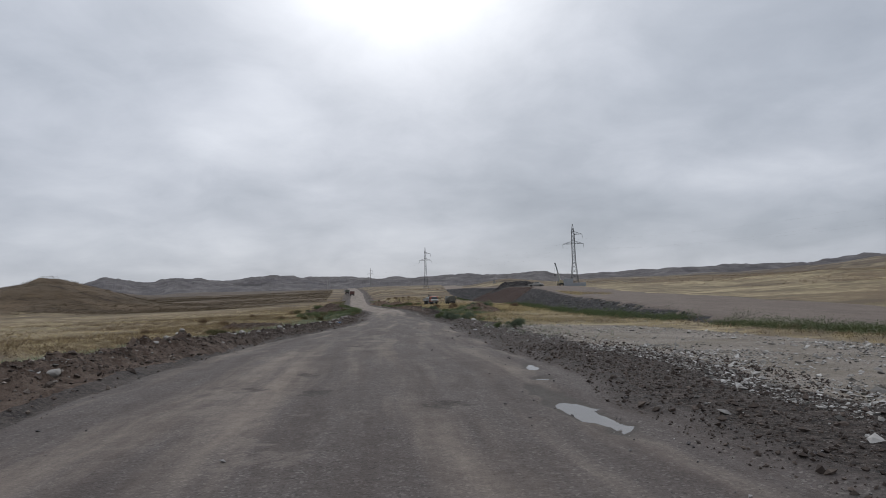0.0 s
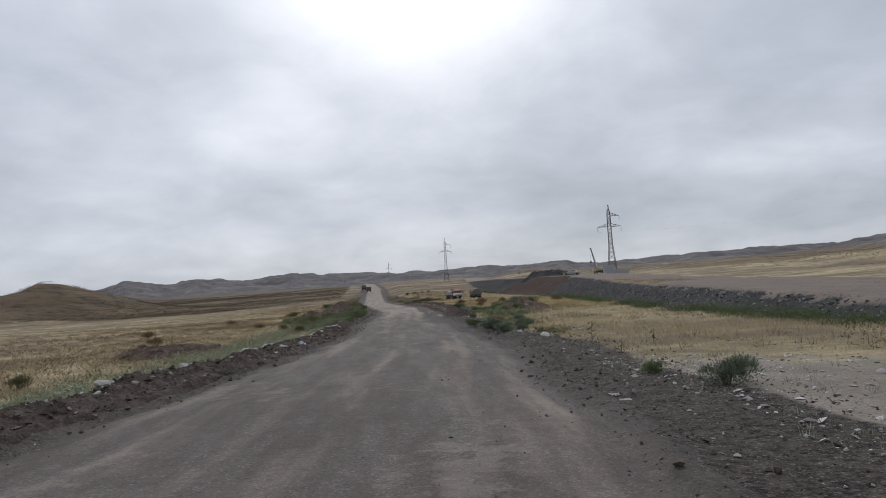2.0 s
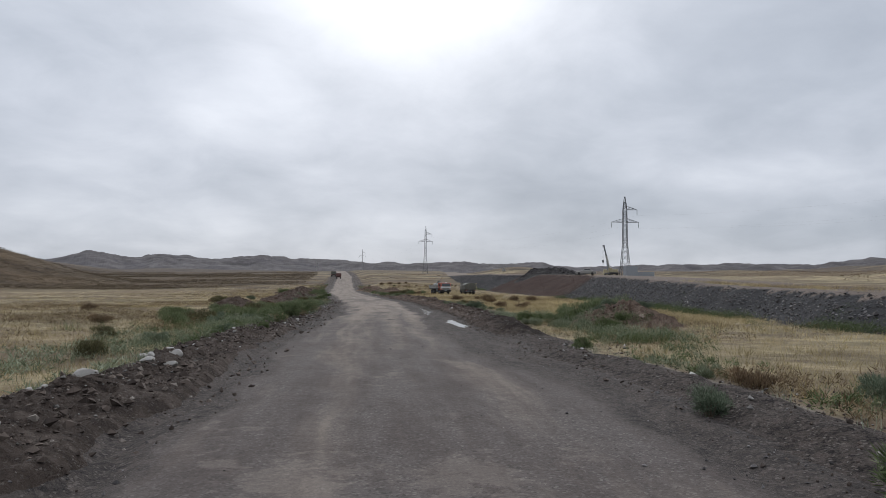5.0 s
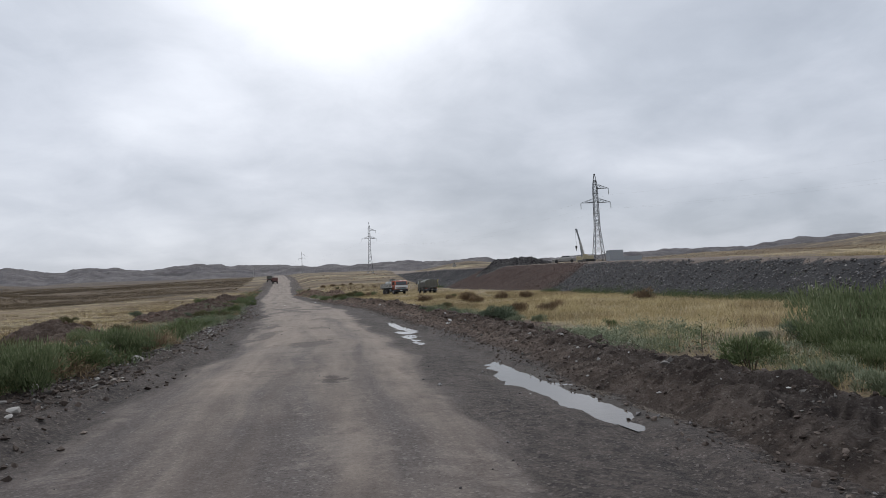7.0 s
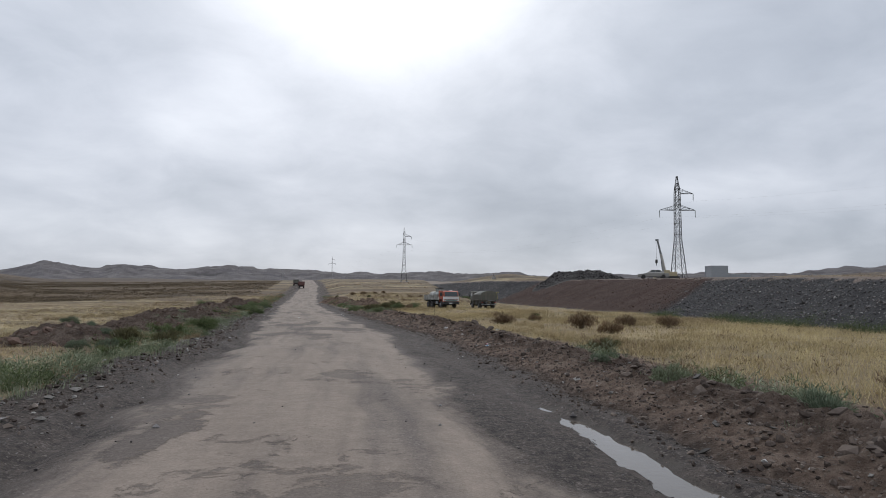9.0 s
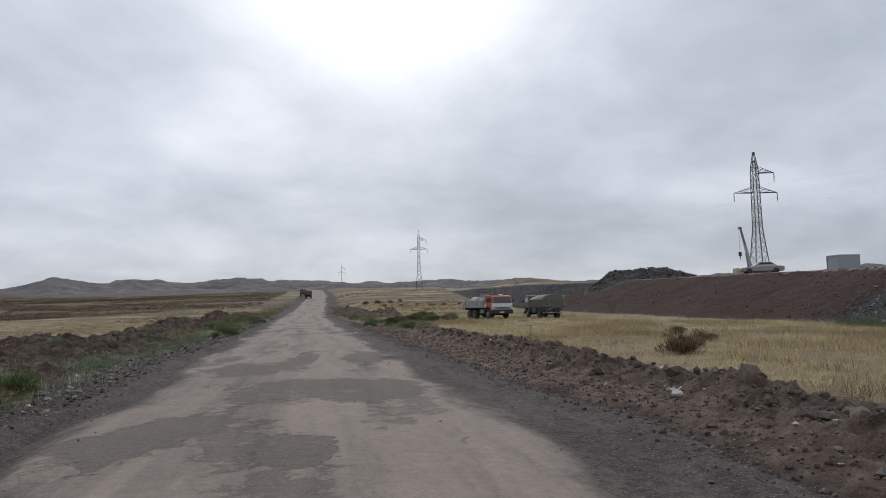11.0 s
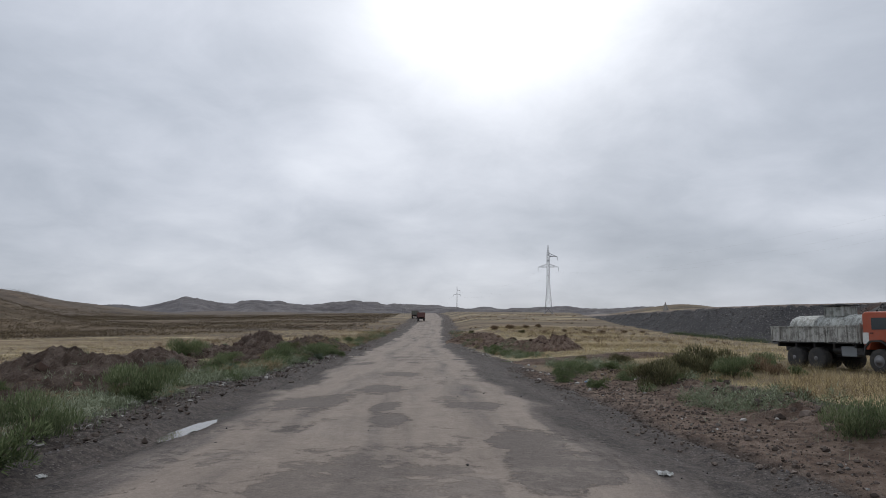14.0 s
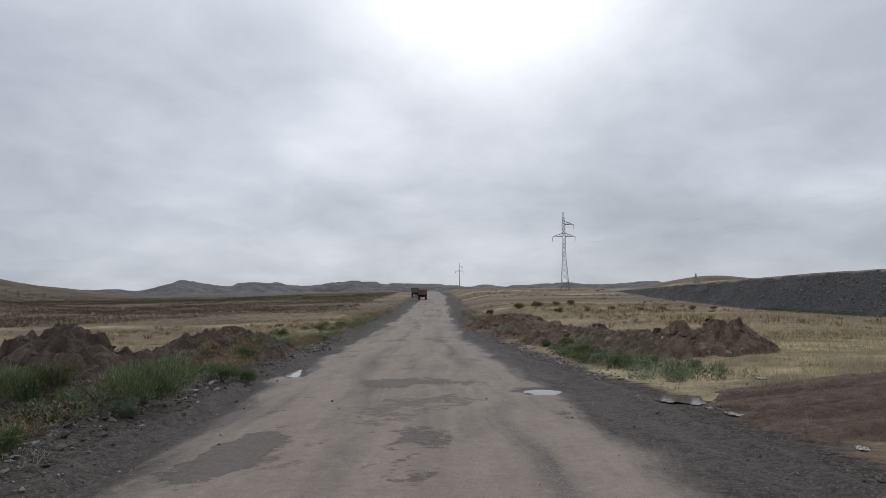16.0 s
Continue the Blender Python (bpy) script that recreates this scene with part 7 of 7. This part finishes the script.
M_WEEDLEAF = plain("ragged_weed_leaf", (0.085, 0.10, 0.035), 0.8, 0, 0.35, 6)
dry_grass()
heath()
field_tufts()
green_weeds()
bushes()
for x, y, h in ((7.6, 52.8, 0.75), (6.9, 47.5, 0.4), (9.3, 168.6, 0.9), (10.2, 104.2, 0.8), (-8.6, 40.2, 0.6), (-6.2, 126.4, 1.0), (7.0, 56.4, 0.45), (9.0, 50.2, 0.5)):
    tall_weed(x, y, h)


# ---- stones, clods, litter ----
M_CLOD = toned("turned_soil_clods", [(0.0, (0.046, 0.035, 0.029)), (0.5, (0.094, 0.073, 0.060)), (0.9, (0.150, 0.120, 0.099)), (1.0, (0.24, 0.21, 0.18))], 0.95, grain=0.6)
M_PALE = toned("pale_field_stone", [(0.0, (0.085, 0.078, 0.070)), (0.6, (0.20, 0.186, 0.168)), (1.0, (0.44, 0.42, 0.39))], 0.9, grain=0.5)
M_DARKSTONE = toned("dark_quarry_stone", [(0.0, (0.052, 0.047, 0.046)), (0.6, (0.112, 0.102, 0.098)), (0.9, (0.19, 0.177, 0.168)), (1.0, (0.31, 0.295, 0.28))], 0.9, grain=0.5)


M_DUG = toned("dug_red_brown_soil", [(0.0, (0.046, 0.030, 0.023)), (0.5, (0.115, 0.075, 0.058)), (0.92, (0.20, 0.136, 0.104)), (1.0, (0.28, 0.23, 0.195))], 0.95, grain=0.6)


def earth_material():
    """Broken earth: each lump of its own tone, pale grit, drier crumbly soil where it is washed out."""
    m, t, b = material("broken_earth")
    p = position(t)
    bits = t.nodes.new("ShaderNodeSeparateColor")
    t.links.new(voronoi(t, p, 34, "F1", "Color"), bits.inputs[0])
    grain = noise_tex(t, p, 20, 6, 0.75)
    wide = noise_tex(t, p, 0.8, 5, 0.65)
    tone = mth(t, "ADD", mth(t, "MULTIPLY", attr(t, "tone"), 0.55), mth(t, "MULTIPLY", mth(t, "ADD", mth(t, "MULTIPLY", grain, 0.6), mth(t, "MULTIPLY", wide, 0.4)), 0.5))
    dark = ramp(t, tone, [(0.2, (0.018, 0.015, 0.014)), (0.5, (0.052, 0.042, 0.037)), (0.78, (0.105, 0.088, 0.077)), (0.95, (0.165, 0.145, 0.128))])
    brown = ramp(t, tone, [(0.2, (0.066, 0.043, 0.032)), (0.5, (0.172, 0.118, 0.087)), (0.78, (0.27, 0.198, 0.152)), (0.95, (0.34, 0.27, 0.215))])
    col = mix(t, attr(t, "dry"), dark, brown)
    col = mix(t, ramp(t, bits.outputs[1], [(0.90, 0.0), (1.0, 0.55)]), col, mix(t, bits.outputs[2], (0.12, 0.108, 0.095), (0.30, 0.27, 0.235)))
    col = mix(t, ramp(t, bits.outputs[0], [(0.0, 0.45), (0.22, 0.0)]), col, (0.034, 0.026, 0.022))
    t.links.new(col, b.inputs["Base Color"])
    b.inputs["Roughness"].default_value = 0.95
    b.inputs["Specular IOR Level"].default_value = 0.12
    bump(t, b, mth(t, "ADD", mth(t, "MULTIPLY", noise_tex(t, p, 7, 6, 0.7), 1.4), mth(t, "ADD", grain, mth(t, "MULTIPLY", bits.outputs[0], 0.5))), 1.0, 0.11)
    return m


M_EARTH = earth_material()


def lumps_of_earth(x, y, seed):
    """Lumps of three sizes, steep-sided: height and tone."""
    wx, wy = x + 0.3 * (fbm(x * 1.5, y * 1.5, 2, seed + 60) - 0.5), y + 0.3 * (fbm(x * 1.5, y * 1.5, 2, seed + 61) - 0.5)
    big, t1 = clod_field(wx, wy, 0.50, seed)
    mid, t2 = clod_field(wx, wy, 0.26, seed + 10)
    low, t3 = clod_field(x, y, 0.14, seed + 20)
    patchy = sstep(0.40, 0.62, fbm(x * 0.55, y * 0.55, 3, seed + 30))
    high = 0.30 * big * patchy + 0.55 * mid * (0.35 + 0.65 * patchy) + 0.75 * low + 0.10 * (fbm(x * 5, y * 5, 2, seed + 40) - 0.5)
    return high, np.where(big * patchy > 0.12, t1, np.where(mid > 0.05, t2, t3)) * 0.6 + 0.4 * t3


def ridge_shape(x, y):
    """The ridges pushed up beside the road: height above the ground, tone and dryness at any points."""
    lo, hi = road_edges(y)
    right = x > (lo + hi) / 2
    d = np.where(right, x - hi, lo - x)
    y0, y1 = np.where(right, 90, 2), np.where(right, 218, 97)
    d0, d1 = np.where(right, -0.2, -0.7), np.where(right, np.interp(y, [95, 118], [3.0, 5.4]), 2.3)
    wob = 0.7 * (fbm(x * 0.7, y * 0.7, 3, 350) - 0.5)
    fade = sstep(0, 3, y - y0) * sstep(0, 3, y1 - y) * sstep(-0.05, 0.75, d + wob * 0.6 - d0) * sstep(-0.05, 1.0, d1 - d - 1.5 * wob)
    crest = np.exp(-(((d - np.interp(y, [90, 120, 150, 170, 200], [1.4, 2.0, 2.3, 3.1, 3.9])) / 1.0) ** 2))
    amount = np.where(right, 0.24 + 0.95 * crest * np.interp(y, [88, 93, 112, 205, 218], [0.8, 1.35, 1.0, 0.8, 0.3]), 0.25 + 0.45 * np.exp(-(((d - 0.9) / 0.8) ** 2)))
    dry = np.where(right, 0.25 + 0.75 * sstep(0.0, 0.6, d) * np.interp(y, [95, 125, 218], [0.1, 0.8, 0.95]) - 0.3 * crest * np.interp(y, [150, 185], [1, 0.2]), np.interp(y, [5, 28, 40, 112], [0.75, 0.6, 0.2, 0.25]))
    high, tone = lumps_of_earth(x, y, 300)
    return 0.045 * fade - 0.06 * (1 - fade) + high * amount * fade, tone, dry


def on_ridge(x, y):
    """Height of the ground with the ridges on it."""
    return land(x, y)[0] + np.maximum(ridge_shape(x, y)[0], 0)


def earth_sheet(name, x, y, z, tone, dry, label, category, kind):
    """A patch of broken earth over a grid of points."""
    idx = np.arange(x.size).reshape(x.shape)
    quads = np.stack([idx[:-1, :-1], idx[:-1, 1:], idx[1:, 1:], idx[1:, :-1]], -1).reshape(-1, 4)
    me = mesh_from(name, np.stack([x, y, z], -1).reshape(-1, 3), quads, M_EARTH, tone.reshape(-1), False)
    me.attributes.new("dry", "FLOAT", "POINT").data.foreach_set("value", np.clip(dry, 0, 1).reshape(-1).astype(np.float32))
    return tagged(new(name, me), label, category, kind=kind)


def earth_ridges():
    for side, y0, y1, d0, d1, across, along, label in (("r", 90, 218, -0.2, 5.4, 0.085, 0.1, "long ridge of broken brown earth clods beside the road"), ("l", 2, 97, -0.7, 2.3, 0.085, 0.1, "low bank of dark stony earth along the road edge")):
        y, d = np.meshgrid(np.arange(y0, y1, along), np.arange(d0, d1, across), indexing="ij")
        lo, hi = road_edges(y)
        x = hi + d if side == "r" else lo - d
        extra, tone, dry = ridge_shape(x, y)
        earth_sheet("earth_ridge", x, y, land(x, y)[0] + extra, tone, dry, label, "soil", "stuff")


def soil_heaps():
    for n, (cx, cy, w, l, top) in enumerate(HEAPS):
        step = 0.10 if top > 0.65 else 0.13
        x, y = np.meshgrid(np.arange(cx - 1.7 * w, cx + 1.7 * w, step), np.arange(cy - 1.7 * l, cy + 1.7 * l, step))
        r = np.sqrt(((x - cx) / w) ** 2 + ((y - cy) / l) ** 2) + 0.5 * (fbm(x * 0.9, y * 0.9, 3, 500 + n) - 0.5)
        fade = sstep(1.62, 1.05, r)
        high, tone = lumps_of_earth(x, y, 520 + n)
        dry = np.full_like(x, 0.95 if cx > 0 else 0.5)
        ob = earth_sheet("earth_mound", x, y, land(x, y)[0] + 0.06 * fade - 0.12 * (1 - fade) + 1.4 * fade * high, tone, dry, "heap of freshly dug red-brown earth in lumps" if cx > 0 else "heap of dark dug earth among weeds", "soil heap", "")
        ob["group"] = "heaps of dug earth"


def churned_mud():
    """Wheel-churned mud where vehicles turn off, with long curved tracks."""
    x, y = np.meshgrid(np.arange(2.6, 15.5, 0.1), np.arange(219.5, 234, 0.1))
    u = y - 225.5 - 0.3 * x
    spread = sstep(4.2, 2.4, np.abs(u) + 1.6 * (fbm(x * 0.4, y * 0.4, 3, 611) - 0.5)) * sstep(0.2, 1.4, x - road_edges(y)[1]) * sstep(15.5, 13.5, x)
    bend = u + 1.3 * fbm(x * 0.16, y * 0.2, 2, 612)
    track = np.abs((bend * 0.9) % 1.0 - 0.5) * 2
    high, tone = lumps_of_earth(x, y, 620)
    spread = spread * (1 - puddle_depth(x, y))
    z = land(x, y)[0] + 0.02 * spread - 0.12 * (1 - spread) + spread * (0.07 * sstep(0.35, 0.9, track) + 0.16 * high)
    earth_sheet("churned_mud", x, y, z, 0.5 * tone + 0.25 * track + 0.1, 0.5 + 0.6 * fbm(x * 0.3, y * 0.8, 3, 613), "wet brown mud churned by turning wheels", "mud", "stuff")


def clods():
    # loose lumps and crumbs on and below the ridges
    n = 24000
    y = RNG.uniform(90, 220, n)
    lo, hi = road_edges(y)
    x = hi + RNG.gamma(2.4, 0.95, n) - 0.7
    ok = ~((y > 215) & (x > 3.2))
    x, y = x[ok], y[ok]
    size = np.minimum(RNG.gamma(1.0, 0.018, len(x)) + 0.008, 0.08) * np.interp(y, [90, 115], [0.7, 1.0])
    big = size > 0.035
    scatter("soil_lumps", stones(x[big], y[big], size[big] * 0.72, 0.75, 0.4, 0.3, on_ridge(x[big], y[big]), False, RNG.uniform(0, 0.85, big.sum())), M_CLOD, "broken clods of earth on the ridge", "soil")
    x, y, size = x[~big], y[~big], size[~big]
    scatter("soil_clods", stones(x, y, size, 0.75, 0.3, 0.4, on_ridge(x, y), True, np.clip(RNG.uniform(0, 1, len(x)) ** 1.3 * np.interp(y, [92, 120], [0.5, 1.0]), 0, 1)), M_CLOD, "dark broken soil clods on the ridge and below it", "soil")
    n = 900
    y = RNG.uniform(104, 214, n)
    x = road_edges(y)[1] + np.interp(y, [90, 120, 150, 170, 200], [1.4, 2.0, 2.3, 3.1, 3.9]) + RNG.normal(0.0, 0.6, n)
    scatter("soil_lumps", stones(x, y, RNG.gamma(2.0, 0.020, n) + 0.05, 0.75, 0.55, 0.22, on_ridge(x, y), False, RNG.uniform(0, 0.7, n)), M_CLOD, "large broken lumps of earth on the ridge", "soil")
    n = 16000
    y = np.where(RNG.uniform(0, 1, n) < 0.66, RNG.uniform(5, 108, n), RNG.uniform(105, 262, n))
    lo, hi = road_edges(y)
    x = lo - RNG.normal(0.8, 0.75, n) * np.interp(y, [95, 115, 200, 215], [1, 0.7, 0.6, 0.8])
    scatter("soil_clods", stones(x, y, np.minimum(RNG.gamma(1.1, 0.020, n) + 0.008, 0.10), 0.75, 0.3, 0.4, on_ridge(x, y), True, RNG.uniform(0, 1, n) ** 1.6), M_CLOD, "dark clods and stones along the road edge", "soil")
    n = 15000
    y = np.where(RNG.uniform(0, 1, n) < 0.6, RNG.uniform(6, 26, n), RNG.uniform(26, 88, n))
    lo, hi = road_edges(y)
    x = hi + RNG.uniform(-0.7, 3.6, n)
    scatter("soil_clods", stones(x, y, np.minimum(RNG.gamma(1.0, 0.011, n) + 0.006, 0.07), 0.7, 0.25, 0.4, None, True, RNG.uniform(0, 0.9, n) ** 2.2), M_CLOD, "dark stony soil beside the road", "soil")
    xs, ys = [], []
    for cx, cy, w, l, top in HEAPS:
        k = int(190 * w * l / 4)
        r, a = np.sqrt(RNG.uniform(0, 1.5, k)), RNG.uniform(0, 6.283, k)
        xs.append(cx + w * r * np.cos(a)), ys.append(cy + l * r * np.sin(a))
    x, y = np.concatenate(xs), np.concatenate(ys)
    scatter("soil_lumps", stones(x, y, np.minimum(RNG.gamma(1.3, 0.045, len(x)) + 0.03, 0.24), 0.8, -0.05, 0.3, None, False, RNG.uniform(0, 1, len(x)) * np.where(x < 0, 0.6, 1.0)), M_DUG, "lumps of dug earth on the heaps", "soil")


def verge_stones():
    n = 6500
    y = RNG.uniform(8, 262, n)
    lo, hi = road_edges(y)
    left = RNG.uniform(0, 1, n) < 0.6
    x = np.where(left, lo - RNG.normal(1.2, 0.7, n), hi + RNG.gamma(2.4, 0.8, n))
    scatter("verge_stones", stones(x, y, np.minimum(RNG.gamma(1.1, 0.018, n) + 0.008, 0.09), 0.6, 0.2, 0.35, on_ridge(x, y), True), M_PALE, "small pale stones along the verges", "stones")
    n = 1500
    y = np.concatenate([RNG.uniform(158, 256, n), RNG.uniform(100, 158, 300), RNG.uniform(233, 262, 500)])
    lo, hi = road_edges(y)
    x = np.where(np.arange(len(y)) < n + 300, lo - RNG.normal(0.9, 0.32, len(y)), hi + RNG.normal(1.0, 0.35, len(y)))
    scatter("verge_rubble", stones(x, y, np.minimum(RNG.gamma(1.2, 0.022, len(y)) + 0.018, 0.11), 0.45, 0.3, 0.3, None, False, RNG.uniform(0, 0.75, len(y))), M_PALE, "pale flat rubble strung along the road edge", "rubble")
    # stony apron beside the start of the road
    n = 30000
    y = np.where(RNG.uniform(0, 1, n) < 0.72, RNG.uniform(6, 24, n), RNG.uniform(24, 50, n))
    lo, hi = road_edges(y)
    x = hi + RNG.uniform(0.6, 11, n)
    z, zone = land(x, y)
    ok = (zone["gravel"] > 0.25) & (fbm(x * 0.4, y * 0.3, 3, 91) + RNG.normal(0, 0.10, n) > 0.46)
    scatter("gravel_stones", stones(x[ok], y[ok], np.minimum(RNG.gamma(1.1, 0.016, ok.sum()) + 0.010, 0.11), 0.4, 0.2, 0.35, z[ok], True, RNG.uniform(0.35, 1, ok.sum())), M_PALE, "flat pale stones scattered over the gravel", "stones")
    n = 9000
    y = RNG.uniform(5, 250, n)
    lo, hi = road_edges(y)
    side = RNG.uniform(0, 1, n) < 0.42
    x = np.where(side, lo + RNG.gamma(1.4, 0.5, n) - 0.2, hi - RNG.gamma(1.5, 0.8, n) + 0.3)
    scatter("road_grit", stones(x, y, RNG.gamma(1.2, 0.007, n) + 0.006, 0.7, 0.3, 0.35, None, True), M_DARKSTONE, "loose dark grit along the road edges", "grit")


def bank_stones():
    y = np.concatenate([RNG.uniform(24, 192, 40000), RNG.uniform(256, 430, 26000)])
    x = np.interp(y, TOE_X[0], TOE_X[1]) + RNG.uniform(-0.8, 9.5, len(y))
    z, zone = land(x, y)
    ok = (zone["bank"] > 0.97) & (RNG.uniform(0, 1, len(y)) > zone["red"])
    x, y, z = x[ok], y[ok], z[ok]
    size = np.minimum(RNG.gamma(1.2, 0.032, len(x)) + 0.025, 0.17)
    scatter("bank_stones", stones(x, y, size, 0.7, 0.45, 0.35, z, True), M_DARKSTONE, "dark broken stone facing of the embankment", "stones")
    n = 6000
    y = RNG.uniform(184, 264, n)
    x = np.interp(y, TOE_X[0], TOE_X[1]) + RNG.uniform(-0.5, 13, n)
    z, zone = land(x, y)
    ok = (zone["bank"] > 0.35)
    scatter("bank_clods", stones(x[ok], y[ok], np.minimum(RNG.gamma(1.0, 0.028, ok.sum()) + 0.015, 0.16), 0.7, 0.4, 0.35, z[ok], True, RNG.uniform(0, 0.5, ok.sum())), M_DUG, "reddish clods and stones on the earth bank", "soil")


def rock_mesh(seed, flat=0.7):
    g = np.random.default_rng(seed)
    bm = bmesh.new()
    bmesh.ops.create_icosphere(bm, subdivisions=2, radius=1.0)
    cuts = [(Vector(g.normal(0, 1, 3)).normalized(), g.uniform(0.55, 0.85)) for _ in range(9)]
    for v in bm.verts:
        for nrm, d in cuts:
            over = v.co.dot(nrm) - d
            if over > 0:
                v.co -= nrm * over * 0.9
        v.co *= 1 + g.uniform(-0.04, 0.04)
        v.co.z *= flat
    me = bpy.data.meshes.new("rock")
    bm.to_mesh(me)
    bm.free()
    me.materials.append(M_ROCK)
    return me


M_ROCK = plain("weathered_pale_rock", (0.33, 0.31, 0.28), 0.9, 0, 0.35, 3.0, dirty=0.4)
ROCKS = [rock_mesh(200 + k, (0.6, 0.75, 0.5, 0.85, 0.65)[k % 5]) for k in range(5)]


def rocks():
    g = random.Random(5)
    spots = [(-6.2, 56.6, 0.5), (-5.8, 58.9, 0.44), (-5.1, 58.7, 0.32), (-4.6, 61.3, 0.26), (-5.2, 65.8, 0.24), (-4.9, 55.9, 0.2), (-6.1, 68.0, 0.22), (6.4, 55.5, 0.4), (5.9, 58.6, 0.2), (5.9, 60.2, 0.16), (2.9, 216.0, 0.15), (3.6, 207.4, 0.12), (2.6, 210.6, 0.15), (-8.4, 209.0, 0.14), (8.1, 120.4, 0.08), (9.0, 119.5, 0.08),
             (7.6, 152.3, 0.16), (10.2, 158.1, 0.22), (9.6, 40.2, 0.14), (-8.0, 42.2, 0.14), (3.1, 214.4, 0.13), (3.3, 212.9, 0.14), (2.8, 217.4, 0.12)]
    for _ in range(105):
        y = g.uniform(16, 112)
        spots.append((float(road_edges(np.array([y]))[0][0]) - g.gauss(1.35, 0.4), y, g.choice((0.07, 0.09, 0.12, 0.15, 0.2, 0.28))))
    for _ in range(45):
        y = g.uniform(112, 255)
        if g.random() < 0.5:
            spots.append((float(road_edges(np.array([y]))[0][0]) - g.gauss(1.2, 0.4), y, g.choice((0.06, 0.08, 0.1, 0.13))))
        else:
            spots.append((float(road_edges(np.array([y]))[1][0]) + g.gauss(2.0, 0.9), y, g.choice((0.05, 0.07, 0.09, 0.11))))
    for n, (x, y, s) in enumerate(spots):
        ob = tagged(new("rock", ROCKS[n % 5]), "pale angular rock lying on the road verge" if s > 0.15 else "small pale rock lying on the road verge", "rock", "verge rocks")
        s *= 0.75
        ob.matrix_world = pose(x, y, float(on_ridge(np.array([x]), np.array([y]))[0]) + s * 0.2, g.uniform(-15, 15), g.uniform(-15, 15), g.uniform(0, 360)) @ Matrix.Diagonal((s * g.uniform(0.8, 1.3), s * g.uniform(0.7, 1.1), s, 1))


M_PLASTIC = plain("clear_bottle_plastic", (0.52, 0.56, 0.60), 0.2, 0, 0.15, 12, dirty=0.2)
M_BLUE = plain("blue_bottle_label", (0.06, 0.20, 0.42), 0.4, 0, 0.15, 12)
M_REDLABEL = plain("red_bottle_label", (0.45, 0.05, 0.04), 0.4, 0, 0.15, 12)
M_PAPER = plain("dirty_white_plastic", (0.62, 0.62, 0.60), 0.6, 0, 0.2, 10, dirty=0.25)


def bottle(x, y, turn, label_mat, words):
    T = thing("plastic_bottle", words, "bottle", "litter bottles")
    part("bottle_body", lathe(bmesh.new(), [(0.02, -0.16), (0.042, -0.155), (0.045, -0.1), (0.042, -0.02), (0.045, 0.05), (0.036, 0.09), (0.016, 0.125), (0.014, 0.15)], 14, "y", (0, 0, 0.045)), M_PLASTIC, T)
    part("label", lathe(bmesh.new(), [(0.0455, -0.09), (0.0465, -0.085), (0.0465, 0.03), (0.0455, 0.035)], 14, "y", (0, 0, 0.045)), label_mat, T)
    part("cap", lathe(bmesh.new(), [(0.016, 0.148), (0.017, 0.15), (0.017, 0.17), (0.005, 0.172)], 10, "y", (0, 0, 0.045)), label_mat, T)
    return place(T, x, y, turn, float(on_ridge(np.array([x]), np.array([y]))[0]) + 0.02, 1.0 if y < 100 else 0.48)


def scrap(x, y, s, seed):
    """A crumpled scrap of white sheeting."""
    g = np.random.default_rng(seed)
    bm = bmesh.new()
    n = 6
    grid = [[bm.verts.new(((i / n - 0.5) * s * 1.5 + g.normal(0, 0.03) * s, (j / n - 0.5) * s + g.normal(0, 0.03) * s, abs(g.normal(0.12, 0.13)) * s)) for i in range(n + 1)] for j in range(n + 1)]
    for j in range(n):
        for i in range(n):
            if g.uniform() > 0.12 or 0 < i < n - 1:
                bm.faces.new((grid[j][i], grid[j][i + 1], grid[j + 1][i + 1], grid[j + 1][i]))
    bmesh.ops.solidify(bm, geom=bm.faces[:], thickness=0.004)
    ob = part("plastic_scrap", bm, M_PAPER)
    tagged(ob, "crumpled dirty white plastic scrap on the verge", "litter", "litter scraps")
    return place(ob, x, y, seed * 47 % 360, float(on_ridge(np.array([float(x)]), np.array([float(y)]))[0]) + 0.005)


earth_ridges()
soil_heaps()
churned_mud()
clods()
verge_stones()
bank_stones()
rocks()
for x, y, turn, mat, words in ((-4.35, 60.2, 70, M_BLUE, "blue plastic bottle lying on the stony verge"), (7.2, 140.1, 20, M_REDLABEL, "crushed plastic bottle lying on bare soil"), (7.1, 139.7, 100, M_BLUE, "small plastic bottle lying on bare soil"), (5.8, 161.3, 80, M_REDLABEL, "red and white plastic bottle on the verge"),
                               (-7.9, 193.8, 130, M_BLUE, "blue and white plastic bottle in the weeds"), (4.1, 208.3, 60, M_BLUE, "blue and white plastic bottle in the weeds"), (5.57, 224.1, 10, M_PAPER, "white plastic bottle standing out on bare soil")):
    bottle(x, y, turn, mat, words)
for n, (x, y, s) in enumerate(((4.1, 39.9, 0.14), (7.8, 152.7, 0.24), (4.4, 209.2, 0.2), (2.1, 191.9, 0.18), (-6.5, 191.7, 0.14), (-1.9, 178.0, 0.13), (11.4, 155.6, 0.25), (-6.6, 52.0, 0.14), (9.2, 60.6, 0.3), (11.0, 62.0, 0.2), (7.0, 118.2, 0.2), (12.6, 196.4, 0.25), (6.0, 231.8, 0.2), (13.8, 240.5, 0.25), (3.4, 222.6, 0.15), (-8.2, 168.4, 0.22), (-8.9, 180.6, 0.2))):
    scrap(x, y, s, n + 3)
